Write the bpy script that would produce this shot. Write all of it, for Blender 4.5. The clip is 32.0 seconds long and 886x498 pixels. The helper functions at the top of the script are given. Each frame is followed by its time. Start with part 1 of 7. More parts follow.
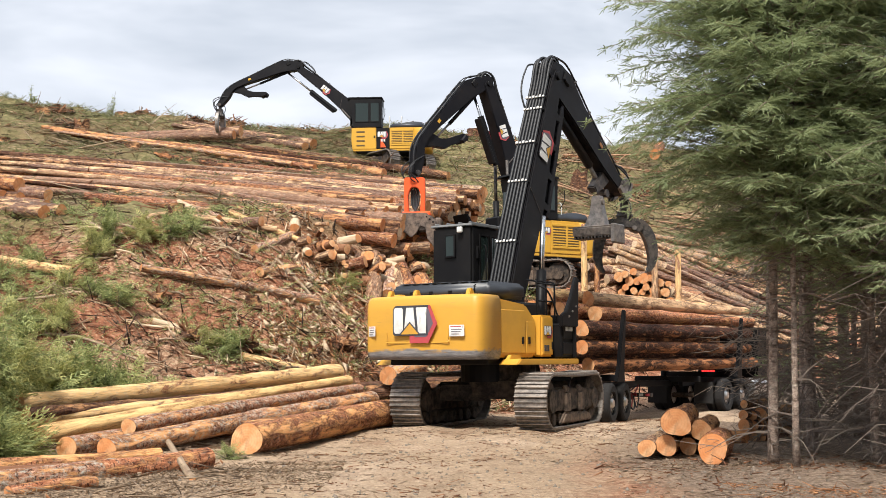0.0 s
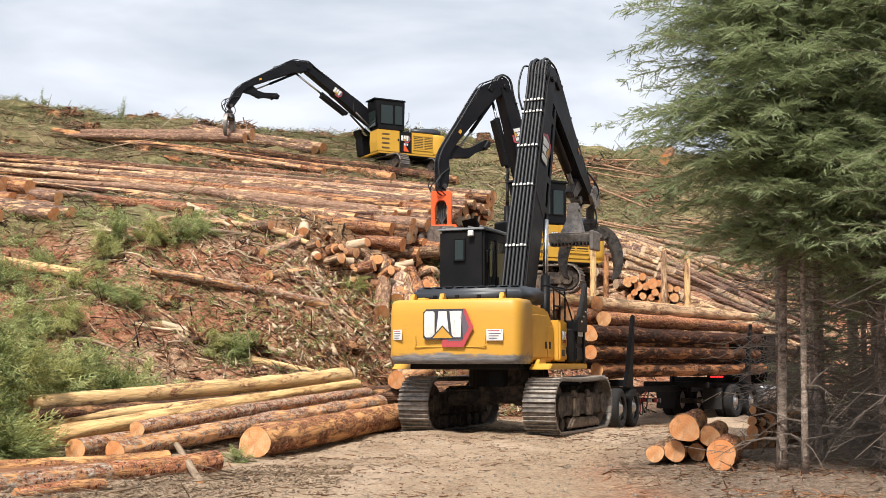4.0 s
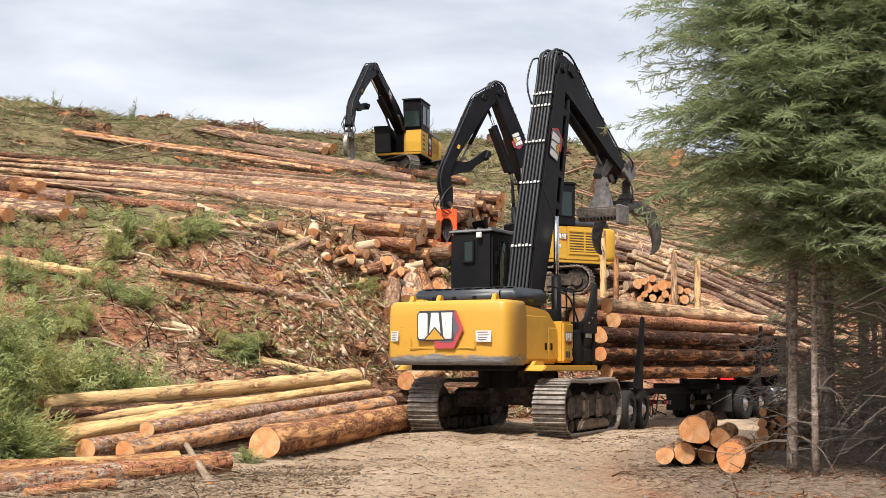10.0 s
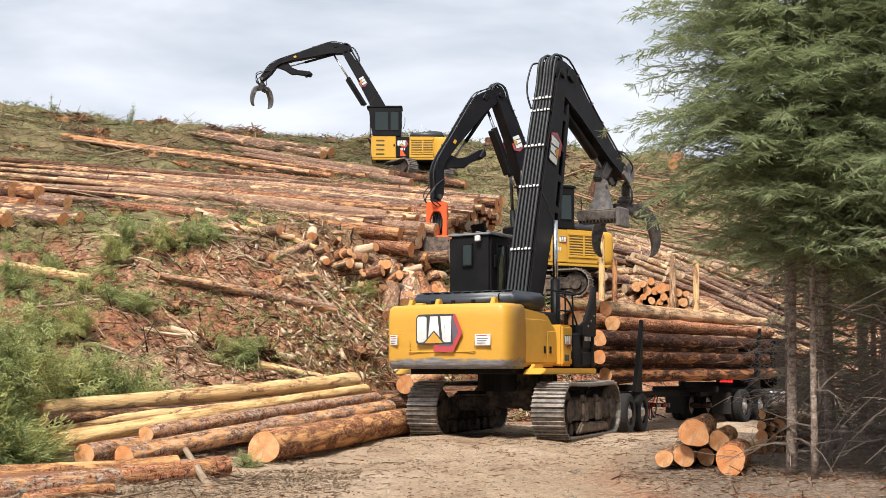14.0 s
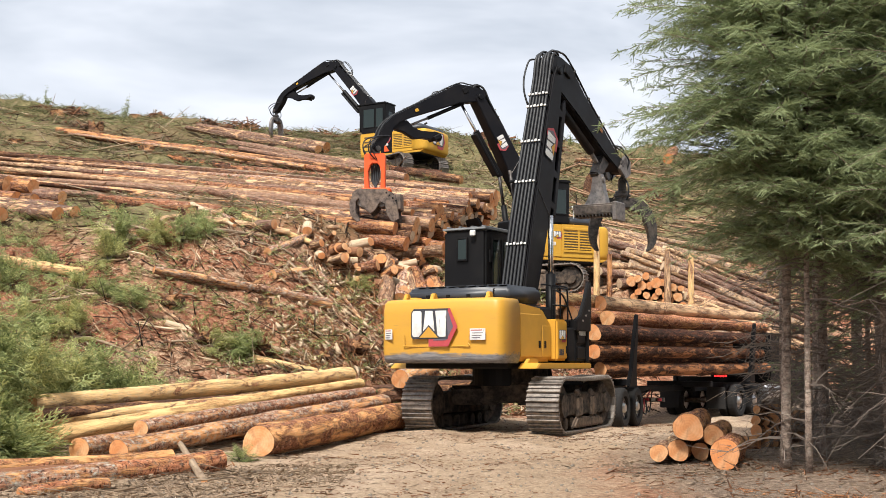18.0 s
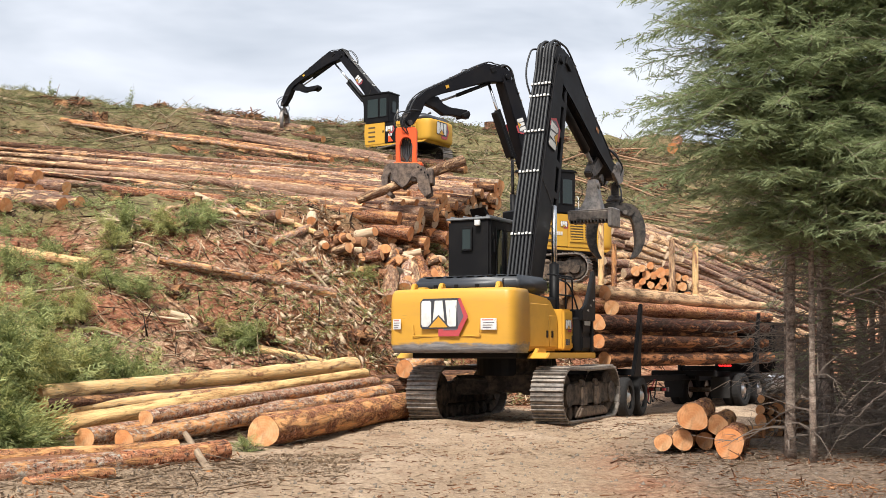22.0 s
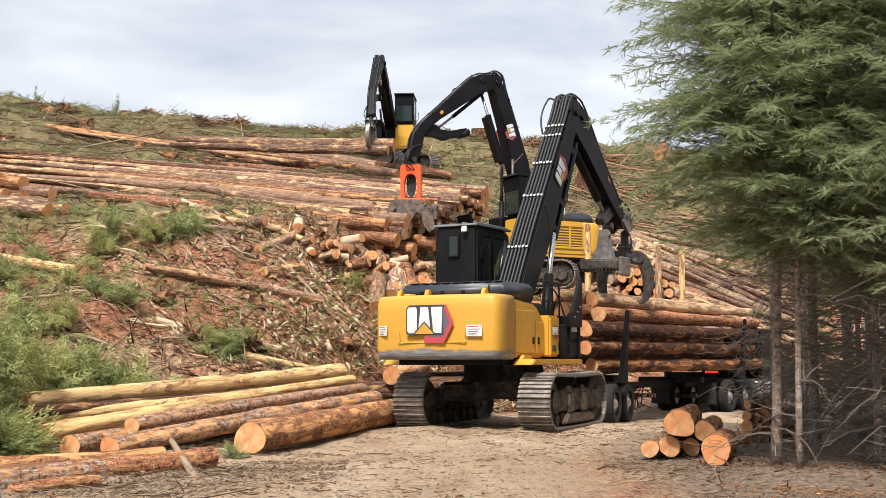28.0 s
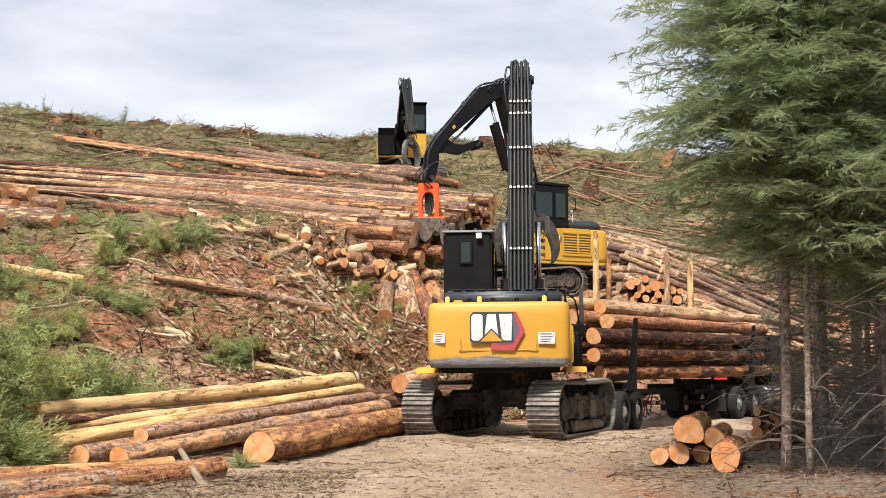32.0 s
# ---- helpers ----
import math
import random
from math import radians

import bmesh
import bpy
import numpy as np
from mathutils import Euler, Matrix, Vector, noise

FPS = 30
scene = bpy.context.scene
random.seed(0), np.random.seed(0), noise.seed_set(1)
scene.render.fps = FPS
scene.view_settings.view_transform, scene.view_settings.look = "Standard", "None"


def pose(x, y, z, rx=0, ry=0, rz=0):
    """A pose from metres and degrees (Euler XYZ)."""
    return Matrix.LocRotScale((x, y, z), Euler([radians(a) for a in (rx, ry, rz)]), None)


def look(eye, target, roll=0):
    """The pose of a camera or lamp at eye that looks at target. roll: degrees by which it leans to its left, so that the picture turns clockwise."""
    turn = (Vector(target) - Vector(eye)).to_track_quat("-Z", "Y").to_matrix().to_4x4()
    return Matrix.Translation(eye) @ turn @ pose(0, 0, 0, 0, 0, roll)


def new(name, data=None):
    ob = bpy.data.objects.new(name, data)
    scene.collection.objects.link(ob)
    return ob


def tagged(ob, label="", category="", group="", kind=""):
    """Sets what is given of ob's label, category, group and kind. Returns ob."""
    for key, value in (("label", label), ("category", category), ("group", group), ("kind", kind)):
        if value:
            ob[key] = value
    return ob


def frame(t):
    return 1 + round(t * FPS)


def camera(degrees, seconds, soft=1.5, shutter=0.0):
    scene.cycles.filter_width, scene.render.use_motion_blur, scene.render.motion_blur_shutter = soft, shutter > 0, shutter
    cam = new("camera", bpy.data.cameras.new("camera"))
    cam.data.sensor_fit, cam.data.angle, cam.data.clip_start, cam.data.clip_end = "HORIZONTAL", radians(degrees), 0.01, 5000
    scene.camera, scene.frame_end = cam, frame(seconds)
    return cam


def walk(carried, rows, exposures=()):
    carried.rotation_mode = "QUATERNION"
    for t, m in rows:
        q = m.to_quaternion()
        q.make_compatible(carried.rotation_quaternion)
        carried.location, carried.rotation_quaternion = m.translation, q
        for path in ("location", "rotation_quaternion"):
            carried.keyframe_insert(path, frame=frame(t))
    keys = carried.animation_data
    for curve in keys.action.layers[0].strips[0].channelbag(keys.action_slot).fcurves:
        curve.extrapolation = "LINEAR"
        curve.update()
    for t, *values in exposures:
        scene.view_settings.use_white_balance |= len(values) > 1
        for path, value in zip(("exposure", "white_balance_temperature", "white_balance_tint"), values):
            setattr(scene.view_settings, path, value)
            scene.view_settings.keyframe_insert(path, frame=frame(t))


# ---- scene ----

# ---------------------------------------------------------------- camera and walk
# eye 1.5 m over the forest road, turned a little by hand; rows: seconds, yaw, pitch, roll in degrees
cam = camera(40.0, 32.0, soft=0.7)
EYE = Vector((0.0, 0.0, 1.5))


def turned(yaw, pitch, roll):
    a, b = radians(yaw), radians(pitch)
    return look(EYE, EYE + Vector((math.sin(a) * math.cos(b), math.cos(a) * math.cos(b), math.sin(b))), roll)


walk(cam, [(t, turned(a, b, c)) for t, a, b, c in (
    (0, 0.779, 5.238, -0.290), (0.5, 0.734, 5.287, -0.272), (1, 0.707, 5.388, -0.251), (1.5, 0.704, 5.495, -0.256),
    (2, 0.677, 5.522, -0.161), (2.5, 0.635, 5.473, -0.144), (3, 0.585, 5.405, -0.128), (3.5, 0.476, 5.412, -0.040),
    (5.5, 0.147, 5.517, 0.046), (6, 0.155, 5.483, 0.057), (6.5, 0.209, 5.468, 0.018), (7, 0.262, 5.482, 0.061),
    (7.5, 0.267, 5.518, 0.034), (8, 0.207, 5.535, -0.009), (8.5, 0.099, 5.539, -0.019), (9, -0.001, 5.541, -0.001),
    (9.5, -0.054, 5.522, 0.090), (10, -0.109, 5.494, 0.186), (10.5, -0.212, 5.458, 0.247), (11, -0.368, 5.428, 0.253),
    (11.5, -0.516, 5.463, 0.238), (12, -0.585, 5.555, 0.193), (12.5, -0.547, 5.652, 0.157), (13, -0.421, 5.718, 0.095),
    (13.5, -0.245, 5.713, 0.068), (14, -0.043, 5.663, -0.009), (14.5, 0.116, 5.640, -0.092), (16.5, 0.173, 5.413, 0.079),
    (17, 0.184, 5.370, 0.049), (17.5, 0.200, 5.378, 0.010), (18, 0.191, 5.405, 0.032), (18.5, 0.113, 5.421, -0.009),
    (19, -0.007, 5.397, -0.094), (19.5, -0.122, 5.353, -0.105), (20, -0.162, 5.285, -0.132), (20.5, -0.129, 5.195, -0.084),
    (21, -0.085, 5.079, -0.067), (21.5, -0.054, 4.989, -0.059), (22, -0.010, 4.930, -0.026), (22.5, 0.052, 4.898, -0.006),
    (23, 0.152, 4.903, 0.085), (23.5, 0.238, 4.895, 0.115), (24, 0.276, 4.885, 0.131), (24.5, 0.281, 4.873, 0.099),
    (25, 0.286, 4.909, 0.038), (25.5, 0.330, 4.979, -0.003), (27.5, 0.583, 5.183, -0.065), (28, 0.603, 5.234, -0.090),
    (28.5, 0.661, 5.302, -0.063), (29, 0.709, 5.361, -0.046), (29.5, 0.728, 5.405, -0.056), (30, 0.681, 5.445, -0.100),
    (30.5, 0.599, 5.505, -0.181), (31, 0.479, 5.567, -0.243), (31.5, 0.367, 5.613, -0.294), (32, 0.236, 5.618, -0.402),
)], exposures=((0, 0.46), (32, 0.46)))

# ---------------------------------------------------------------- world, sun
SUN_EL, SUN_AZ = 55.0, 197.0      # the sun stands high behind the camera, veiled by cloud
world = bpy.data.worlds.new("overcast_sky")
scene.world = world
world.use_nodes = True
wt = world.node_tree
wt.nodes.clear()


def wnode(kind, **kw):
    n = wt.nodes.new(kind)
    for k, v in kw.items():
        n.inputs[k].default_value = v
    return n


w_out = wt.nodes.new("ShaderNodeOutputWorld")
w_bg = wt.nodes.new("ShaderNodeBackground")
w_sky = wt.nodes.new("ShaderNodeTexSky")
w_sky.sky_type = 'NISHITA'
w_sky.sun_disc = False
w_sky.sun_elevation = radians(SUN_EL)
w_sky.sun_rotation = radians(SUN_AZ)
w_sky.air_density, w_sky.dust_density = 1.0, 2.0
w_co = wt.nodes.new("ShaderNodeTexCoord")
w_map = wt.nodes.new("ShaderNodeMapping")
w_map.inputs["Scale"].default_value = (1.6, 1.6, 4.5)
w_n1 = wnode("ShaderNodeTexNoise", Scale=1.7, Detail=5.0, Roughness=0.52, Distortion=0.35)
w_r1 = wt.nodes.new("ShaderNodeValToRGB")
w_r1.color_ramp.elements[0].position = 0.40
w_r1.color_ramp.elements[0].color = (4.45, 4.9, 5.6, 1)
w_r1.color_ramp.elements[1].position = 0.60
w_r1.color_ramp.elements[1].color = (7.4, 7.7, 8.35, 1)
w_mix = wt.nodes.new("ShaderNodeMix")
w_mix.data_type = 'RGBA'
w_mix.inputs["Factor"].default_value = 0.93
w_l = wt.links.new
w_l(w_co.outputs["Generated"], w_map.inputs["Vector"])
w_l(w_map.outputs["Vector"], w_n1.inputs["Vector"])
w_l(w_n1.outputs["Fac"], w_r1.inputs["Fac"])
w_l(w_sky.outputs["Color"], w_mix.inputs["A"])
w_l(w_r1.outputs["Color"], w_mix.inputs["B"])
w_l(w_mix.outputs["Result"], w_bg.inputs["Color"])
w_bg.inputs["Strength"].default_value = 0.1
w_l(w_bg.outputs["Background"], w_out.inputs["Surface"])

sun_data = bpy.data.lights.new("sun", 'SUN')
sun_data.energy = 5.0
sun_data.angle = radians(12)
sun_data.color = (1.0, 0.95, 0.87)
sun = new("sun", sun_data)
sa, se = radians(SUN_AZ), radians(SUN_EL)
sun.matrix_world = look(Vector((math.sin(sa) * math.cos(se), math.cos(sa) * math.cos(se), math.sin(se))) * 60, (0, 0, 0))


# ---------------------------------------------------------------- materials
class Mat:
    """A small builder of node materials."""

    def __init__(self, name, rough=0.8, metal=0.0, spec=0.3):
        self.m = bpy.data.materials.new(name)
        self.m.use_nodes = True
        self.t = self.m.node_tree
        self.b = self.t.nodes["Principled BSDF"]
        self.b.inputs["Roughness"].default_value = rough
        self.b.inputs["Metallic"].default_value = metal
        self.b.inputs["Specular IOR Level"].default_value = spec
        self.co = self.t.nodes.new("ShaderNodeTexCoord").outputs["Object"]

    def link(self, a, b):
        self.t.links.new(a, b)

    def noise(self, scale, detail=4.0, rough=0.6, stretch=None, dist=0.0, src=None):
        n = self.t.nodes.new("ShaderNodeTexNoise")
        n.inputs["Scale"].default_value = scale
        n.inputs["Detail"].default_value = detail
        n.inputs["Roughness"].default_value = rough
        n.inputs["Distortion"].default_value = dist
        co = src or self.co
        if stretch:
            mp = self.t.nodes.new("ShaderNodeMapping")
            mp.inputs["Scale"].default_value = stretch
            self.link(co, mp.inputs["Vector"])
            co = mp.outputs["Vector"]
        self.link(co, n.inputs["Vector"])
        return n.outputs["Fac"]

    def ramp(self, fac, *stops):
        r = self.t.nodes.new("ShaderNodeValToRGB")
        e = r.color_ramp.elements
        while len(e) < len(stops):
            e.new(0.5)
        for el, (p, c) in zip(e, stops):
            el.position = p
            el.color = (*c, 1) if len(c) == 3 else c
        self.link(fac, r.inputs["Fac"])
        return r.outputs["Color"]

    def value(self, fac, lo, hi):
        n = self.t.nodes.new("ShaderNodeMapRange")
        n.inputs["From Min"].default_value = lo
        n.inputs["From Max"].default_value = hi
        self.link(fac, n.inputs["Value"])
        return n.outputs["Result"]

    def mix(self, fac, a, b, blend='MIX'):
        n = self.t.nodes.new("ShaderNodeMix")
        n.data_type = 'RGBA'
        n.blend_type = blend
        for sock, v in ((n.inputs["Factor"], fac), (n.inputs["A"], a), (n.inputs["B"], b)):
            if isinstance(v, (int, float)):
                sock.default_value = v
            elif isinstance(v, tuple):
                sock.default_value = (*v, 1)
            else:
                self.link(v, sock)
        return n.outputs["Result"]

    def math(self, op, a, b=0.0):
        n = self.t.nodes.new("ShaderNodeMath")
        n.operation = op
        for sock, v in zip(n.inputs, (a, b)):
            if isinstance(v, (int, float)):
                sock.default_value = v
            else:
                self.link(v, sock)
        return n.outputs[0]

    def axis(self, i, src=None):
        n = self.t.nodes.new("ShaderNodeSeparateXYZ")
        self.link(src or self.co, n.inputs[0])
        return n.outputs[i]

    def random(self):
        return self.t.nodes.new("ShaderNodeObjectInfo").outputs["Random"]

    def island(self):
        return self.t.nodes.new("ShaderNodeNewGeometry").outputs["Random Per Island"]

    def attr(self, name):
        n = self.t.nodes.new("ShaderNodeAttribute")
        n.attribute_name = name
        return n.outputs["Color"]

    def color(self, c):
        if isinstance(c, tuple):
            self.b.inputs["Base Color"].default_value = (*c, 1)
        else:
            self.link(c, self.b.inputs["Base Color"])
        return self

    def rough(self, v):
        self.link(v, self.b.inputs["Roughness"])
        return self

    def bump(self, h, strength=0.5, dist=0.02):
        n = self.t.nodes.new("ShaderNodeBump")
        n.inputs["Strength"].default_value = strength
        n.inputs["Distance"].default_value = dist
        self.link(h, n.inputs["Height"])
        self.link(n.outputs["Normal"], self.b.inputs["Normal"])
        return self


def m_ground():
    k = Mat("forest_ground", 0.95, spec=0.1)
    cover = k.attr("cover")
    road, green, soil = k.axis(0, cover), k.axis(1, cover), k.axis(2, cover)
    fine = k.noise(7.0, 8, 0.7)
    mid = k.noise(0.9, 6, 0.65)
    big = k.noise(0.22, 4, 0.6)
    gravel = k.ramp(k.noise(14.0, 6, 0.75), (0.3, (0.15, 0.095, 0.06)), (0.5, (0.375, 0.262, 0.17)), (0.72, (0.63, 0.48, 0.34)))
    gravel = k.mix(k.value(k.noise(45.0, 5, 0.8), 0.5, 0.62), gravel, k.ramp(k.noise(60.0, 3), (0.35, (0.16, 0.11, 0.08)), (0.65, (0.56, 0.44, 0.33))))
    gravel = k.mix(k.math('MULTIPLY', k.value(mid, 0.45, 0.7), 0.6), gravel, (0.47, 0.345, 0.23))
    gravel = k.mix(k.math('MULTIPLY', k.value(k.noise(1.3, 6, 0.72, (1, 0.4, 1)), 0.5, 0.7), 0.6), gravel, k.ramp(fine, (0.35, (0.10, 0.066, 0.045)), (0.65, (0.27, 0.19, 0.13))))
    gravel = k.mix(k.math('MULTIPLY', k.value(k.noise(0.35, 5, 0.6, (1, 0.35, 1), 0.6), 0.48, 0.62), 0.55), gravel, k.ramp(fine, (0.3, (0.34, 0.24, 0.165)), (0.6, (0.66, 0.51, 0.38))))
    gravel = k.mix(k.math('MULTIPLY', k.value(k.noise(0.6, 6, 0.7, (1, 0.5, 1)), 0.56, 0.68), 0.55), gravel, k.ramp(fine, (0.35, (0.13, 0.062, 0.037)), (0.65, (0.34, 0.19, 0.115))))
    earth = k.ramp(fine, (0.3, (0.07, 0.036, 0.022)), (0.48, (0.29, 0.165, 0.10)), (0.66, (0.60, 0.43, 0.29)))
    red = k.ramp(fine, (0.3, (0.065, 0.022, 0.013)), (0.5, (0.27, 0.108, 0.06)), (0.7, (0.50, 0.27, 0.16)))
    earth = k.mix(k.value(k.noise(0.5, 5, 0.65), 0.40, 0.54), earth, red)
    earth = k.mix(k.value(k.noise(28.0, 5, 0.75, (0.5, 1, 1)), 0.58, 0.64), earth, (0.60, 0.46, 0.32))
    earth = k.mix(k.value(k.noise(17.0, 5, 0.75), 0.60, 0.68), earth, (0.045, 0.026, 0.017))
    litter = k.ramp(k.noise(5.0, 8, 0.75), (0.3, (0.045, 0.045, 0.022)), (0.48, (0.15, 0.138, 0.062)), (0.62, (0.27, 0.21, 0.115)), (0.78, (0.50, 0.39, 0.25)))
    litter = k.mix(k.value(big, 0.45, 0.66), litter, k.ramp(fine, (0.3, (0.07, 0.045, 0.025)), (0.6, (0.22, 0.15, 0.09)), (0.8, (0.36, 0.27, 0.18))))
    col = k.mix(k.math('MULTIPLY', green, 1.0), earth, litter)
    duff = k.ramp(k.noise(11.0, 8, 0.78), (0.32, (0.055, 0.039, 0.029)), (0.5, (0.215, 0.155, 0.115)), (0.68, (0.44, 0.33, 0.24)))
    col = k.mix(soil, col, duff)
    col = k.mix(road, col, gravel)
    k.color(col)
    h = k.math('ADD', k.math('MULTIPLY', k.noise(22.0, 6, 0.8), 0.5), fine)
    k.bump(h, 1.0, 0.07)
    return k.m


def m_bark(name, dark, mid, light, lichen=0.0, peel=0.25, peel_col=(0.50, 0.27, 0.11), fine=1.0, vary=0.0):
    """Bark in long flakes, with peeled patches of bare wood and grey lichen."""
    k = Mat(name, 0.9, spec=0.15)
    grain = k.noise(7.0, 8, 0.72, (0.45, 2.4, 2.4), 0.3)
    base = k.ramp(grain, (0.36, dark), (0.5, mid), (0.66, light))
    rnd = k.random()
    base = k.mix(k.math('MULTIPLY', rnd, 0.35), base, k.mix(grain, dark, (0.26, 0.125, 0.07)))
    blotch = k.noise(1.1, 4, 0.6, (0.4, 1, 1))
    base = k.mix(k.math('MULTIPLY', k.value(blotch, 0.5, 0.70), 0.4), base, dark)
    patch = k.noise(3.0, 8, 0.78, (0.38, 1.6, 1.6), 0.5)
    edge = k.math('SUBTRACT', 0.74 - peel * 0.5, k.math('MULTIPLY', rnd, 0.10))
    bare = k.value(k.math('SUBTRACT', patch, edge), -0.01, 0.07)
    wood = k.ramp(k.noise(8.0, 6, 0.65, (0.22, 3, 3)), (0.3, tuple(c * 0.5 for c in peel_col)), (0.5, tuple(c * 0.85 for c in peel_col)), (0.7, peel_col))
    crack = k.value(k.noise(16.0, 5, 0.7, (1.5, 1.0, 1.0), 0.6), 0.40, 0.50)
    base = k.mix(k.math('MULTIPLY', k.math('SUBTRACT', 1.0, crack), fine), base, tuple(c * 0.55 for c in dark))
    flake = k.value(k.noise(9.0, 6, 0.75, (0.8, 1.5, 1.5), 0.4), 0.56, 0.62)
    base = k.mix(k.math('MULTIPLY', flake, 0.6 * fine), base, tuple(min(1.0, c * 1.35) for c in light))
    if vary:
        tone = k.math('FRACT', k.math('MULTIPLY', rnd, 7.31))
        base = k.mix(k.math('MULTIPLY', k.math('SUBTRACT', 1.0, k.value(tone, 0.10, 0.42)), vary), base, k.mix(grain, tuple(c * 0.5 for c in dark), tuple(c * 0.7 for c in mid)))
        base = k.mix(k.math('MULTIPLY', k.value(tone, 0.66, 0.95), vary * 0.6), base, k.mix(grain, mid, tuple(0.5 * a + 0.5 * b for a, b in zip(light, peel_col))))
    col = k.mix(bare, base, wood)
    if lichen:
        col = k.mix(k.math('MULTIPLY', k.value(k.noise(13.0, 8, 0.8, (0.6, 1, 1)), 0.5, 0.62), lichen), col, (0.58, 0.58, 0.50))
    k.color(col)
    k.bump(k.math('SUBTRACT', grain, k.math('MULTIPLY', bare, 0.3)), 1.0, 0.06)
    return k.m


def m_cut():
    """Sawn log end: rings round the heart, saw marks, cracks and grime."""
    k = Mat("sawn_log_end", 0.8, spec=0.15)
    y, z = k.axis(1), k.axis(2)
    rr = k.math('SQRT', k.math('ADD', k.math('MULTIPLY', y, y), k.math('MULTIPLY', z, z)))
    rr = k.math('ADD', rr, k.math('MULTIPLY', k.noise(4.0, 3), 0.07))
    ring = k.math('SINE', k.math('MULTIPLY', rr, 150.0))
    rnd = k.random()
    base = k.mix(k.value(k.noise(6.0, 6, 0.65), 0.35, 0.68), (0.55, 0.245, 0.098), (0.70, 0.43, 0.225))
    base = k.mix(k.math('MULTIPLY', rnd, 0.8), base, (0.57, 0.205, 0.072))
    heart = k.math('SUBTRACT', 1.0, k.value(rr, 0.05, 0.16))
    base = k.mix(k.math('MULTIPLY', heart, 0.4), base, (0.40, 0.17, 0.07))
    col = k.mix(k.math('MULTIPLY', k.math('ADD', ring, 1.0), 0.07), base, (0.25, 0.095, 0.035))
    col = k.mix(k.math('MULTIPLY', k.value(k.noise(9.0, 6, 0.75, (1, 1, 0.4)), 0.52, 0.7), 0.6), col, (0.17, 0.085, 0.045))
    col = k.mix(k.math('MULTIPLY', k.value(k.noise(2.2, 5), 0.52, 0.7), 0.4), col, (0.68, 0.49, 0.30))
    k.color(col)
    k.bump(k.math('ADD', k.noise(30.0, 3, 0.6, (1, 1, 0.2)), k.math('MULTIPLY', ring, 0.08)), 0.4, 0.012)
    return k.m


def m_wood(name, c0, c1, scale=8.0):
    k = Mat(name, 0.85, spec=0.2)
    g = k.noise(scale, 6, 0.65, (0.25, 2.5, 2.5))
    col = k.ramp(g, (0.3, c0), (0.7, c1))
    k.color(k.mix(k.math('MULTIPLY', k.island(), 0.45), col, tuple(0.55 * v for v in c0)))
    k.bump(g, 0.5, 0.02)
    return k.m


def m_paint(name, col, dirt, rough=0.42, wear=0.25, spec=0.28):
    k = Mat(name, rough, spec=spec)
    n1 = k.noise(1.3, 6, 0.68)
    n2 = k.noise(11.0, 5, 0.7, (1, 1, 0.3))
    c = k.mix(k.math('MULTIPLY', k.value(n1, 0.46, 0.72), wear), col, dirt)
    c = k.mix(k.math('MULTIPLY', k.value(n2, 0.6, 0.72), wear * 0.8), c, tuple(v * 0.55 for v in dirt))
    k.color(c)
    k.rough(k.value(n1, -1.1 + rough, 1.5))
    k.bump(n2, 0.08, 0.01)
    return k.m


def m_weight():
    """Yellow counterweight with its lower edge scraped down to grey metal."""
    k = Mat("scraped_yellow_paint", 0.45, spec=0.4)
    z = k.axis(2)
    n1 = k.noise(2.2, 7, 0.7, (0.7, 1, 2.2), 0.4)
    n2 = k.noise(9.0, 5, 0.7, (0.25, 1, 3))
    col = k.mix(k.math('MULTIPLY', k.value(n1, 0.45, 0.75), 0.3), (0.55, 0.295, 0.04), (0.38, 0.21, 0.055))
    col = k.mix(k.math('MULTIPLY', k.value(n2, 0.62, 0.7), 0.45), col, (0.25, 0.16, 0.06))
    low = k.math('SUBTRACT', 1.0, k.value(z, 1.56, 1.92))
    scr = k.math('ADD', k.math('MULTIPLY', low, 0.62), k.math('MULTIPLY', n1, 0.62))
    scr = k.value(k.math('ADD', scr, k.math('MULTIPLY', n2, 0.12)), 0.66, 0.76)
    col = k.mix(scr, col, k.ramp(n2, (0.35, (0.09, 0.09, 0.095)), (0.65, (0.27, 0.26, 0.26))))
    k.color(col)
    k.bump(n1, 0.12, 0.02)
    return k.m


def m_steel(name, c0, c1, rough=0.55, metal=0.75, mud=0.0):
    k = Mat(name, rough, metal, 0.4)
    n = k.noise(6.0, 7, 0.7)
    col = k.ramp(n, (0.35, c0), (0.7, c1))
    if mud:
        col = k.mix(k.math('MULTIPLY', k.value(k.noise(3.0, 6, 0.7), 0.42, 0.62), mud), col, (0.24, 0.17, 0.12))
    k.color(col)
    k.bump(n, 0.35, 0.02)
    return k.m


def m_plain(name, c, rough=0.6, metal=0.0, var=0.3, scale=9.0):
    k = Mat(name, rough, metal, 0.35)
    n = k.noise(scale, 6, 0.7)
    k.color(k.mix(k.math('MULTIPLY', k.value(n, 0.4, 0.75), var), c, tuple(min(1, v * 0.45 + 0.02) for v in c)))
    k.bump(n, 0.1, 0.01)
    return k.m


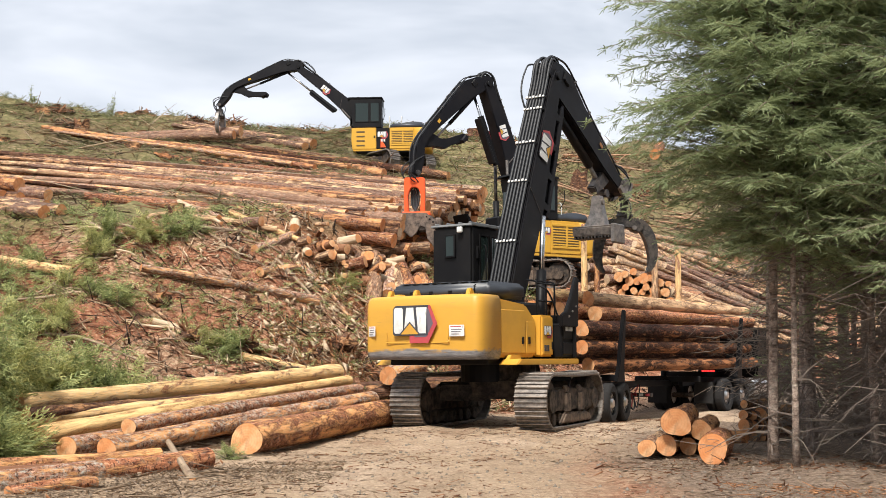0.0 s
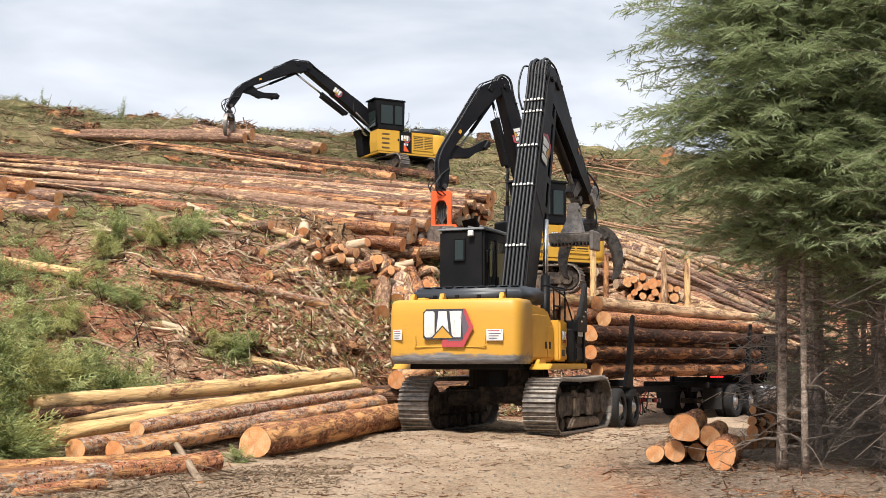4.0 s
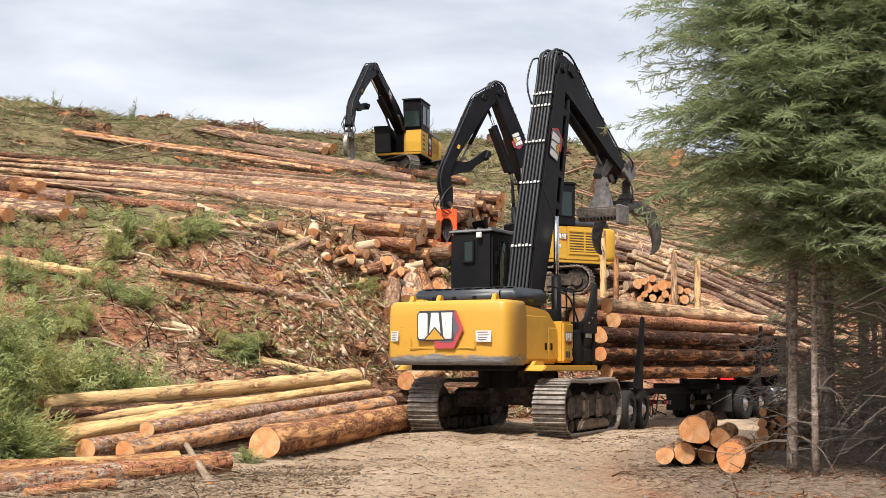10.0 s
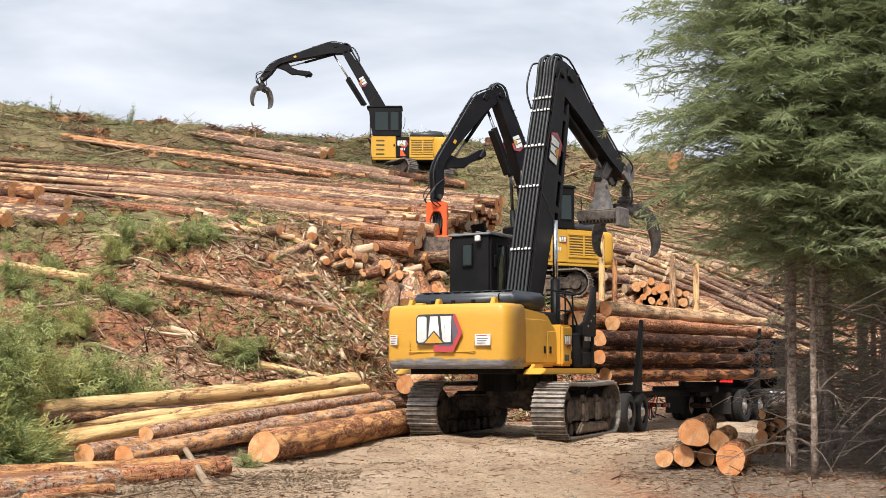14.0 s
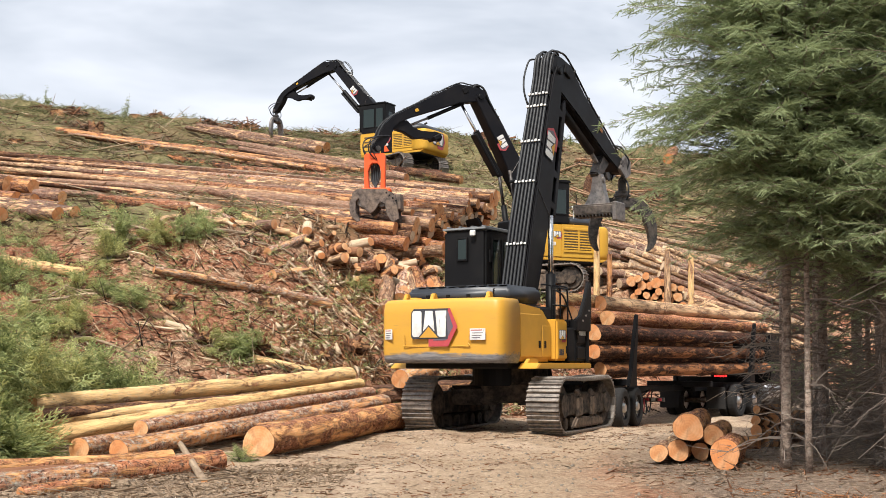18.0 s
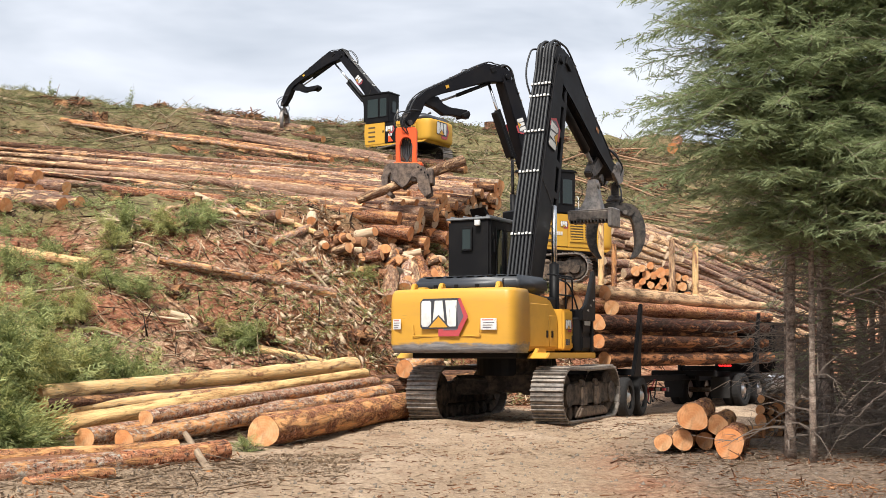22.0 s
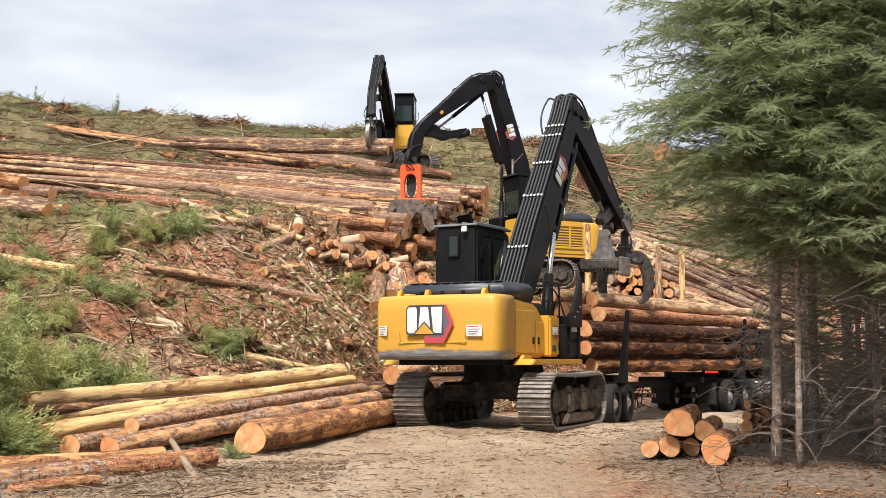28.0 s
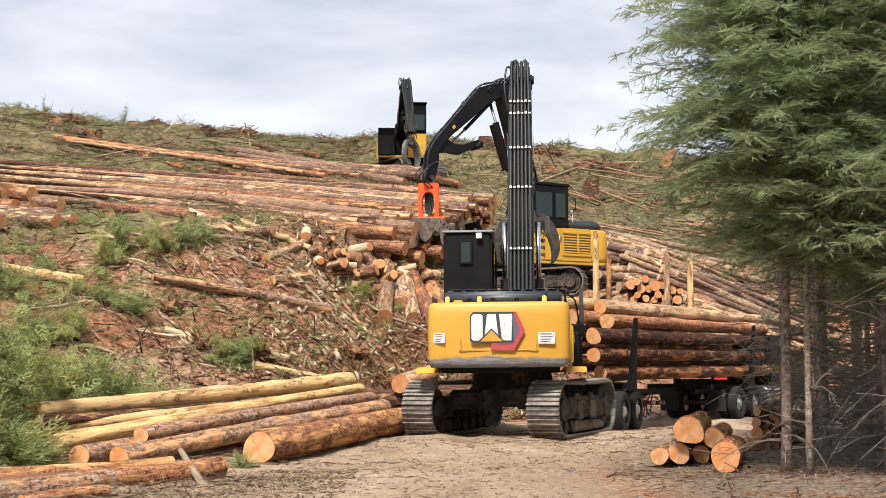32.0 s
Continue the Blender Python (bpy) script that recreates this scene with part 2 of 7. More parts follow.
def m_foliage(name, c0, c1, c2):
    k = Mat(name, 0.62, spec=0.25)
    isl = k.island()
    col = k.ramp(isl, (0.0, c0), (0.55, c1), (1.0, c2))
    col = k.mix(k.math('MULTIPLY', k.value(k.noise(1.1, 4), 0.45, 0.7), 0.35), col, c0)
    k.color(col)
    tr = k.t.nodes.new("ShaderNodeBsdfTranslucent")
    k.link(col, tr.inputs["Color"])
    mx = k.t.nodes.new("ShaderNodeMixShader")
    mx.inputs[0].default_value = 0.5
    k.link(k.b.outputs[0], mx.inputs[1])
    k.link(tr.outputs[0], mx.inputs[2])
    k.link(mx.outputs[0], k.t.nodes["Material Output"].inputs["Surface"])
    return k.m


def m_glass():
    k = Mat("dark_cab_glass", 0.08, spec=0.5)
    k.color((0.018, 0.028, 0.026))
    k.b.inputs["Transmission Weight"].default_value = 0.12
    return k.m


def m_glow(name, c, strength):
    k = Mat(name, 0.3)
    k.color(c)
    k.b.inputs["Emission Color"].default_value = (*c, 1)
    k.b.inputs["Emission Strength"].default_value = strength
    return k.m


GROUND = m_ground()
BARK = m_bark("red_brown_bark", (0.06, 0.021, 0.013), (0.26, 0.098, 0.05), (0.50, 0.24, 0.135), 0.22, 0.36, (0.68, 0.32, 0.13))
BARK_GREY = m_bark("grey_lichened_bark", (0.094, 0.043, 0.027), (0.375, 0.188, 0.122), (0.625, 0.388, 0.263), 0.65, 0.34, (0.925, 0.475, 0.213))
# dark brown bark; inside the deck it also stands in for shade
BARK_DARK = m_bark("dark_bark_and_shade", (0.016, 0.008, 0.006), (0.095, 0.042, 0.025), (0.26, 0.135, 0.082), 0.08, 0.34, (0.60, 0.31, 0.145), 0.6)
BARK_PEELED = m_bark("peeled_yellow_log", (0.17, 0.062, 0.034), (0.58, 0.27, 0.135), (0.84, 0.53, 0.28), 0.25, 0.50, (0.95, 0.62, 0.29), 0.8)
BARK_YELLOW = m_bark("bare_yellow_wood", (0.34, 0.14, 0.055), (0.80, 0.45, 0.185), (0.92, 0.63, 0.31), 0.0, 0.52, (0.95, 0.62, 0.28), 0.4)
BARK_LICHEN = m_bark("heavily_lichened_bark", (0.085, 0.036, 0.024), (0.42, 0.195, 0.115), (0.70, 0.44, 0.29), 0.8, 0.36, (0.92, 0.45, 0.19))
BARK_RED = m_bark("orange_red_bark", (0.10, 0.030, 0.016), (0.47, 0.18, 0.088), (0.76, 0.36, 0.185), 0.18, 0.36, (0.95, 0.48, 0.20))
# dark red bark, taken near black to paint in the load's shaded undersides
BARK_LOAD = m_bark("dark_red_bark_with_shade", (0.008, 0.004, 0.003), (0.042, 0.015, 0.009), (0.17, 0.066, 0.036), 0.05, 0.31, (0.50, 0.21, 0.09), 0.6)
BARK_DECK = m_bark("muted_brown_bark", (0.030, 0.015, 0.012), (0.185, 0.098, 0.070), (0.40, 0.245, 0.175), 0.22, 0.29, (0.80, 0.48, 0.26), 0.35, vary=0.6)
BARK_PALE = m_bark("pale_weathered_bark", (0.12, 0.07, 0.045), (0.38, 0.25, 0.17), (0.58, 0.44, 0.32), 0.35, 0.28, (0.72, 0.45, 0.24), vary=0.6)
BARK_TAN = m_bark("sun_bleached_bark", (0.055, 0.026, 0.016), (0.25, 0.125, 0.072), (0.58, 0.37, 0.23), 0.2, 0.36, (0.84, 0.54, 0.31), 0.4, vary=0.6)
CUT = m_cut()
SPLINTER = m_wood("splintered_pale_wood", (0.42, 0.28, 0.17), (0.74, 0.60, 0.43))
RED_WOOD = m_wood("torn_red_wood", (0.13, 0.055, 0.03), (0.36, 0.18, 0.095))
DARK_STICK = m_wood("dark_rotten_sticks", (0.022, 0.014, 0.010), (0.09, 0.055, 0.038))
SHRED = m_wood("fresh_orange_shreds", (0.30, 0.115, 0.05), (0.60, 0.32, 0.16))
STICK_WOOD = m_wood("weathered_sticks", (0.18, 0.12, 0.08), (0.46, 0.35, 0.24))
YELLOW = m_paint("machine_yellow", (0.55, 0.295, 0.04), (0.32, 0.19, 0.06), 0.42, 0.4)
YELLOW_FAR = m_paint("bright_machine_yellow", (0.54, 0.30, 0.035), (0.36, 0.22, 0.06), 0.45, 0.2)
WEIGHT = m_weight()
BLACK = m_paint("black_machine_paint", (0.005, 0.005, 0.006), (0.022, 0.020, 0.018), 0.5, 0.3, 0.16)
BLACK_BOOM = m_paint("dusty_black_boom", (0.004, 0.004, 0.006), (0.024, 0.021, 0.019), 0.40, 0.3, 0.18)
HOSE = m_plain("black_rubber_hose", (0.02, 0.021, 0.024), 0.5, 0.0, 0.4)
CHROME = m_steel("chrome_rod", (0.55, 0.55, 0.56), (0.8, 0.8, 0.8), 0.18, 1.0)
WHITE = m_plain("white_marking", (0.62, 0.62, 0.60), 0.6, 0.0, 0.6)
RED = m_plain("faded_red_marking", (0.42, 0.06, 0.07), 0.55, 0.0, 0.4)
CHARCOAL = m_plain("charcoal_marking", (0.045, 0.046, 0.055), 0.55, 0.0, 0.3)
HOOD = m_plain("dark_slate_hood", (0.035, 0.040, 0.050), 0.42, 0.0, 0.5, 3.0)
ROOF_GREY = m_plain("dusty_roof", (0.16, 0.165, 0.17), 0.5, 0.0, 0.7, 4.0)
MESH_GREY = m_plain("grey_mesh_marking", (0.12, 0.10, 0.125), 0.55, 0.0, 0.4, 40.0)
WORN_WHITE = m_paint("worn_white_marking", (0.66, 0.66, 0.64), (0.30, 0.30, 0.31), 0.5, 0.9)
GRILLE = m_plain("brown_black_grille", (0.10, 0.065, 0.025), 0.7, 0.0, 0.4)
HEAD_STEEL = m_steel("rusty_grey_steel", (0.045, 0.033, 0.028), (0.19, 0.15, 0.13), 0.55, 0.45, 0.4)
TRACK = m_steel("worn_track_steel", (0.10, 0.088, 0.078), (0.36, 0.33, 0.30), 0.5, 0.6, 0.35)
MUDDY = m_steel("muddy_undercarriage", (0.035, 0.026, 0.021), (0.15, 0.112, 0.086), 0.9, 0.1, 0.45)
# the same mud, darkened to paint in shade within the tracks and underbody
MUDDY_SHADE = m_steel("mud_darkened_for_shade", (0.012, 0.010, 0.009), (0.06, 0.046, 0.037), 0.95, 0.0, 0.3)
STEEL = m_steel("worn_grapple_steel", (0.10, 0.095, 0.09), (0.34, 0.31, 0.29), 0.45, 0.8, 0.25)
DARK_STEEL = m_steel("dark_grapple_steel", (0.03, 0.03, 0.032), (0.12, 0.11, 0.105), 0.5, 0.7, 0.2)
ORANGE = m_paint("orange_head_paint", (0.72, 0.095, 0.022), (0.32, 0.07, 0.03), 0.5, 0.25)
GLASS = m_glass()
TYRE = m_plain("dusty_tyre_rubber", (0.016, 0.015, 0.015), 0.9, 0.0, 0.5)
RIM = m_steel("polished_rim", (0.42, 0.42, 0.43), (0.72, 0.72, 0.72), 0.3, 0.9, 0.3)
TAIL = m_glow("red_tail_light", (0.9, 0.02, 0.02), 2.5)
FIR = m_foliage("fir_needles", (0.185, 0.225, 0.118), (0.25, 0.30, 0.152), (0.36, 0.41, 0.205))
FIR_LIGHT = m_foliage("young_cedar_leaves", (0.12, 0.155, 0.058), (0.30, 0.34, 0.135), (0.58, 0.60, 0.26))
CEDAR_YELLOW = m_foliage("yellowish_cedar_leaves", (0.20, 0.215, 0.08), (0.40, 0.40, 0.15), (0.62, 0.60, 0.26))
SLASH_GREEN = m_foliage("cut_green_slash", (0.10, 0.11, 0.05), (0.20, 0.205, 0.095), (0.34, 0.32, 0.165))
TRUNK = m_bark("fir_trunk_bark", (0.10, 0.072, 0.057), (0.30, 0.228, 0.185), (0.52, 0.42, 0.345), 0.25, 0.02, (0.5, 0.3, 0.2), 0.5)
TWIG = m_plain("dead_grey_twigs", (0.15, 0.118, 0.095), 0.9, 0.0, 0.4)
ROCK = m_plain("grey_gravel_stone", (0.20, 0.165, 0.13), 0.9, 0.0, 0.5, 14.0)


# ---------------------------------------------------------------- mesh helpers
def mesh_fast(name, verts, faces):
    """A mesh from arrays: verts (n, 3), faces (m, 3)."""
    me = bpy.data.meshes.new(name)
    verts, faces = np.asarray(verts, dtype=np.float32), np.asarray(faces, dtype=np.int32)
    me.vertices.add(len(verts))
    me.vertices.foreach_set("co", verts.ravel())
    k = faces.shape[1]
    me.loops.add(faces.size)
    me.loops.foreach_set("vertex_index", faces.ravel())
    me.polygons.add(len(faces))
    me.polygons.foreach_set("loop_start", np.arange(0, faces.size, k, dtype=np.int32))
    me.polygons.foreach_set("loop_total", np.full(len(faces), k, dtype=np.int32))
    me.update(calc_edges=True)
    return me


def smooth(me, on=True):
    me.polygons.foreach_set("use_smooth", [on] * len(me.polygons))
    return me


def thing(name, data, material, label, category, group="", kind=""):
    ob = new(name, data)
    if data is not None and material is not None:
        data.materials.append(material)
    return tagged(ob, label, category, group, kind)


def part(name, bm, material, parent, label="", at=None, shade=False):
    """Links a bmesh (or a mesh) as one object under a thing or under a part."""
    if isinstance(bm, bmesh.types.BMesh):
        me = bpy.data.meshes.new(name)
        bm.to_mesh(me)
        bm.free()
    else:
        me = bm
    if not me.materials:
        me.materials.append(material)
    if shade:
        smooth(me)
    ob = new(name, me)
    ob.parent = parent
    if at is not None:
        ob.matrix_basis = at
    return tagged(ob, label)


def box(x0, x1, y0, y1, z0, z1, bevel=0.02, bm=None, seg=1):
    own = bm is None
    b = bmesh.new()
    bmesh.ops.create_cube(b, size=1.0, matrix=Matrix.LocRotScale(((x0 + x1) / 2, (y0 + y1) / 2, (z0 + z1) / 2), None, (x1 - x0, y1 - y0, z1 - z0)))
    if bevel:
        bmesh.ops.bevel(b, geom=b.edges[:], offset=bevel, segments=seg, affect='EDGES', clamp_overlap=True)
    if own:
        return b
    merge(bm, b)
    return bm


def merge(bm, other, m=None):
    me = bpy.data.meshes.new("tmp")
    other.to_mesh(me)
    other.free()
    if m is not None:
        me.transform(m)
    bm.from_mesh(me)
    bpy.data.meshes.remove(me)
    return bm


def tube(p, q, r, r2=None, seg=14, bm=None, bevel=0.0):
    """A round bar from p to q."""
    p, q = Vector(p), Vector(q)
    d = q - p
    b = bmesh.new()
    m = Matrix.Translation((p + q) / 2) @ d.to_track_quat('Z', 'Y').to_matrix().to_4x4()
    bmesh.ops.create_cone(b, cap_ends=True, segments=seg, radius1=r, radius2=r if r2 is None else r2, depth=d.length, matrix=m)
    if bevel:
        bmesh.ops.bevel(b, geom=[e for e in b.edges if len(e.link_faces) == 2 and e.calc_face_angle(0) > 1.2], offset=bevel, segments=1, affect='EDGES')
    if bm is None:
        return b
    return merge(bm, b)


def bent(points, r, seg=6, bm=None):
    """A bent round bar along points."""
    pts = [Vector(p) for p in points]
    b = bmesh.new() if bm is None else bm
    rings = []
    for i, p in enumerate(pts):
        d = (pts[min(i + 1, len(pts) - 1)] - pts[max(i - 1, 0)]).normalized()
        u = d.orthogonal().normalized() if not rings else (prev_u - d * prev_u.dot(d)).normalized()
        prev_u = u
        v = d.cross(u)
        rr = r[i] if isinstance(r, (list, tuple)) else r
        rings.append([b.verts.new(p + rr * (math.cos(a) * u + math.sin(a) * v)) for a in (2 * math.pi * j / seg for j in range(seg))])
    for a, c in zip(rings, rings[1:]):
        for j in range(seg):
            b.faces.new((a[j], a[(j + 1) % seg], c[(j + 1) % seg], c[j]))
    b.faces.new(rings[0][::-1])
    b.faces.new(rings[-1])
    return b


def slab(profile, x0, x1, bevel=0.03, taper=1.0):
    """A (y, z) outline pushed out from x0 to x1; taper narrows it towards the far end in y."""
    b = bmesh.new()
    ys = [p[0] for p in profile]
    lo, hi = min(ys), max(ys)
    c = (x0 + x1) / 2

    def w(y):
        return 1 + (taper - 1) * (y - lo) / max(hi - lo, 1e-6)
    A = [b.verts.new((c + (x0 - c) * w(y), y, z)) for y, z in profile]
    B = [b.verts.new((c + (x1 - c) * w(y), y, z)) for y, z in profile]
    n = len(profile)
    b.faces.new(A)
    b.faces.new(B[::-1])
    for i in range(n):
        b.faces.new((A[i], B[i], B[(i + 1) % n], A[(i + 1) % n]))
    bmesh.ops.recalc_face_normals(b, faces=b.faces[:])
    if bevel:
        bmesh.ops.bevel(b, geom=b.edges[:], offset=bevel, segments=2, affect='EDGES', clamp_overlap=True)
    return b


def plate(outline, thick, bevel=0.0):
    """An (x, z) outline as a plate lying in the xz plane, facing -y, thick towards +y."""
    b = bmesh.new()
    f = b.faces.new([b.verts.new((x, 0, z)) for x, z in outline])
    r = bmesh.ops.extrude_face_region(b, geom=[f])
    bmesh.ops.translate(b, verts=[v for v in r["geom"] if isinstance(v, bmesh.types.BMVert)], vec=(0, thick, 0))
    bmesh.ops.recalc_face_normals(b, faces=b.faces[:])
    if bevel:
        bmesh.ops.bevel(b, geom=b.edges[:], offset=bevel, segments=1, affect='EDGES', clamp_overlap=True)
    return b


# ---------------------------------------------------------------- the lie of the land
def toe(x):
    """Where the bank begins to rise behind the road."""
    return np.interp(x, (-30, -14, -9, -5, -1.5, 2.0, 4.8, 9, 14, 24), (25.5, 25.5, 26.2, 29.5, 34.0, 36.6, 38.0, 42.5, 46, 50))


def ridge(x):
    return np.interp(x, (-45, -32, -19.8, -7.5, -0.6, 8.8, 15, 40), (21.8, 20.9, 19.1, 18.4, 18.4, 17.8, 17.4, 15.5))


RIDGE_Y = 88.0


def land(x, y):
    """Height of the ground without its small bumps."""
    x, y = np.asarray(x, float), np.asarray(y, float)
    s = y - toe(x)
    t = np.clip(s, 0, 14)
    bank = 0.45 * (np.sqrt(t * t + 0.8) - 0.894) * (14 / 13.13)
    bank = np.minimum(bank, 6.3)
    yd = toe(x) + 14
    u = np.clip((y - yd) / (RIDGE_Y - yd), 0, 1)
    hill = np.where(y > yd, (ridge(x) - 6.3) * u ** 1.25, 0)
    over = np.clip(y - RIDGE_Y, 0, None)
    z = bank + hill - 0.03 * over - 0.0016 * np.minimum(over, 60) ** 2
    road = -0.2 * np.clip((y - 29.5) / 3, 0, 1) * np.clip((x - 1.5) / 2.5, 0, 1) * np.clip(1 - s, 0, 1)
    edge = -0.25 * np.clip((x - 6.0) / 4, 0, 1) * np.clip((30 - y) / 6, 0, 1)
    mound = 1.8 * np.exp(-((x - 10.2) / 2.8) ** 2 / 2 - ((y - 50) / 3.5) ** 2 / 2)
    rut = -0.05 * np.exp(-((x - 0.25 - 0.055 * y + 1.1) / 0.28) ** 2) - 0.05 * np.exp(-((x - 0.25 - 0.055 * y - 1.0) / 0.28) ** 2)
    return z + (road + rut) * np.where(y < 30, 1, 0) + np.where(y < 30, 0, road) + edge + mound


def vnoise(x, y, scale, seed=0):
    """Smooth value noise on arrays."""
    rng = np.random.default_rng(seed)
    tab = rng.random((256, 256))
    X, Y = np.asarray(x) / scale + 1000.0, np.asarray(y) / scale + 1000.0
    i, j = np.floor(X).astype(int), np.floor(Y).astype(int)
    f, g = X - i, Y - j
    f, g = f * f * (3 - 2 * f), g * g * (3 - 2 * g)
    a, b = tab[i % 256, j % 256], tab[(i + 1) % 256, j % 256]
    c, d = tab[i % 256, (j + 1) % 256], tab[(i + 1) % 256, (j + 1) % 256]
    return (a * (1 - f) + b * f) * (1 - g) + (c * (1 - f) + d * f) * g - 0.5


def bumps(x, y):
    s = np.asarray(y) - toe(x)
    wild = np.clip(s / 2.0, 0, 1)
    z = wild * (0.9 * vnoise(x, y, 3.2, 1) + 0.42 * vnoise(x, y, 1.1, 2) + 0.22 * vnoise(x, y, 0.45, 3))
    z += (1 - wild) * (0.10 * vnoise(x, y, 1.6, 4) + 0.05 * vnoise(x, y, 0.5, 5) + 0.025 * vnoise(x, y, 0.2, 6))
    return z


def ground_z(x, y):
    return float(land(x, y) + bumps(x, y))


def build_ground():
    xs = np.concatenate([np.array([-900, -400, -200, -110, -75]), np.arange(-56, -14, 0.5), np.arange(-14, 14, 0.2), np.arange(14, 42, 0.5), np.array([46, 60, 90, 160, 300, 900])])
    ys = np.concatenate([np.array([-900, -300, -120, -50, -20, -8, 0, 5]), np.arange(8, 50, 0.2), np.arange(50, 100, 0.45), np.array([103, 108, 116, 130, 160, 220, 340, 900])])
    X, Y = np.meshgrid(xs, ys)
    far = np.clip((np.abs(X) - 42) / 20, 0, 1) + np.clip((Y - 98) / 12, 0, 1) + np.clip((6 - Y) / 10, 0, 1)
    Z = land(X, Y) + bumps(X, Y) * (1 - np.clip(far, 0, 1))
    Z = np.maximum(Z, -6)
    V = np.stack([X, Y, Z], -1).reshape(-1, 3)
    n, m = len(ys), len(xs)
    I = np.arange(n * m).reshape(n, m)
    Fq = np.stack([I[:-1, :-1], I[:-1, 1:], I[1:, 1:], I[1:, :-1]], -1).reshape(-1, 4)
    me = smooth(mesh_fast("ground", V, Fq))
    s = (Y - toe(X)).ravel()
    xx, yy = X.ravel(), Y.ravel()
    wob = 2.0 * vnoise(xx, yy, 2.0, 7) + 1.0 * vnoise(xx, yy, 0.7, 8)
    road = np.clip((-s + wob) * 0.8 + 0.3, 0, 1) * np.clip((np.interp(yy, (0, 14, 20, 26, 32), (2.5, 2.9, 3.5, 5.5, 9.5)) + 0.7 * wob - xx) * 0.9, 0, 1)
    green = np.clip((s - 12 + 6 * vnoise(xx, yy, 4.0, 9)) / 5, 0, 1)
    duff = np.clip((xx - 2.4) / 0.8, 0, 1) * np.clip(1 - s / 2, 0, 1)
    col = np.stack([road, green, duff, np.ones_like(road)], -1).astype(np.float32)
    at = me.color_attributes.new("cover", 'FLOAT_COLOR', 'POINT')
    at.data.foreach_set("color", col.ravel())
    return thing("ground", me, GROUND, "brown logged hillside and gravel forest road", "ground", kind="structure")


build_ground()


# ---------------------------------------------------------------- logs
log_rng = random.Random(11)


def log_shape(L, r0, r1, bend, seg, n):
    """Rings of a tapered, knotty round log along +x."""
    ph, ph2 = log_rng.random() * 6.28, log_rng.random() * 6.28
    knots = [(log_rng.random() * L, log_rng.random() * 6.28, 0.10 + 0.12 * log_rng.random()) for _ in range(int(L * 0.8) + 1)]
    verts, faces = [], []
    for i in range(n + 1):
        x = L * i / n
        f = i / n
        r = r0 + (r1 - r0) * f
        cy, cz = bend * math.sin(math.pi * f) * math.cos(ph), 0.6 * bend * math.sin(math.pi * f) * math.sin(ph)
        for j in range(seg):
            a = 2 * math.pi * j / seg
            w = 1 + 0.05 * math.sin(2 * a + ph + f * 2) + 0.035 * math.sin(3 * a + ph2) + 0.045 * (log_rng.random() - 0.5)
            for kx, ka, kh in knots:
                d = abs(x - kx) / (L / n)
                if d < 0.6:
                    w += kh * max(0, math.cos(a - ka)) ** 8
            verts.append((x, cy + r * w * math.cos(a), cz + r * w * math.sin(a)))
    for i in range(n):
        for j in range(seg):
            a, b = i * seg + j, i * seg + (j + 1) % seg
            faces.append((a, b, b + seg, a + seg))
    return verts, faces


def log(p, q, r0, r1, bark, label, group="", name="log", bend=0.0, seg=14, cat="log", pieces=9):
    """A felled log from p to q: bark body with its two sawn faces."""
    p, q = Vector(p), Vector(q)
    n = max(4, pieces)
    verts, faces = log_shape((q - p).length, r0, r1, bend, seg, n)
    ob = thing(name, smooth(mesh_fast(name, verts, faces)), bark, label, cat, group)
    for k, s in ((0, -1), (n, 1)):
        ring = [Vector(verts[k * seg + j]) for j in range(seg)]
        c = sum(ring, Vector()) / seg
        c.x += s * 0.012
        b = bmesh.new()
        rv = [b.verts.new(c + (v - c) * 0.985 + Vector((s * 0.004, 0, 0))) for v in ring]
        cv = b.verts.new(c)
        for j in range(seg):
            t3 = (rv[j], rv[(j + 1) % seg], cv)
            b.faces.new(t3 if s > 0 else t3[::-1])
        part("sawn_face", b, CUT, ob)
    ob.matrix_basis = log_pose(p, q)
    return ob


def log_heap(name, rows, bark, label):
    """Many slender poles, too many to tell apart, as one heap."""
    V, Fc, ends = [], [], []
    seg, n = 9, 4
    for p, q, r0, r1 in rows:
        p, q = Vector(p), Vector(q)
        v, f = log_shape((q - p).length, r0, r1, 0.06, seg, n)
        m = log_pose(p, q)
        o = len(V)
        V += [tuple(m @ Vector(u)) for u in v]
        Fc += [tuple(k + o for k in g) for g in f]
        for k, s in ((0, -1), (n, 1)):
            c = sum((Vector(v[k * seg + j]) for j in range(seg)), Vector()) / seg
            V.append(tuple(m @ (c + Vector((s * 0.01, 0, 0)))))
            for j in range(seg):
                t3 = (o + k * seg + j, o + k * seg + (j + 1) % seg, len(V) - 1)
                ends.append(t3 if s > 0 else t3[::-1])
    me = bpy.data.meshes.new(name)
    me.from_pydata(V, [], Fc + ends)
    me.materials.append(bark)
    me.materials.append(SPLINTER)
    me.polygons.foreach_set("material_index", [0] * len(Fc) + [1] * len(ends))
    me.polygons.foreach_set("use_smooth", [True] * len(Fc) + [False] * len(ends))
    me.update()
    return tagged(new(name, me), label, "log heap", kind="stuff")


def log_pose(p, q):
    d = Vector(q) - Vector(p)
    return Matrix.Translation(p) @ d.to_track_quat('X', 'Z').to_matrix().to_4x4()


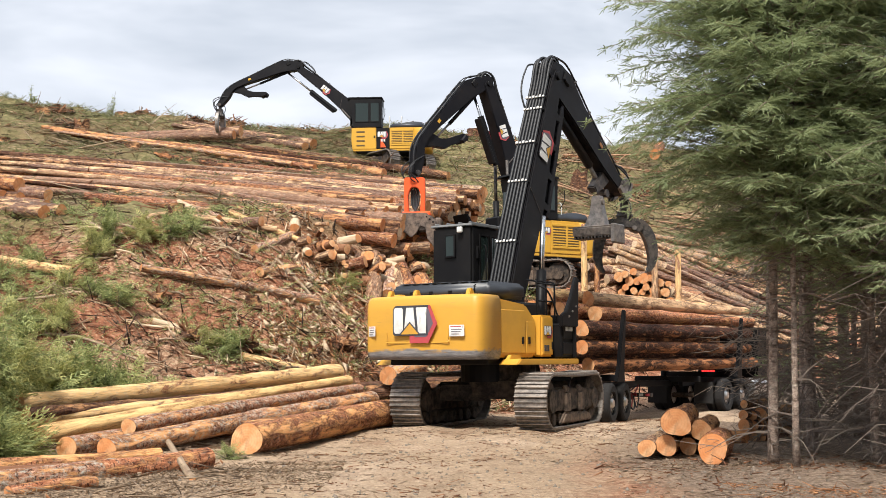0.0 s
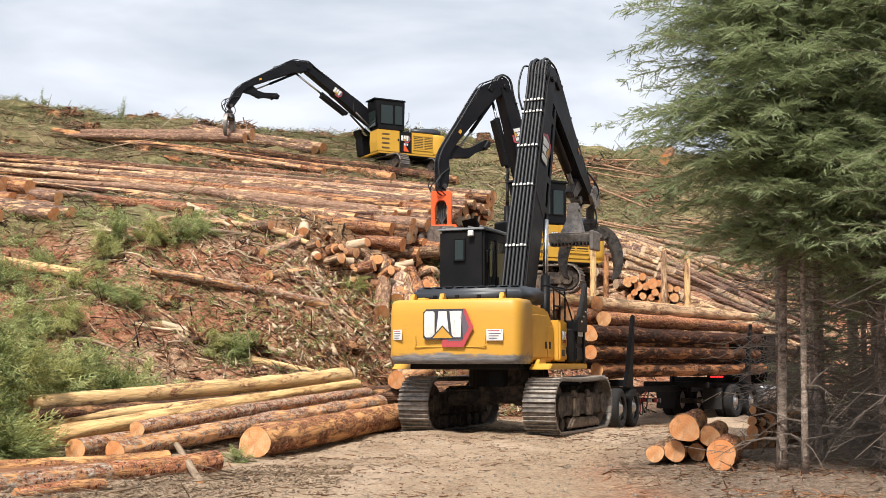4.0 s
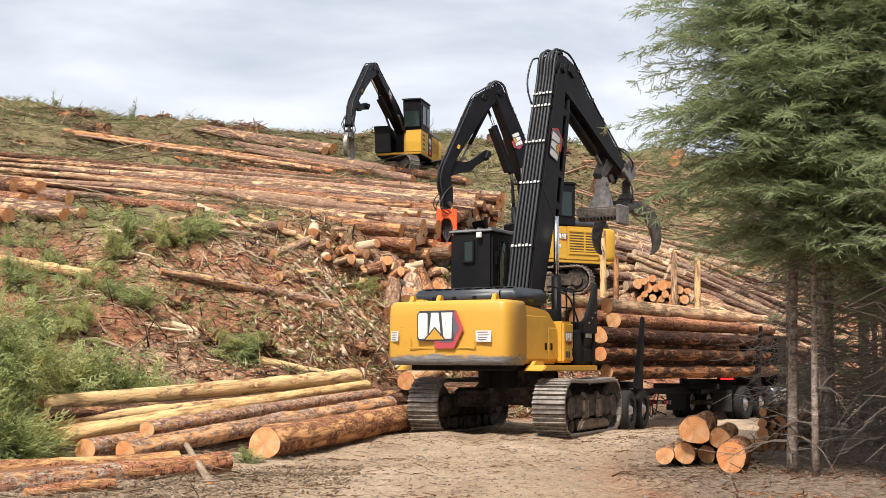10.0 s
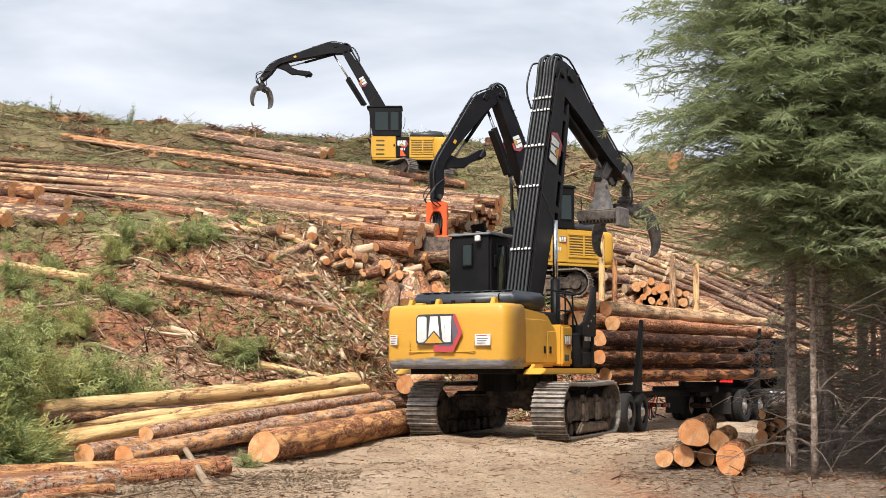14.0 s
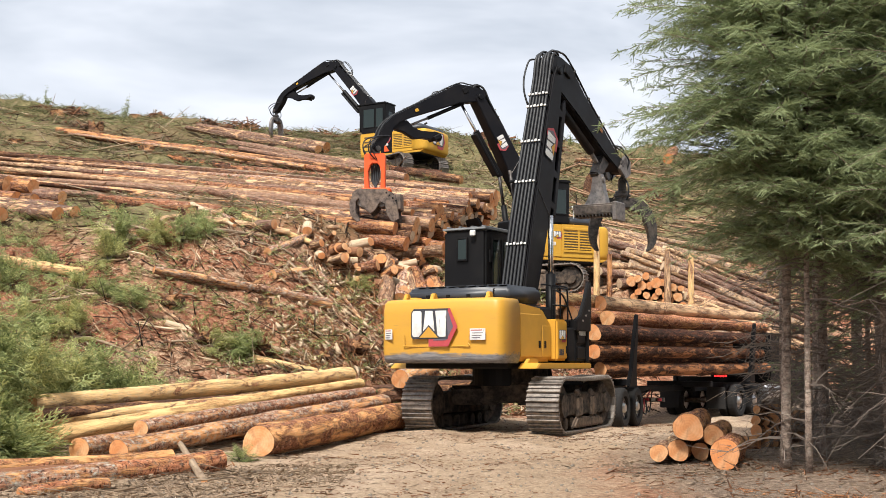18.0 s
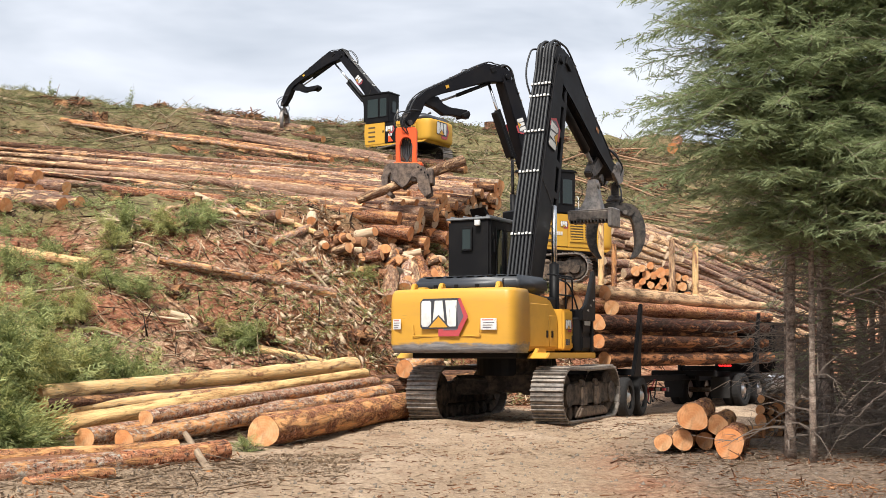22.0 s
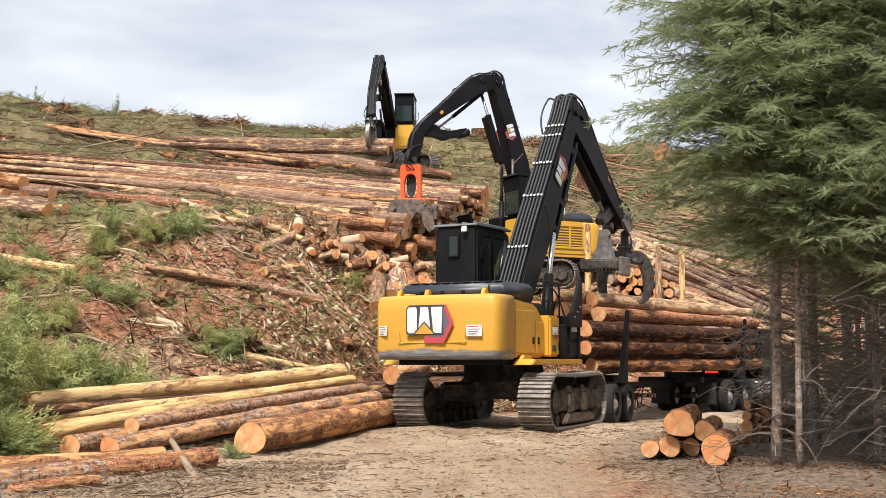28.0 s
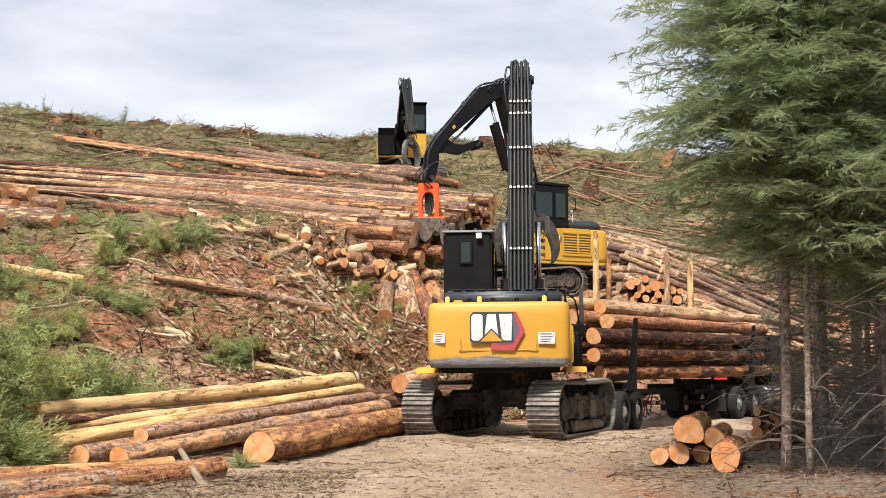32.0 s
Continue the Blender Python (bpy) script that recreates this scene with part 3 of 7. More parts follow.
def roadside_logs():
    g = "logs beside the road"
    lab = "freshly sawn log lying beside the gravel road"
    peel = "peeled yellow log stripped of bark in the roadside pile"
    rows = (
        ((-2.89, 19.7, 0.255), (-0.90, 28.9, 0.30), 0.265, 0.28, BARK_RED, "thick red-brown barked log beside the road"),
        ((-4.99, 19.2, 0.16), (-1.36, 30.0, 0.57), 0.17, 0.20, BARK_LICHEN, "grey lichened log with drips of sap beside the road"),
        ((-5.64, 19.3, 0.175), (-2.9, 28.0, 0.36), 0.18, 0.18, BARK_LICHEN, lab),
        ((-4.97, 20.5, 0.43), (-1.68, 30.0, 0.80), 0.14, 0.15, BARK_LICHEN, lab),
        ((-6.43, 20.5, 0.29), (-2.0, 31.0, 1.0), 0.165, 0.14, BARK_YELLOW, peel),
        ((-6.95, 21.3, 0.50), (-2.56, 30.0, 0.90), 0.12, 0.13, BARK_PEELED, peel),
        ((-7.20, 21.7, 0.80), (-2.32, 32.0, 1.24), 0.15, 0.18, BARK_PEELED, "half-peeled log on top of the roadside pile"),
        ((-6.9, 21.2, 0.62), (-3.2, 30.2, 0.80), 0.11, 0.12, BARK_DARK, lab),
        ((-6.2, 22.5, 0.15), (-2.6, 32.0, 0.35), 0.18, 0.2, BARK_DARK, lab),
        ((-5.3, 21.4, 0.14), (-1.9, 30.6, 0.30), 0.17, 0.2, BARK_DARK, lab),
        ((-6.0, 13.6, 0.09), (-4.05, 16.0, 0.12), 0.15, 0.15, BARK_LICHEN, "mossy broken log half buried at the road edge"),
        ((-4.2, 15.8, 0.11), (-3.08, 17.3, 0.15), 0.15, 0.16, BARK_RED, "broken red-barked log at the road edge"),
        ((-4.7, 13.9, 0.04), (-3.95, 14.7, 0.07), 0.09, 0.085, BARK_RED, "splintered yellow log end at the road edge"),
        ((-5.9, 16.0, 0.16), (-3.9, 18.0, 0.16), 0.10, 0.09, BARK_RED, "torn red log sliver at the road edge"),
        ((-6.0, 14.7, 0.06), (-4.6, 16.2, 0.10), 0.11, 0.09, RED_WOOD, "torn red log sliver at the road edge"),
    )
    for p, q, a, b, mat, text in rows:
        log(p, q, a, b, mat, text, g, seg=22, pieces=26, bend=0.05)
    log((-2.92, 15.4, 0.02), (-3.78, 18.0, 0.34), 0.05, 0.04, STICK_WOOD, "short broken pole propped against the roadside log", g, seg=10)


def right_pile():
    """The small stack of sawn logs at the foot of the trees."""
    g = "short logs at the foot of the trees"
    rows = ((3.77, 18.6, 0.585, 0.23, BARK), (4.20, 18.8, 0.44, 0.17, BARK), (4.14, 17.8, 0.215, 0.235, BARK_RED), (3.66, 18.8, 0.20, 0.175, BARK), (3.36, 18.8, 0.16, 0.145, BARK_TAN), (4.04, 19.0, 0.17, 0.145, BARK), (4.42, 18.9, 0.17, 0.15, BARK_DARK))
    for x, y, z, r, bark in rows:
        log((x, y, z * 0.94), (x + 0.55, y + 1.75, z * 0.94 + 0.02), r * 0.94, r * 0.88, bark, "short sawn log stacked at the foot of the trees", g, seg=24, pieces=10)
    for k in range(13):
        c, row = k % 4, k // 4
        x, y, z = 5.72 + 0.20 * c + 0.05 * log_rng.random(), 22.2 + 0.2 * c, 0.02 + 0.20 * row + 0.05 * log_rng.random()
        r = 0.07 + 0.06 * log_rng.random()
        log((x, y, z + r * 0.4), (x + 0.9, y + 1.6, z + r * 0.4), r, r * 0.9, BARK_DARK, "thin sawn pole end in a low stack under the trees", g, "pole", seg=14, pieces=4)
    log((4.75, 21.8, 0.12), (5.55, 21.3, 0.15), 0.12, 0.11, BARK, "short sawn log lying beside the stack", g)


def deck():
    """The wide deck of tree-length logs on the slope."""
    g = "tree-length logs in the hillside deck"
    rng = random.Random(5)
    mats = (BARK_DECK, BARK_DECK, BARK_TAN, BARK_GREY, BARK_DECK, BARK_DARK, BARK_TAN, BARK_PALE, BARK, BARK_LOAD)
    n = 40
    low = []
    for layer in range(4):
        for i in range(n if layer < 3 else 26):
            w = (i + rng.uniform(-0.35, 0.35)) / (n if layer < 3 else 26)
            w = min(max(w, 0), 1)
            R = Vector((-1.75 + 3.9 * w ** 0.8, 45.2 + 8.8 * w, 6.35 + 2.75 * w ** 0.9))
            Lf = Vector((-20.0 - 6.0 * w, 54.0 + 12.0 * w, 9.3 + 3.6 * w))
            d = (R - Lf).normalized()
            R = R + d * rng.uniform(-1.8, 0.8) + Vector((0, 0, -0.36 * layer + rng.uniform(-0.14, 0.14)))
            Lf = Lf + d * rng.uniform(-2, 6.0) + Vector((0, rng.uniform(-1.6, 1.6), -0.30 * layer + rng.uniform(0, 0.3)))
            if rng.random() < 0.25 and layer == 0:
                Lf = Lf + d * rng.uniform(3, 10)
            Lf.z = max(Lf.z, ground_z(Lf.x, Lf.y) + 0.35 - 0.1 * layer)
            mid = (R + Lf) / 2
            R.z += max(0.0, float(land(mid.x, mid.y)) + 0.45 - 0.12 * layer - mid.z)
            r = rng.uniform(0.13, 0.22) if rng.random() < 0.75 else rng.uniform(0.22, 0.29)
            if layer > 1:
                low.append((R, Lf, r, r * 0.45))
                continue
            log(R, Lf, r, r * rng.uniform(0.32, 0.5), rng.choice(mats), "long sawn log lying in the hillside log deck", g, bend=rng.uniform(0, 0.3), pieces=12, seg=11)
    # buried layers share the dark bark, colouring in the shade between logs
    log_heap("deck_core", low, BARK_DARK, "logs deep inside the hillside deck, darkened for shade")
    for i in range(17):
        w = i / 16
        top = Vector((-1.75 + 3.9 * w ** 0.8, 45.2 + 8.8 * w, 6.35 + 2.75 * w ** 0.9))
        z = float(land(top.x + 0.3, top.y - 0.3)) + 0.15
        while z < top.z - 0.1:
            r = rng.uniform(0.17, 0.27)
            p = Vector((top.x + rng.uniform(-0.5, 0.65), top.y + rng.uniform(-0.3, 0.3), z + r * 0.5))
            L = rng.uniform(5, 8)
            log(p, p + Vector((-0.68 + rng.uniform(-0.12, 0.12), 0.70, 0.17)) * L, r, r * rng.uniform(0.75, 0.9), rng.choice((BARK, BARK_TAN, BARK_RED, BARK_RED)), "sawn log in the tall end face of the hillside deck", g, bend=0.05, pieces=7, seg=14)
            z += r * 1.75
    front = ((-1.62, 44.9, 6.5, -11.3, 47.5, 7.75, 0.28), (-4.4, 44.6, 6.75, -13.2, 47.0, 7.9, 0.22), (-1.2, 44.6, 5.9, -8.4, 48.0, 7.5, 0.26), (-0.6, 45.3, 5.6, -7.0, 48.6, 7.2, 0.25), (0.2, 46.2, 5.9, -7.5, 49.6, 7.5, 0.26))
    for x, y, z, x1, y1, z1, r in front:
        log((x, y, z), (x1, y1, z1), r, r * 0.8, BARK, "thick sawn log at the front of the hillside deck", g, bend=0.05, pieces=12, seg=16)


def upper_deck():
    """The upper pile: thick logs lying down the slope, their bright ends towards the loader."""
    g = "logs in the upper pile"
    rows = ((-2.4, 67.6, 11.88, -24.7, 77.7, 16.55, 0.35), (-1.6, 66.0, 11.23, -22.4, 76.3, 15.84, 0.25), (-3.2, 62.9, 10.66, -19.3, 72.6, 14.42, 0.22), (-8.5, 60.1, 10.75, -16.6, 70.5, 13.72, 0.25),
            (-7.5, 75.3, 14.89, -12.2, 79.6, 16.4, 0.21), (1.3, 70.1, 12.14, -15.6, 77.7, 15.81, 0.29), (-6.1, 66.0, 12.05, -22.1, 77.4, 16.16, 0.18), (0.5, 66.9, 11.21, -10.8, 68.0, 12.78, 0.25), (2.8, 66.1, 10.63, -11.0, 65.4, 12.07, 0.34))
    rows += ((2.4, 63.6, 9.90, -7.9, 65.1, 11.75, 0.27), (-7.4, 66.7, 12.37, -23.7, 76.9, 16.18, 0.15), (-4.3, 67.4, 12.21, -20.1, 76.8, 15.76, 0.20), (1.3, 66.6, 10.98, -6.0, 64.9, 11.47, 0.22), (0.1, 71.0, 12.61, -14.2, 74.2, 14.72, 0.26))
    mats = (BARK, BARK_LOAD, BARK_DARK, BARK_LOAD, BARK_DARK, BARK_DARK, BARK, BARK_DARK, BARK, BARK_DARK, BARK_GREY, BARK_DARK, BARK_TAN, BARK_LOAD)
    for (x, y, z, u, v, w, r), bark in zip(rows, mats):
        log((x, y, z), (u, v, w), r, r * 0.5, bark, "thick brown log with a bright sawn end on the upper pile" if r > 0.24 else "long slender log in the upper hillside pile", g, bend=0.12, pieces=14, seg=14)
    rng = random.Random(8)
    for i in range(7):
        x, y = -3.6 + 0.9 * i + rng.uniform(-0.5, 0.5), 64.0 + rng.uniform(0, 4.5)
        L = rng.uniform(9, 13)
        q = (x - L * 0.93, y + L * 0.30)
        r = rng.uniform(0.2, 0.32)
        log((x, y, float(land(x, y)) + r * 0.8), (q[0], q[1], float(land(*q)) + r * 0.7), r, r * 0.6, mats[i], "long brown log low in the upper hillside pile", g, bend=0.1, pieces=10, seg=12)


def left_pile():
    g = "sawn logs on the bank"
    rng = random.Random(9)
    pts = ((-15.85, 44.5, 8.05, 0.33), (-14.85, 44.2, 7.95, 0.27), (-15.3, 43.8, 7.45, 0.26), (-14.6, 43.7, 7.35, 0.25), (-13.9, 43.4, 7.1, 0.25), (-13.6, 43.6, 7.5, 0.22), (-11.9, 39.6, 6.4, 0.24), (-12.4, 39.4, 6.35, 0.24),
           (-16.5, 44.0, 7.5, 0.26), (-14.6, 41.9, 6.85, 0.25), (-14.0, 38.7, 6.25, 0.25), (-12.9, 41.2, 6.75, 0.24), (-13.3, 40.3, 6.5, 0.25), (-15.4, 42.6, 7.0, 0.26))
    for x, y, z, r in pts:
        log((x, y, z), (x - 5.5 + rng.uniform(-0.5, 0.5), y + 3.6, z + 0.9), r, r * 0.9, rng.choice((BARK, BARK_DARK, BARK_DECK)), "sawn log with a bright orange end in the bank pile", g, pieces=6)


def bank_logs():
    g = "single logs on the bank"
    for p, q, a, b, mat, text in (
        ((-13.0, 35.0), (-10.35, 35.5), 0.17, 0.15, BARK_PEELED, "pale peeled log lying on the bank"),
        ((-8.35, 35.6), (-3.4, 38.2), 0.12, 0.15, BARK_GREY, "weathered log lying across the bank"),
        ((-9.3, 46.0), (-7.0, 41.0), 0.11, 0.08, BARK_GREY, "bare grey branch among the slash"),
        ((-8.0, 41.0), (-5.2, 42.0), 0.14, 0.10, BARK_TAN, "weathered log lying in the slash"),
        ((-5.6, 39.6), (-4.6, 42.4), 0.15, 0.12, BARK_GREY, "grey snag lying in the slash"),
        ((-4.2, 40.8), (-2.5, 39.0), 0.10, 0.06, BARK_GREY, "thin grey pole on the bank"),
        ((-10.4, 43.2), (-7.6, 42.6), 0.13, 0.09, BARK_TAN, "weathered pole in the slash"),
        ((-6.9, 42.5), (-4.4, 41.9), 0.12, 0.09, BARK_PEELED, "pale peeled pole in the slash"),
        ((-9.4, 46.0), (-6.8, 40.2), 0.10, 0.06, SPLINTER, "bleached broken branch lying down the slope"),
        ((-7.8, 39.2), (-6.0, 40.9), 0.08, 0.06, STICK_WOOD, "weathered pole in the slash"),
        ((-11.0, 39.0), (-9.5, 38.2), 0.09, 0.05, STICK_WOOD, "weathered branch in the slash"),
        ((-10.9, 33.2), (-10.2, 36.4), 0.035, 0.02, STICK_WOOD, "thin bare stem leaning over the bank"),
        ((-4.9, 39.4), (-3.4, 38.2), 0.07, 0.05, STICK_WOOD, "grey mossy pole running down the bank"),
        ((-5.2, 38.0), (-4.2, 39.8), 0.16, 0.12, BARK_GREY, "grey snag lying on the bank"),
        ((-7.5, 33.4), (-4.2, 34.4), 0.10, 0.08, SPLINTER, "splintered pale log at the foot of the bank"),
        ((-5.0, 33.0), (-3.3, 34.0), 0.13, 0.10, BARK_PEELED, "peeled log piece at the foot of the bank"),
    ):
        z0 = ground_z(p[0], p[1]) + a * 0.7
        z1 = ground_z(q[0], q[1]) + b * 0.7
        lift = max(ground_z(p[0] + (q[0] - p[0]) * f, p[1] + (q[1] - p[1]) * f) - (z0 + (z1 - z0) * f) for f in (0.1, 0.2, 0.3, 0.4, 0.5, 0.6, 0.7, 0.8, 0.9))
        z0, z1 = z0 + max(lift, 0), z1 + max(lift, 0)
        log((p[0], p[1], z0), (q[0], q[1], z1), a, b, mat, text, g, bend=0.08, pieces=12)


def chunk_pile():
    """Short sawn offcuts tumbled below the deck."""
    g = "offcuts below the deck"
    rng = random.Random(21)
    for i in range(64):
        x = min(max(rng.gauss(-2.2, 1.6), -6.5), 0.8)
        y = 42.3 + (x + 5.3) * 0.5 + rng.uniform(-1.3, 0.9)
        r = rng.uniform(0.08, 0.21)
        L = rng.uniform(0.22, 0.9)
        a = rng.uniform(-2.6, 0.4)
        z = ground_z(x, y) + r * 0.75 + rng.choice((0, 0, 0.2))
        tilt = rng.uniform(-0.35, 0.35)
        q = (x + L * math.cos(a) * math.cos(tilt), y + L * math.sin(a) * math.cos(tilt), z + L * math.sin(tilt))
        log((x, y, z), q, r, r * rng.uniform(0.8, 1.0), rng.choice((BARK, BARK_TAN, RED_WOOD, BARK_DECK, SPLINTER)), "short sawn log offcut tumbled below the deck", g, "log_offcut", pieces=4, cat="offcut")


def leaning_logs():
    g = "logs leaning on the bank beside the loader"
    for x, y, dx, L, r, mat in ((-1.81, 40.6, -0.02, 4.4, 0.28, BARK_TAN), (-1.35, 42.2, 0.03, 3.6, 0.26, BARK_GREY), (-0.85, 41.4, -0.10, 4.0, 0.27, BARK_TAN), (0.0, 41.0, -0.24, 4.6, 0.29, BARK), (0.75, 41.6, -0.3, 4.2, 0.25, BARK)):
        z = float(land(x, y)) + r * 0.95
        q = (x + dx * L, y + L)
        log((x, y, z), (q[0], q[1], float(land(*q)) + r * 0.9), r, r * 0.85, mat, "sawn log lying up the bank behind the loader", g)
    log((-1.9, 34.9, 0.55), (1.8, 36.4, 0.9), 0.34, 0.30, BARK_DARK, "rotten dark log at the foot of the bank", g)
    log((-1.10, 34.6, 1.08), (-0.2, 36.2, 1.35), 0.28, 0.27, BARK_LICHEN, "thick mossy stump end at the foot of the bank", g)


def right_stacks():
    """Short-log stacks and standing posts behind the lorry."""
    g = "short logs behind the lorry"
    rng = random.Random(31)
    for i in range(48):
        row, c = divmod(i, 6)
        x = 7.35 + c * 0.33 + rng.uniform(-0.06, 0.06) + (0.16 if row % 2 else 0)
        y = 46.0 + rng.uniform(-0.2, 0.2)
        z = float(land(x, y)) + 0.15 + row * 0.29
        if z > 5.0:
            continue
        r = rng.uniform(0.12, 0.2)
        log((x, y, z), (x + 0.6, y + 3.5, z + 0.15), r, r * 0.9, rng.choice((BARK, BARK_TAN)), "short sawn log stacked with its end showing", g, pieces=5)
    heaps = {0: [], 1: [], 2: []}
    for i in range(105):
        x = rng.uniform(6.1, 9.8)
        y = rng.uniform(46.5, 57)
        L = rng.uniform(4, 8)
        a = rng.uniform(-0.35, 0.75)
        r = rng.uniform(0.07, 0.20)
        lift = rng.uniform(0.0, 0.9)
        p = (x, y, float(land(x, y)) + r + lift)
        xq, yq = x + L * math.cos(a), y + L * math.sin(a) * 0.6 + 1.4
        heaps[i % 3].append((p, (xq, yq, float(land(xq, yq)) + r + lift * 0.8), r, r * 0.75))
    for k, mat in ((0, BARK_TAN), (1, BARK_PALE), (2, BARK_DECK)):
        log_heap("pole_heap", heaps[k], mat, "loose heap of slender sawn poles behind the lorry")
    for x, y, top, r, mat in ((5.82, 45.0, 6.55, 0.14, BARK_PEELED), (6.35, 45.4, 5.6, 0.13, BARK), (8.55, 45.6, 5.75, 0.16, BARK_TAN), (9.35, 45.2, 5.6, 0.14, BARK_PEELED)):
        z = ground_z(x, y) - 0.3
        log((x, y, z), (x + 0.05, y, top), r, r * 0.7, mat, "broken standing post holding the log stacks", g, "log_post", pieces=8)
    x, y = 13.85, 74.0
    z = 14.1
    log((x + 0.25, y, z), (x + 1.6, y + 5, z + 1.4), 0.34, 0.3, BARK, "thick log with an orange sawn end near the ridge", "", pieces=6)
    rows = []
    for i in range(30):
        x, y = rng.uniform(4.5, 15), rng.uniform(58, 82)
        L, a = rng.uniform(2, 6), rng.uniform(-1.1, 1.1)
        r = rng.uniform(0.03, 0.09)
        q = (x + L * math.cos(a), y + L * math.sin(a))
        rows.append(((x, y, float(land(x, y)) + r + 0.3), (q[0], q[1], float(land(*q)) + r + 0.5), r, r * 0.6))
    log_heap("slope_poles", rows, BARK_TAN, "thin pale poles scattered over the upper slope")


def stump(x, y, h, r, mat=BARK_DARK):
    """A stump with flared roots and a torn top."""
    rng = random.Random(int(x * 100 + y))
    seg, n = 16, 5
    verts, faces = [], []
    ph = rng.random() * 6
    for i in range(n + 1):
        f = i / n
        rr = r * (1 + 0.28 * (1 - f) ** 3)
        for j in range(seg):
            a = 2 * math.pi * j / seg
            w = 1 + 0.2 * math.sin(3 * a + ph) * (1.2 - f) + rng.uniform(-0.14, 0.14)
            z = h * f + (rng.uniform(-0.25, 0.3) * h if i == n and h > 0.7 else 0)
            verts.append((rr * w * math.cos(a), rr * w * math.sin(a), z - 0.15))
    for i in range(n):
        for j in range(seg):
            a, b = i * seg + j, i * seg + (j + 1) % seg
            faces.append((a, b, b + seg, a + seg))
    ob = thing("stump", smooth(mesh_fast("stump", verts, faces)), mat, "torn reddish tree stump on the logged slope", "stump", "stumps")
    b = bmesh.new()
    ring = [b.verts.new(verts[n * seg + j]) for j in range(seg)]
    c = b.verts.new((0, 0, h * 0.92 - 0.15))
    for j in range(seg):
        b.faces.new((ring[j], ring[(j + 1) % seg], c))
    part("stump_top", b, RED_WOOD, ob)
    ob.location = (x, y, ground_z(x, y))
    return ob


def stumps():
    for x, y, h, r in ((-22.6, 79.0, 1.0, 0.45), (-17.2, 71, 0.5, 0.5), (-15.2, 86.5, 0.7, 0.6), (-13.8, 87, 0.6, 0.7), (-27, 85, 0.6, 0.5), (-8.9, 43.0, 0.5, 0.3), (-11.6, 42.6, 0.5, 0.3),
                       (9.6, 75, 1.2, 0.5), (-5.2, 36.4, 0.4, 0.2), (7.4, 80, 0.6, 0.5), (3.5, 87, 0.6, 0.5), (-22, 87, 0.6, 0.5), (-26, 74, 0.5, 0.5)):
        stump(x, y, h, r)


def slash_branch(x, y, L, yaw, seed, mat, lift=0.15):
    """A cut branch lying on the slope, bent, with side twigs."""
    rng = random.Random(seed)
    z = ground_z(x, y)
    root = tagged(new("slash_branch"), "broken bare branch lying among the slash", "branch", "branches on the bank")
    root.location = (x, y, z)
    pts = []
    for i in range(8):
        f = i / 7
        px, py = L * f * math.cos(yaw), L * f * math.sin(yaw)
        gz = ground_z(x + px, y + py) - z
        pts.append((px + rng.uniform(-0.06, 0.06) * L * f, py, max(gz + 0.03, lift * math.sin(math.pi * f) + gz * 0.8) + rng.uniform(0, 0.06)))
    r = 0.022 + 0.012 * L
    part("branch_stem", bent(pts, [r * (1 - 0.75 * i / 7) for i in range(8)], 7), mat, root, shade=True)
    for k in range(rng.randint(4, 8)):
        i = rng.randint(1, 6)
        p = Vector(pts[i])
        d = Vector((math.cos(yaw + rng.choice((-1, 1)) * rng.uniform(0.4, 1.1)), math.sin(yaw + rng.uniform(-1, 1)), rng.uniform(0.0, 0.7))) * L * rng.uniform(0.12, 0.35)
        part("side_twig", bent([p, p + d * 0.5 + Vector((0, 0, rng.uniform(-0.05, 0.08))), p + d], [r * 0.4, r * 0.28, r * 0.1], 5), mat, root)
    return root


def root_wad(x, y, r, seed):
    """A torn root clump with earth in it."""
    rng = random.Random(seed)
    b = bmesh.new()
    bmesh.ops.create_icosphere(b, subdivisions=3, radius=r)
    for v in b.verts:
        n = noise.noise(v.co * (2.2 / r) + Vector((seed, 0, 0))) + 0.5 * noise.noise(v.co * (5 / r))
        v.co *= 1 + 0.45 * n
        v.co.z *= 0.75
    me = bpy.data.meshes.new("root_wad")
    b.to_mesh(me)
    b.free()
    ob = thing("root_wad", smooth(me), BARK_DARK, "dark torn root clump full of earth on the bank", "root clump", "root clumps")
    ob.location = (x, y, ground_z(x, y) + r * 0.35)
    for k in range(7):
        d = Vector((rng.uniform(-1, 1), rng.uniform(-1.2, 0.2), rng.uniform(-0.2, 1))).normalized() * r
        part("torn_root", bent([d * 0.6, d * 1.3 + Vector((0, 0, 0.1 * r)), d * 1.9 + Vector((rng.uniform(-0.3, 0.3) * r, 0, -0.1 * r))], [0.12 * r, 0.08 * r, 0.02 * r], 6), RED_WOOD, ob)


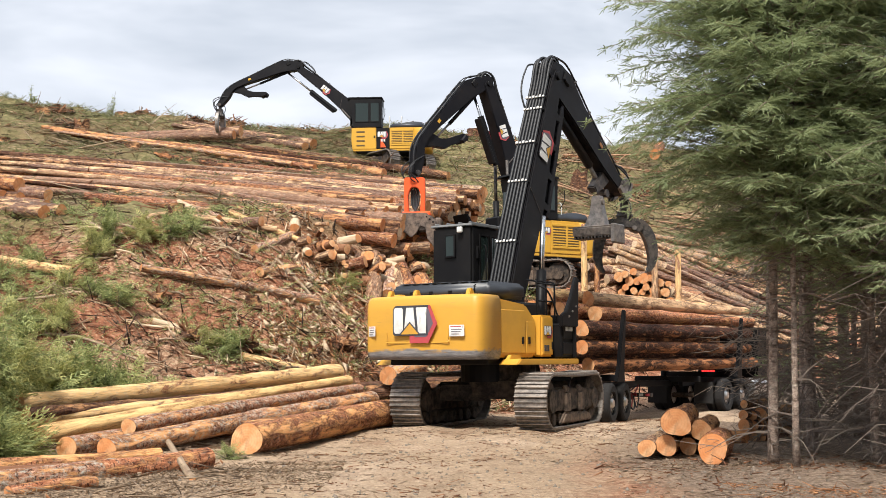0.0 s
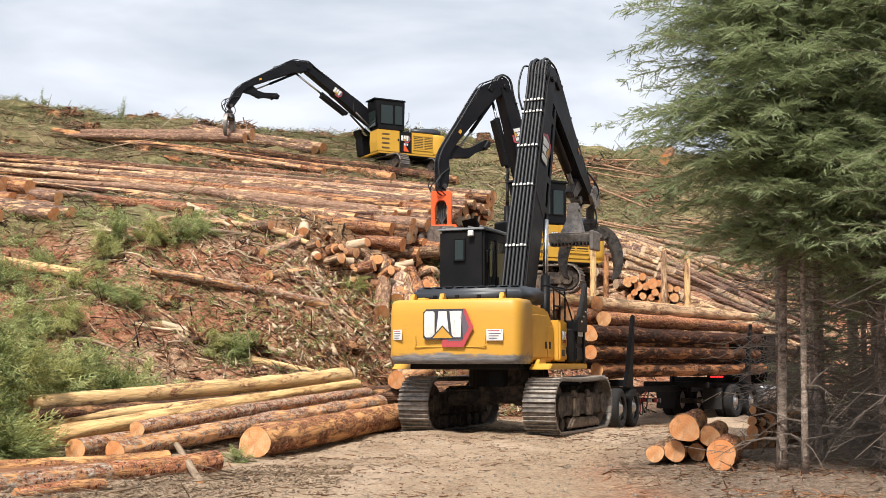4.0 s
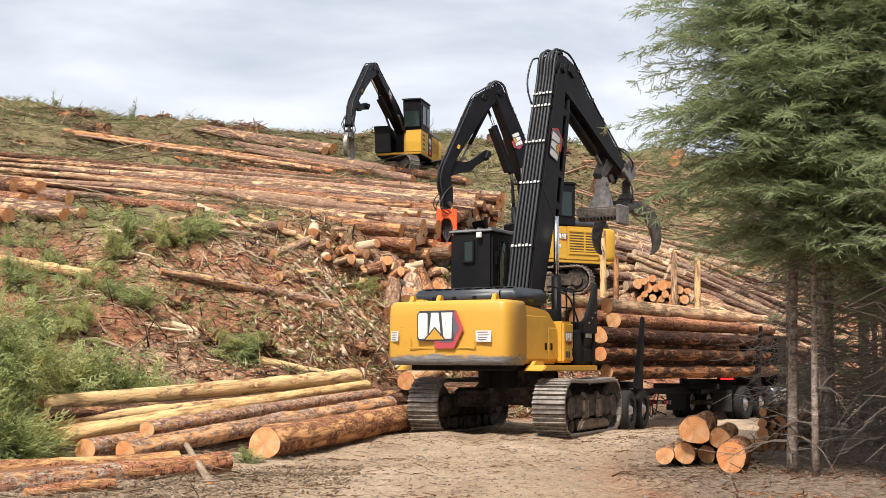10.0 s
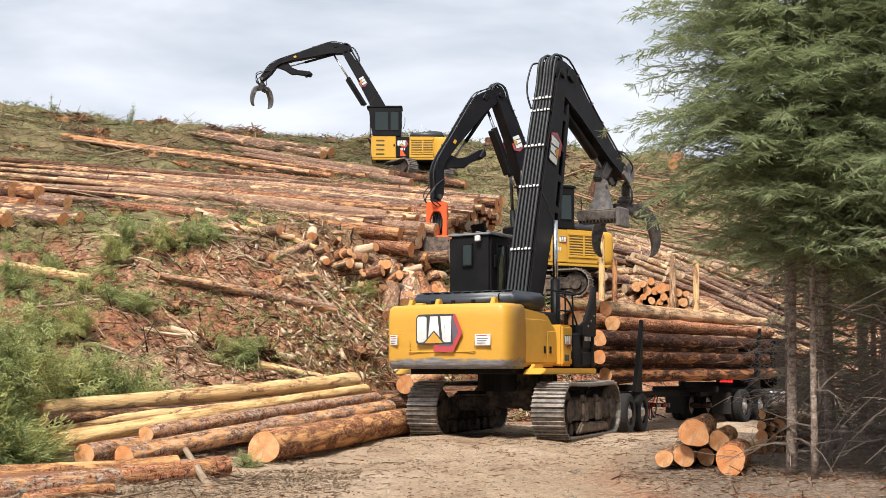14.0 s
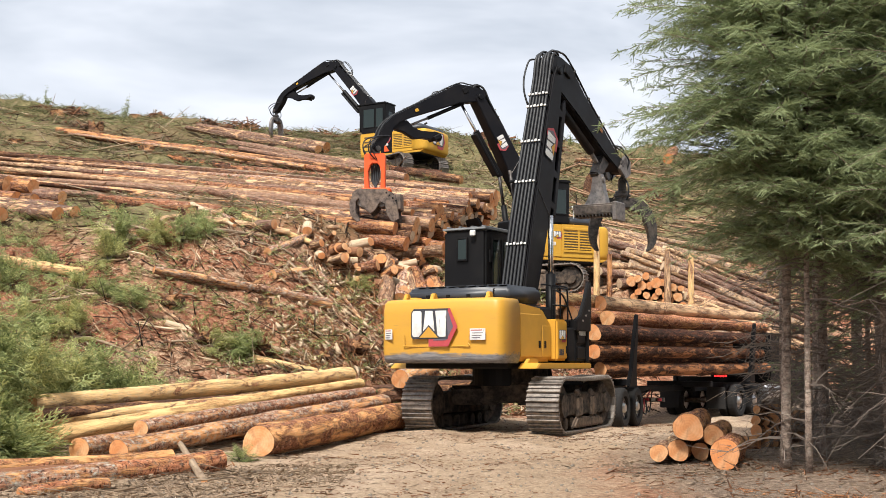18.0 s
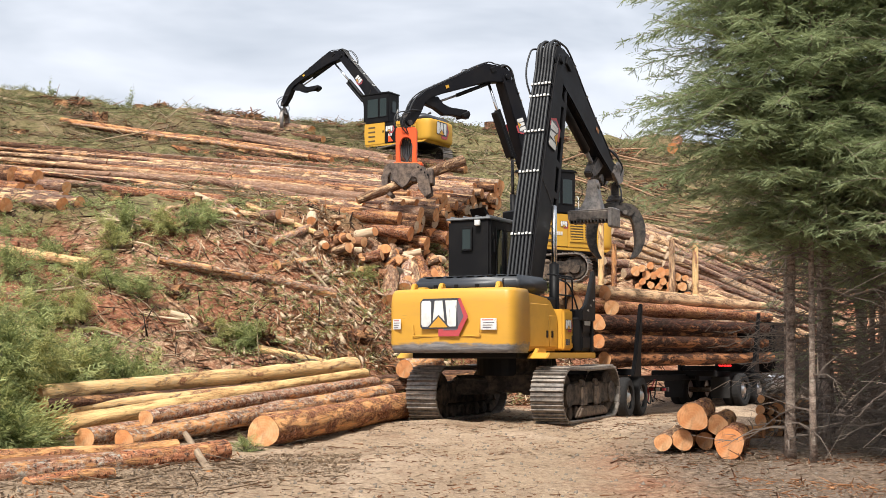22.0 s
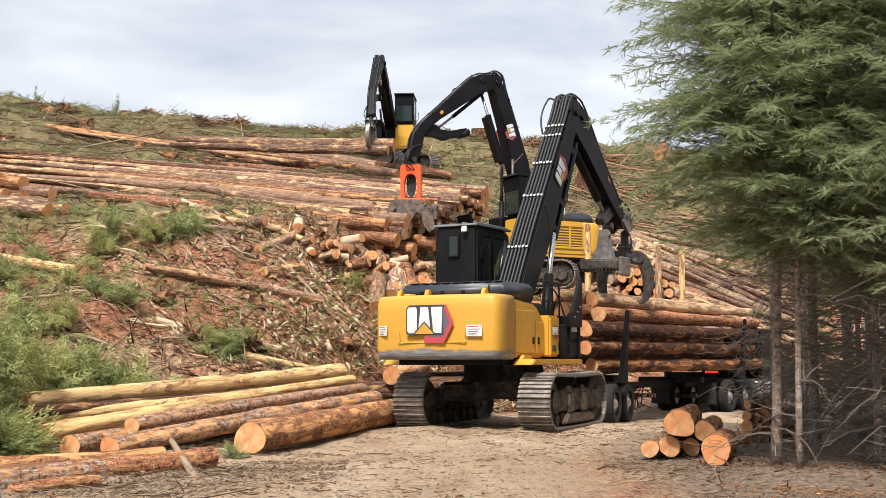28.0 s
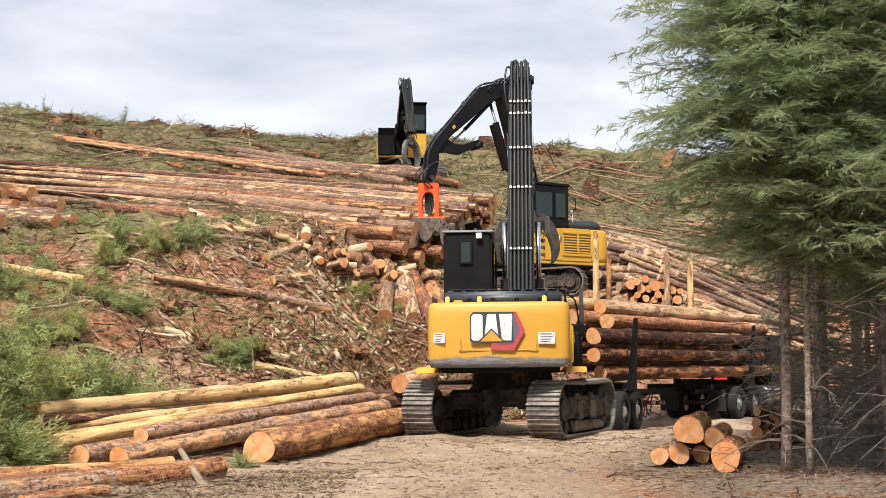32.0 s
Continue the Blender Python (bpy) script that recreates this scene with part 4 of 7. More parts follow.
def brush_pile(x, y, r, h, seed):
    """A tangled heap of broken branches and torn bark."""
    rng = np.random.default_rng(seed)
    z = ground_z(x, y)
    root = tagged(new("brush_pile"), "tangled heap of broken branches on the ridge", "brush pile", "brush piles")
    root.location = (x, y, z - 0.05)
    for nm, n, mat, thick in (("branch_tangle", 60, STICK_WOOD, 0.03), ("bark_tangle", 46, RED_WOOD, 0.06), ("dark_tangle", 50, DARK_STICK, 0.04)):
        b = bmesh.new()
        for _ in range(n):
            a, d = rng.random() * 6.283, r * rng.random() ** 0.6
            c = Vector((d * math.cos(a), d * math.sin(a) * 0.6, max(0.02, h * (1 - (d / r) ** 2) * rng.random())))
            e = Vector((rng.normal(), rng.normal() * 0.6, rng.normal() * 0.30)).normalized() * rng.uniform(0.3, 1.1)
            bent([c - e * 0.5, c + Vector((0, 0, 0.05)), c + e * 0.5], [thick * rng.uniform(0.5, 1.2), thick * 0.8, thick * 0.3], 4, b)
        tagged(part(nm, b, mat, root), kind="stuff")
    return root


def brush_piles():
    for k, (x, y, r, h) in enumerate(((-16.7, 87, 1.0, 0.7), (-14.3, 87, 1.9, 1.0), (-11.3, 87, 1.2, 0.5), (-8.7, 86.5, 1.5, 0.6), (-28.5, 86, 1.3, 0.7), (-26.1, 85.5, 1.2, 0.7), (-20.5, 87, 1.0, 0.5), (-5.5, 87, 1.3, 0.5), (4.5, 86, 1.8, 0.7), (7.5, 84, 1.6, 0.8), (11.0, 82, 2.0, 0.9), (-24.0, 80, 1.3, 0.5), (12.5, 76, 1.8, 1.0))):
        brush_pile(x, y, r, h, 500 + k)


def bank_clutter():
    rng = random.Random(71)
    k = 0
    while k < 44:
        x, y = rng.uniform(-10.5, 2.0), rng.uniform(30, 46)
        s = y - float(toe(x))
        if s < 0.5 or s > 13.5:
            continue
        slash_branch(x, y, rng.uniform(0.9, 3.2), rng.uniform(-0.9, 0.9) + rng.choice((0, math.pi)), 200 + k, rng.choice((STICK_WOOD, STICK_WOOD, BARK_TAN, SPLINTER)))
        k += 1
    for i, (x, y, r) in enumerate(((-4.9, 33.6, 0.34), (-2.5, 36.4, 0.4), (-1.2, 36.6, 0.5), (-5.6, 37.2, 0.3), (-7.6, 34.6, 0.32), (-6.4, 33.0, 0.28), (-3.4, 35.4, 0.3))):
        root_wad(x, y, r, 5 + i * 3)


# ---------------------------------------------------------------- tracked machines
def logo(parent, w, m, name="emblem"):
    """The maker's mark as plain shapes: three white blocks on a dark keyline, a yellow wedge and a dark six-sided field with a red rim."""
    h = w * 0.50

    def layer(outline, depth, material, nm, label=""):
        b = plate([(x * w, z * h) for x, z in outline], 0.006)
        bmesh.ops.translate(b, verts=b.verts[:], vec=(0, depth, 0))
        return part(nm, b, material, parent, label, m)
    ob = layer([(-0.12, -0.80), (0.30, -0.80), (0.50, -0.08), (0.34, 0.60), (0.12, 0.60), (0.12, -0.42), (-0.12, -0.42)], 0.0, RED, name, "faded red six-sided mark with white blocks")
    layer([(-0.02, -0.58), (0.26, -0.58), (0.41, -0.08), (0.30, 0.50), (0.05, 0.50), (0.05, -0.40)], -0.004, MESH_GREY, "emblem_field")
    layer([(-0.50, -0.44), (-0.46, -0.52), (0.30, -0.52), (0.27, 0.40), (0.31, 0.60), (-0.44, 0.60), (-0.50, 0.48)], -0.006, CHARCOAL, "emblem_keyline")
    for out in ([(-0.475, -0.36), (-0.445, -0.44), (-0.27, -0.44), (-0.27, 0.46), (-0.30, 0.52), (-0.445, 0.52), (-0.475, 0.44)],
                [(-0.24, -0.34), (0.02, -0.34), (-0.03, 0.52), (-0.19, 0.52)],
                [(0.08, -0.44), (0.25, -0.44), (0.27, 0.52), (0.03, 0.52)]):
        layer(out, -0.010, WORN_WHITE, "emblem_block")
    layer([(-0.36, -0.49), (0.14, -0.49), (-0.11, 0.0)], -0.012, CHARCOAL, "wedge_keyline")
    layer([(-0.31, -0.47), (0.09, -0.47), (-0.11, -0.07)], -0.015, YELLOW, "emblem_wedge")
    return ob


def track(root, side, yaw, L, H, W, gauge, shoes, aside):
    """One crawler track: side beams, wheels and a belt of single shoes."""
    m = pose(aside, 0, 0, 0, 0, -yaw) @ pose(side * gauge / 2, -0.6 * aside, 0)
    r = H / 2
    a = L / 2 - r
    fr = slab([(-a - 0.05, r - 0.22), (a + 0.05, r - 0.22), (a + 0.05, r + 0.20), (a * 0.55, r + 0.26), (-a * 0.55, r + 0.26), (-a - 0.05, r + 0.20)], -W * 0.40, W * 0.40, 0.03)
    # frame, wheels and rollers carry the inner shade in their mud colour
    frame_ob = part("track_frame", fr, MUDDY_SHADE, root, "mud-caked steel track frame, darkened for shade", m)
    for y in (-a * 0.34, a * 0.30):
        o = sorted((side * W * 0.30, side * W * 0.47))
        g = box(o[0], o[1], y - 0.26, y + 0.20, r - 0.30, r + 0.22, 0.07, seg=2)
        box(o[0], o[1] - 0.04 * (side > 0), y - 0.20, y + 0.12, r + 0.16, r + 0.34, 0.06, g)
        box(o[0] + 0.05 * (side < 0), o[1] - 0.05 * (side > 0), y + 0.16, y + 0.34, r - 0.26, r + 0.06, 0.05, g)
        part("roller_guard", g, MUDDY, frame_ob, "mud-caked block over the rollers")
    o = sorted((side * W * 0.32, side * W * 0.49))
    part("rock_guard", slab([(-a * 0.72, 0.10), (a * 0.78, 0.10), (a * 0.62, 0.30), (-a * 0.50, 0.34)], o[0], o[1], 0.04), MUDDY, frame_ob, "muddy sloping rock guard")
    for y, nm in ((-a, "sprocket"), (a, "idler")):
        b = tube((-W * 0.3, y, r), (W * 0.3, y, r), r * 0.82, seg=22, bevel=0.04)
        tube((-W * 0.44, y, r), (W * 0.44, y, r), r * 0.42, seg=18, bm=b)
        part(nm, b, MUDDY_SHADE, frame_ob)
    for k in range(7):
        y = -a * 0.86 + k * a * 1.72 / 6
        part("roller", tube((-W * 0.36, y, 0.20), (W * 0.36, y, 0.20), 0.15, seg=14, bevel=0.02), MUDDY_SHADE, frame_ob)
    per = 4 * a + 2 * math.pi * r
    b = bmesh.new()
    p = per / shoes
    box(-W / 2, W / 2, -p * 0.47, p * 0.47, -0.05, 0.0, 0.008, b)
    box(-W / 2, W / 2, -p * 0.46, -p * 0.30, 0.0, 0.045, 0.006, b)
    box(-W / 2, W / 2, p * 0.05, p * 0.17, 0.0, 0.03, 0.006, b)
    me = bpy.data.meshes.new("track_shoe")
    b.to_mesh(me)
    b.free()
    me.materials.append(TRACK)
    for k in range(shoes):
        s = (k + 0.3) * p
        if s < 2 * a:
            mm = pose(0, -a + s, 2 * r + (-0.03 * math.sin(math.pi * s / (2 * a))), 0)
        elif s < 2 * a + math.pi * r:
            t = (s - 2 * a) / r
            mm = pose(0, a + r * math.sin(t), r + r * math.cos(t), -math.degrees(t))
        elif s < 4 * a + math.pi * r:
            mm = pose(0, a - (s - 2 * a - math.pi * r), 0.0, 180)
        else:
            t = (s - 4 * a - math.pi * r) / r
            mm = pose(0, -a - r * math.sin(t), r - r * math.cos(t), 180 - math.degrees(t))
        o = new("track_shoe", me)
        o.parent = frame_ob
        o.matrix_basis = mm


def sticker(up, x, y, z, turn, w=0.34, h=0.25):
    """A worn warning sticker: white card, red band and lines that cannot be read."""
    m = pose(x, y, z, 0, 0, turn)
    part("warning_sticker", plate([(-w / 2, -h / 2), (w / 2, -h / 2), (w / 2, h / 2), (-w / 2, h / 2)], 0.006), WORN_WHITE, up, "worn red and white warning sticker", m)
    f = m @ Matrix.Translation((0, -0.004, 0))
    part("sticker_band", plate([(-w * 0.42, h * 0.32), (w * 0.30, h * 0.32), (w * 0.30, h * 0.40), (-w * 0.42, h * 0.40)], 0.004), RED, up, "", f)
    for q in range(3):
        zq = 0.02 - q * 0.05
        part("sticker_line", plate([(-w * 0.36, zq), (w * (0.36 - 0.1 * q), zq), (w * (0.36 - 0.1 * q), zq + 0.016), (-w * 0.36, zq + 0.016)], 0.004), MESH_GREY, up, "", f)


def weight_block(plan, z0, z1, belly=0.22):
    """A cast counterweight: plan outline, tucked in at the foot and rounded over the top."""
    b = bmesh.new()
    levels = ((z0, 0.965, 0.05), (z0 + 0.10, 0.99, 0.012), (z0 + belly, 1.0, 0.0), (z1 - 0.30, 1.0, 0.0), (z1 - 0.09, 0.988, 0.02), (z1 - 0.02, 0.965, 0.06), (z1, 0.93, 0.11))
    back = min(y for x, y in plan)
    rings = []
    for z, k, pull in levels:
        rings.append([b.verts.new((x * k, y + pull * (1 if y < back + 0.9 else 0), z)) for x, y in plan])
    n = len(plan)
    for A, B in zip(rings, rings[1:]):
        for i in range(n):
            b.faces.new((A[i], A[(i + 1) % n], B[(i + 1) % n], B[i]))
    b.faces.new(rings[0][::-1])
    b.faces.new(rings[-1])
    bmesh.ops.recalc_face_normals(b, faces=b.faces[:])
    return b


def round_plan(half, front, back, corner, bow=0.10, n=7):
    """Outline of a counterweight from above, with round rear corners and a bowed back."""
    left = [(-half, front), (-half, back + corner)]
    arc = [(-half + corner * 0.8 * (1 - math.cos(a)), back + corner * (1 - math.sin(a))) for a in (math.pi / 2 * k / n for k in range(1, n + 1))]
    side = left + arc + [(-half * 0.4, back - bow * 0.8), (0, back - bow)]
    return side + [(-x, y) for x, y in side[-2::-1]]


def cab_windows(up, wins):
    for (x0, x1, y0, y1, z0, z1), nm in wins:
        part(nm, box(x0 - 0.005, x1 + 0.005, y0 - 0.005, y1 + 0.005, z0, z1, 0.004), GLASS, up, "dark green tinted cab glass")
        fb = bmesh.new()
        if x1 - x0 > 0.1:
            for s in ((x0 - 0.04, x0), (x1, x1 + 0.04)):
                box(s[0], s[1], y0 - 0.015, y1 + 0.015, z0 - 0.04, z1 + 0.04, 0.005, fb)
            for s in ((z0 - 0.04, z0), (z1, z1 + 0.04)):
                box(x0, x1, y0 - 0.015, y1 + 0.015, s[0], s[1], 0.005, fb)
        else:
            for s in ((y0 - 0.04, y0), (y1, y1 + 0.04)):
                box(x0 - 0.015, x1 + 0.015, s[0], s[1], z0 - 0.04, z1 + 0.04, 0.005, fb)
            for s in ((z0 - 0.04, z0), (z1, z1 + 0.04)):
                box(x0 - 0.015, x1 + 0.015, y0, y1, s[0], s[1], 0.005, fb)
        part("window_frame", fb, BLACK, up)


def upper_near(root):
    """Upper body of the loader on the road: deck, counterweight, hood, housings, cab, tank guard, rails."""
    deckb = box(-1.30, 1.30, -2.3, 0.75, 1.40, 1.58, 0.03)
    box(0.16, 0.92, -0.35, 0.75, 1.5, 2.85, 0.06, deckb)
    tube((0, 0, 1.0), (0, 0, 1.4), 0.75, seg=28, bm=deckb)
    up = part("upper_body", deckb, BLACK, root, "black slewing platform")
    part("counterweight", weight_block(round_plan(1.52, -2.1, -2.98, 0.22, 0.12, 4), 1.52, 2.91), WEIGHT, up, "yellow counterweight with a scraped grey lower edge", shade=True)
    part("scraped_lip", bent(rounded([(-0.80, -3.10, 2.12), (-0.79, -3.08, 1.95), (-0.70, -3.092, 1.885), (0.70, -3.092, 1.885), (0.79, -3.08, 1.95), (0.80, -3.07, 2.12)]), 0.011, 6), WEIGHT, up)
    logo(up, 1.16, pose(-0.01, -3.155, 2.34))
    sticker(up, 1.02, -3.085, 2.13, 5, 0.36, 0.24)
    sticker(up, -1.26, -3.03, 2.15, -20, 0.26, 0.22)
    for q in range(3):
        part("weight_mark", plate([(-0.05 + q * 0.07, 0), (0.0 + q * 0.07, 0), (0.0 + q * 0.07, 0.08), (-0.05 + q * 0.07, 0.08)], 0.004), WORN_WHITE, up, "pale block of the weight mark", pose(1.503, -2.55, 1.78, 0, 0, 88))
    for x in (-1.12, -0.42, 0.98):
        lug = slab([(-2.62, 2.9), (-2.36, 2.9), (-2.40, 2.98), (-2.44, 3.06), (-2.54, 3.06), (-2.58, 2.98)], x - 0.05, x + 0.05, 0.015)
        part("lifting_lug", lug, YELLOW, up)
    part("grab_step", box(-0.98, -0.78, -2.62, -2.40, 2.90, 2.97, 0.02), YELLOW, up)
    # long low hood with a rolled edge and moulded panels
    part("engine_hood", slab([(-2.36, 2.86), (-0.75, 2.86), (-0.75, 3.14), (-0.85, 3.21), (-2.22, 3.21), (-2.34, 3.14)], -1.20, 1.36, 0.07), HOOD, up, "dark slate moulded engine hood", shade=True)
    for k in range(9):
        x = -1.02 + k * 0.26
        part("hood_panel", box(x, x + 0.20, -2.30, -0.85, 3.205, 3.222, 0.012), HOOD, up)
        if k % 2:
            part("hood_notch", box(x + 0.05, x + 0.15, -2.37, -2.33, 2.96, 3.03, 0.008), BLACK, up)
    part("hood_handle", bent([(1.02, -2.32, 3.0), (1.02, -2.38, 3.02), (1.02, -2.38, 3.12), (1.02, -2.32, 3.14)], 0.014), BLACK, up)
    # side housings with doors
    for sg in (-1, 1):
        x0, x1 = (1.0, 1.48) if sg > 0 else (-1.48, -1.0)
        part("side_housing", slab([(-2.12, 1.56), (-0.52, 1.56), (-0.52, 2.42), (-0.92, 2.74), (-2.12, 2.84)], x0, x1, 0.05), YELLOW, up, "yellow sheet-metal side housing")
        xo = sg * 1.482
        lo, hi = min(xo, xo + sg * 0.018), max(xo, xo + sg * 0.018)
        for ya, yb, za, zb in ((-2.05, -1.02, 1.66, 2.60), (-0.98, -0.56, 1.66, 2.36)):
            part("access_door", box(lo, hi, ya, yb, za, zb, 0.012), YELLOW, up)
        for ya in (-1.18, -0.90):
            part("door_latch", box(min(xo, xo + sg * 0.034), max(xo, xo + sg * 0.034), ya, ya + 0.09, 1.86, 2.02, 0.01), BLACK, up)
        for k in range(2):
            for q in range(4):
                part("vent_slat", slab([(-1.95 + k * 0.42 + q * 0.09, 2.80 - 0.05 * k - q * 0.008), (-1.89 + k * 0.42 + q * 0.09, 2.795 - 0.05 * k - q * 0.008), (-1.89 + k * 0.42 + q * 0.09, 2.825 - 0.05 * k - q * 0.008), (-1.95 + k * 0.42 + q * 0.09, 2.83 - 0.05 * k - q * 0.008)], sg * 1.24 - 0.16, sg * 1.24 + 0.16, 0.004), BLACK, up)
    # mark box in front of the housing
    part("battery_box", box(1.10, 1.62, -0.50, 0.04, 1.58, 2.52, 0.04, seg=2), YELLOW, up, "yellow battery box with the maker's mark")
    part("box_door", box(1.622, 1.634, -0.46, 0.0, 1.64, 2.46, 0.01), YELLOW, up)
    logo(up, 0.40, Matrix.Translation((1.642, -0.22, 2.16)) @ pose(0, 0, 0, 0, 0, 90), "side_emblem")
    for q in range(3):
        part("model_mark", box(1.634, 1.642, -0.40 + q * 0.08, -0.345 + q * 0.08, 1.70, 1.84, 0.0), CHARCOAL, up, "dark block of the model mark")
    part("door_latch", box(1.634, 1.66, -0.07, -0.02, 1.74, 1.92, 0.01), BLACK, up)
    for sg in (-1, 1):
        part("catwalk", slab([(-2.05, 1.40), (0.80, 1.40), (0.80, 1.53), (-1.85, 1.53)], sg * 1.64 - 0.24, sg * 1.64 + 0.24, 0.02), YELLOW, up, "yellow catwalk along the side")
        part("catwalk_bracket", slab([(-1.95, 1.44), (-1.35, 1.44), (-1.35, 1.62), (-1.75, 1.62)], sg * 1.52 - 0.05, sg * 1.52 + 0.05, 0.01), YELLOW, up)
    # tank guard with ladder, grille and swept fin
    tb = box(1.12, 1.80, 0.10, 0.72, 1.54, 2.34, 0.04)
    box(1.12, 1.86, 0.62, 0.76, 1.54, 2.55, 0.03, tb)
    part("fuel_tank_guard", tb, BLACK, up, "black fuel tank guard")
    for q in range(2):
        part("guard_panel", box(1.80, 1.83, 0.14, 0.60, 1.62 + q * 0.36, 1.90 + q * 0.36, 0.015), BLACK, up)
    part("guard_fin", slab([(-0.02, 2.26), (0.76, 2.26), (0.82, 3.40), (0.70, 3.44), (0.46, 2.98), (0.20, 2.62), (-0.02, 2.52)], 1.80, 1.90, 0.02), BLACK, up, "black swept guard fin")
    for q in range(3):
        part("fin_bolt", tube((1.90, 0.30 + q * 0.17, 2.50 + 0.12 * q), (1.92, 0.30 + q * 0.17, 2.50 + 0.12 * q), 0.025, seg=8), STEEL, up)
    for q in range(5):
        part("grille_bar", box(1.83, 1.85, 0.24 + q * 0.07, 0.28 + q * 0.07, 2.16, 2.32, 0.004), WORN_WHITE, up)
    for y in (-0.42, 0.02, 0.42):
        part("handrail", bent(rounded([(1.46, y, 2.40), (1.46, y, 3.18), (1.40, y, 3.30), (1.20, y, 3.32)]), 0.022), BLACK, up)
    for z in (2.85, 3.25):
        part("handrail", bent([(1.46, -0.42, z), (1.46, 0.42, z)], 0.02), BLACK, up)
    part("handrail", bent(rounded([(1.78, -0.02, 2.5), (1.72, -0.2, 2.9), (1.66, -0.34, 3.1), (1.5, -0.42, 3.2)]), 0.02), BLACK, up)
    # cab
    part("cab", slab([(-0.48, 1.56), (1.28, 1.56), (1.34, 2.9), (1.30, 4.58), (1.12, 4.68), (-0.46, 4.68)], -1.38, -0.24, 0.05), BLACK, up, "tall black forestry cab")
    roof = slab([(-0.52, 4.68), (1.38, 4.68), (1.36, 4.74), (-0.50, 4.74)], -1.40, -0.22, 0.015)
    part("cab_roof", roof, ROOF_GREY, up, "dusty grey cab roof with ribs")
    for x in (-1.28, -0.95, -0.62, -0.32):
        part("roof_rib", box(x - 0.03, x + 0.03, -0.46, 1.30, 4.74, 4.78, 0.01), ROOF_GREY, up)
    part("work_light", box(-0.60, -0.46, -0.60, -0.52, 4.52, 4.66, 0.02), WORN_WHITE, up, "small work light on the cab")
    part("door_hinge", box(-0.24, -0.20, -0.30, -0.22, 3.9, 4.2, 0.01), BLACK, up)
    part("cab_grab_rail", bent([(-0.20, 0.02, 3.3), (-0.16, 0.02, 3.36), (-0.16, 0.02, 4.2), (-0.20, 0.02, 4.26)], 0.016), BLACK, up)
    cab_windows(up, (((-0.96, -0.74, -0.505, -0.485, 3.98, 4.46), "rear_window"), ((-0.245, -0.235, -0.12, 0.22, 3.40, 4.46), "side_window"), ((-0.245, -0.235, 0.40, 1.12, 3.2, 4.46), "side_window"),
                     ((-1.395, -1.385, 0.0, 1.1, 3.2, 4.46), "side_window"), ((-1.28, -0.34, 1.325, 1.345, 3.0, 4.46), "front_window")))
    return up


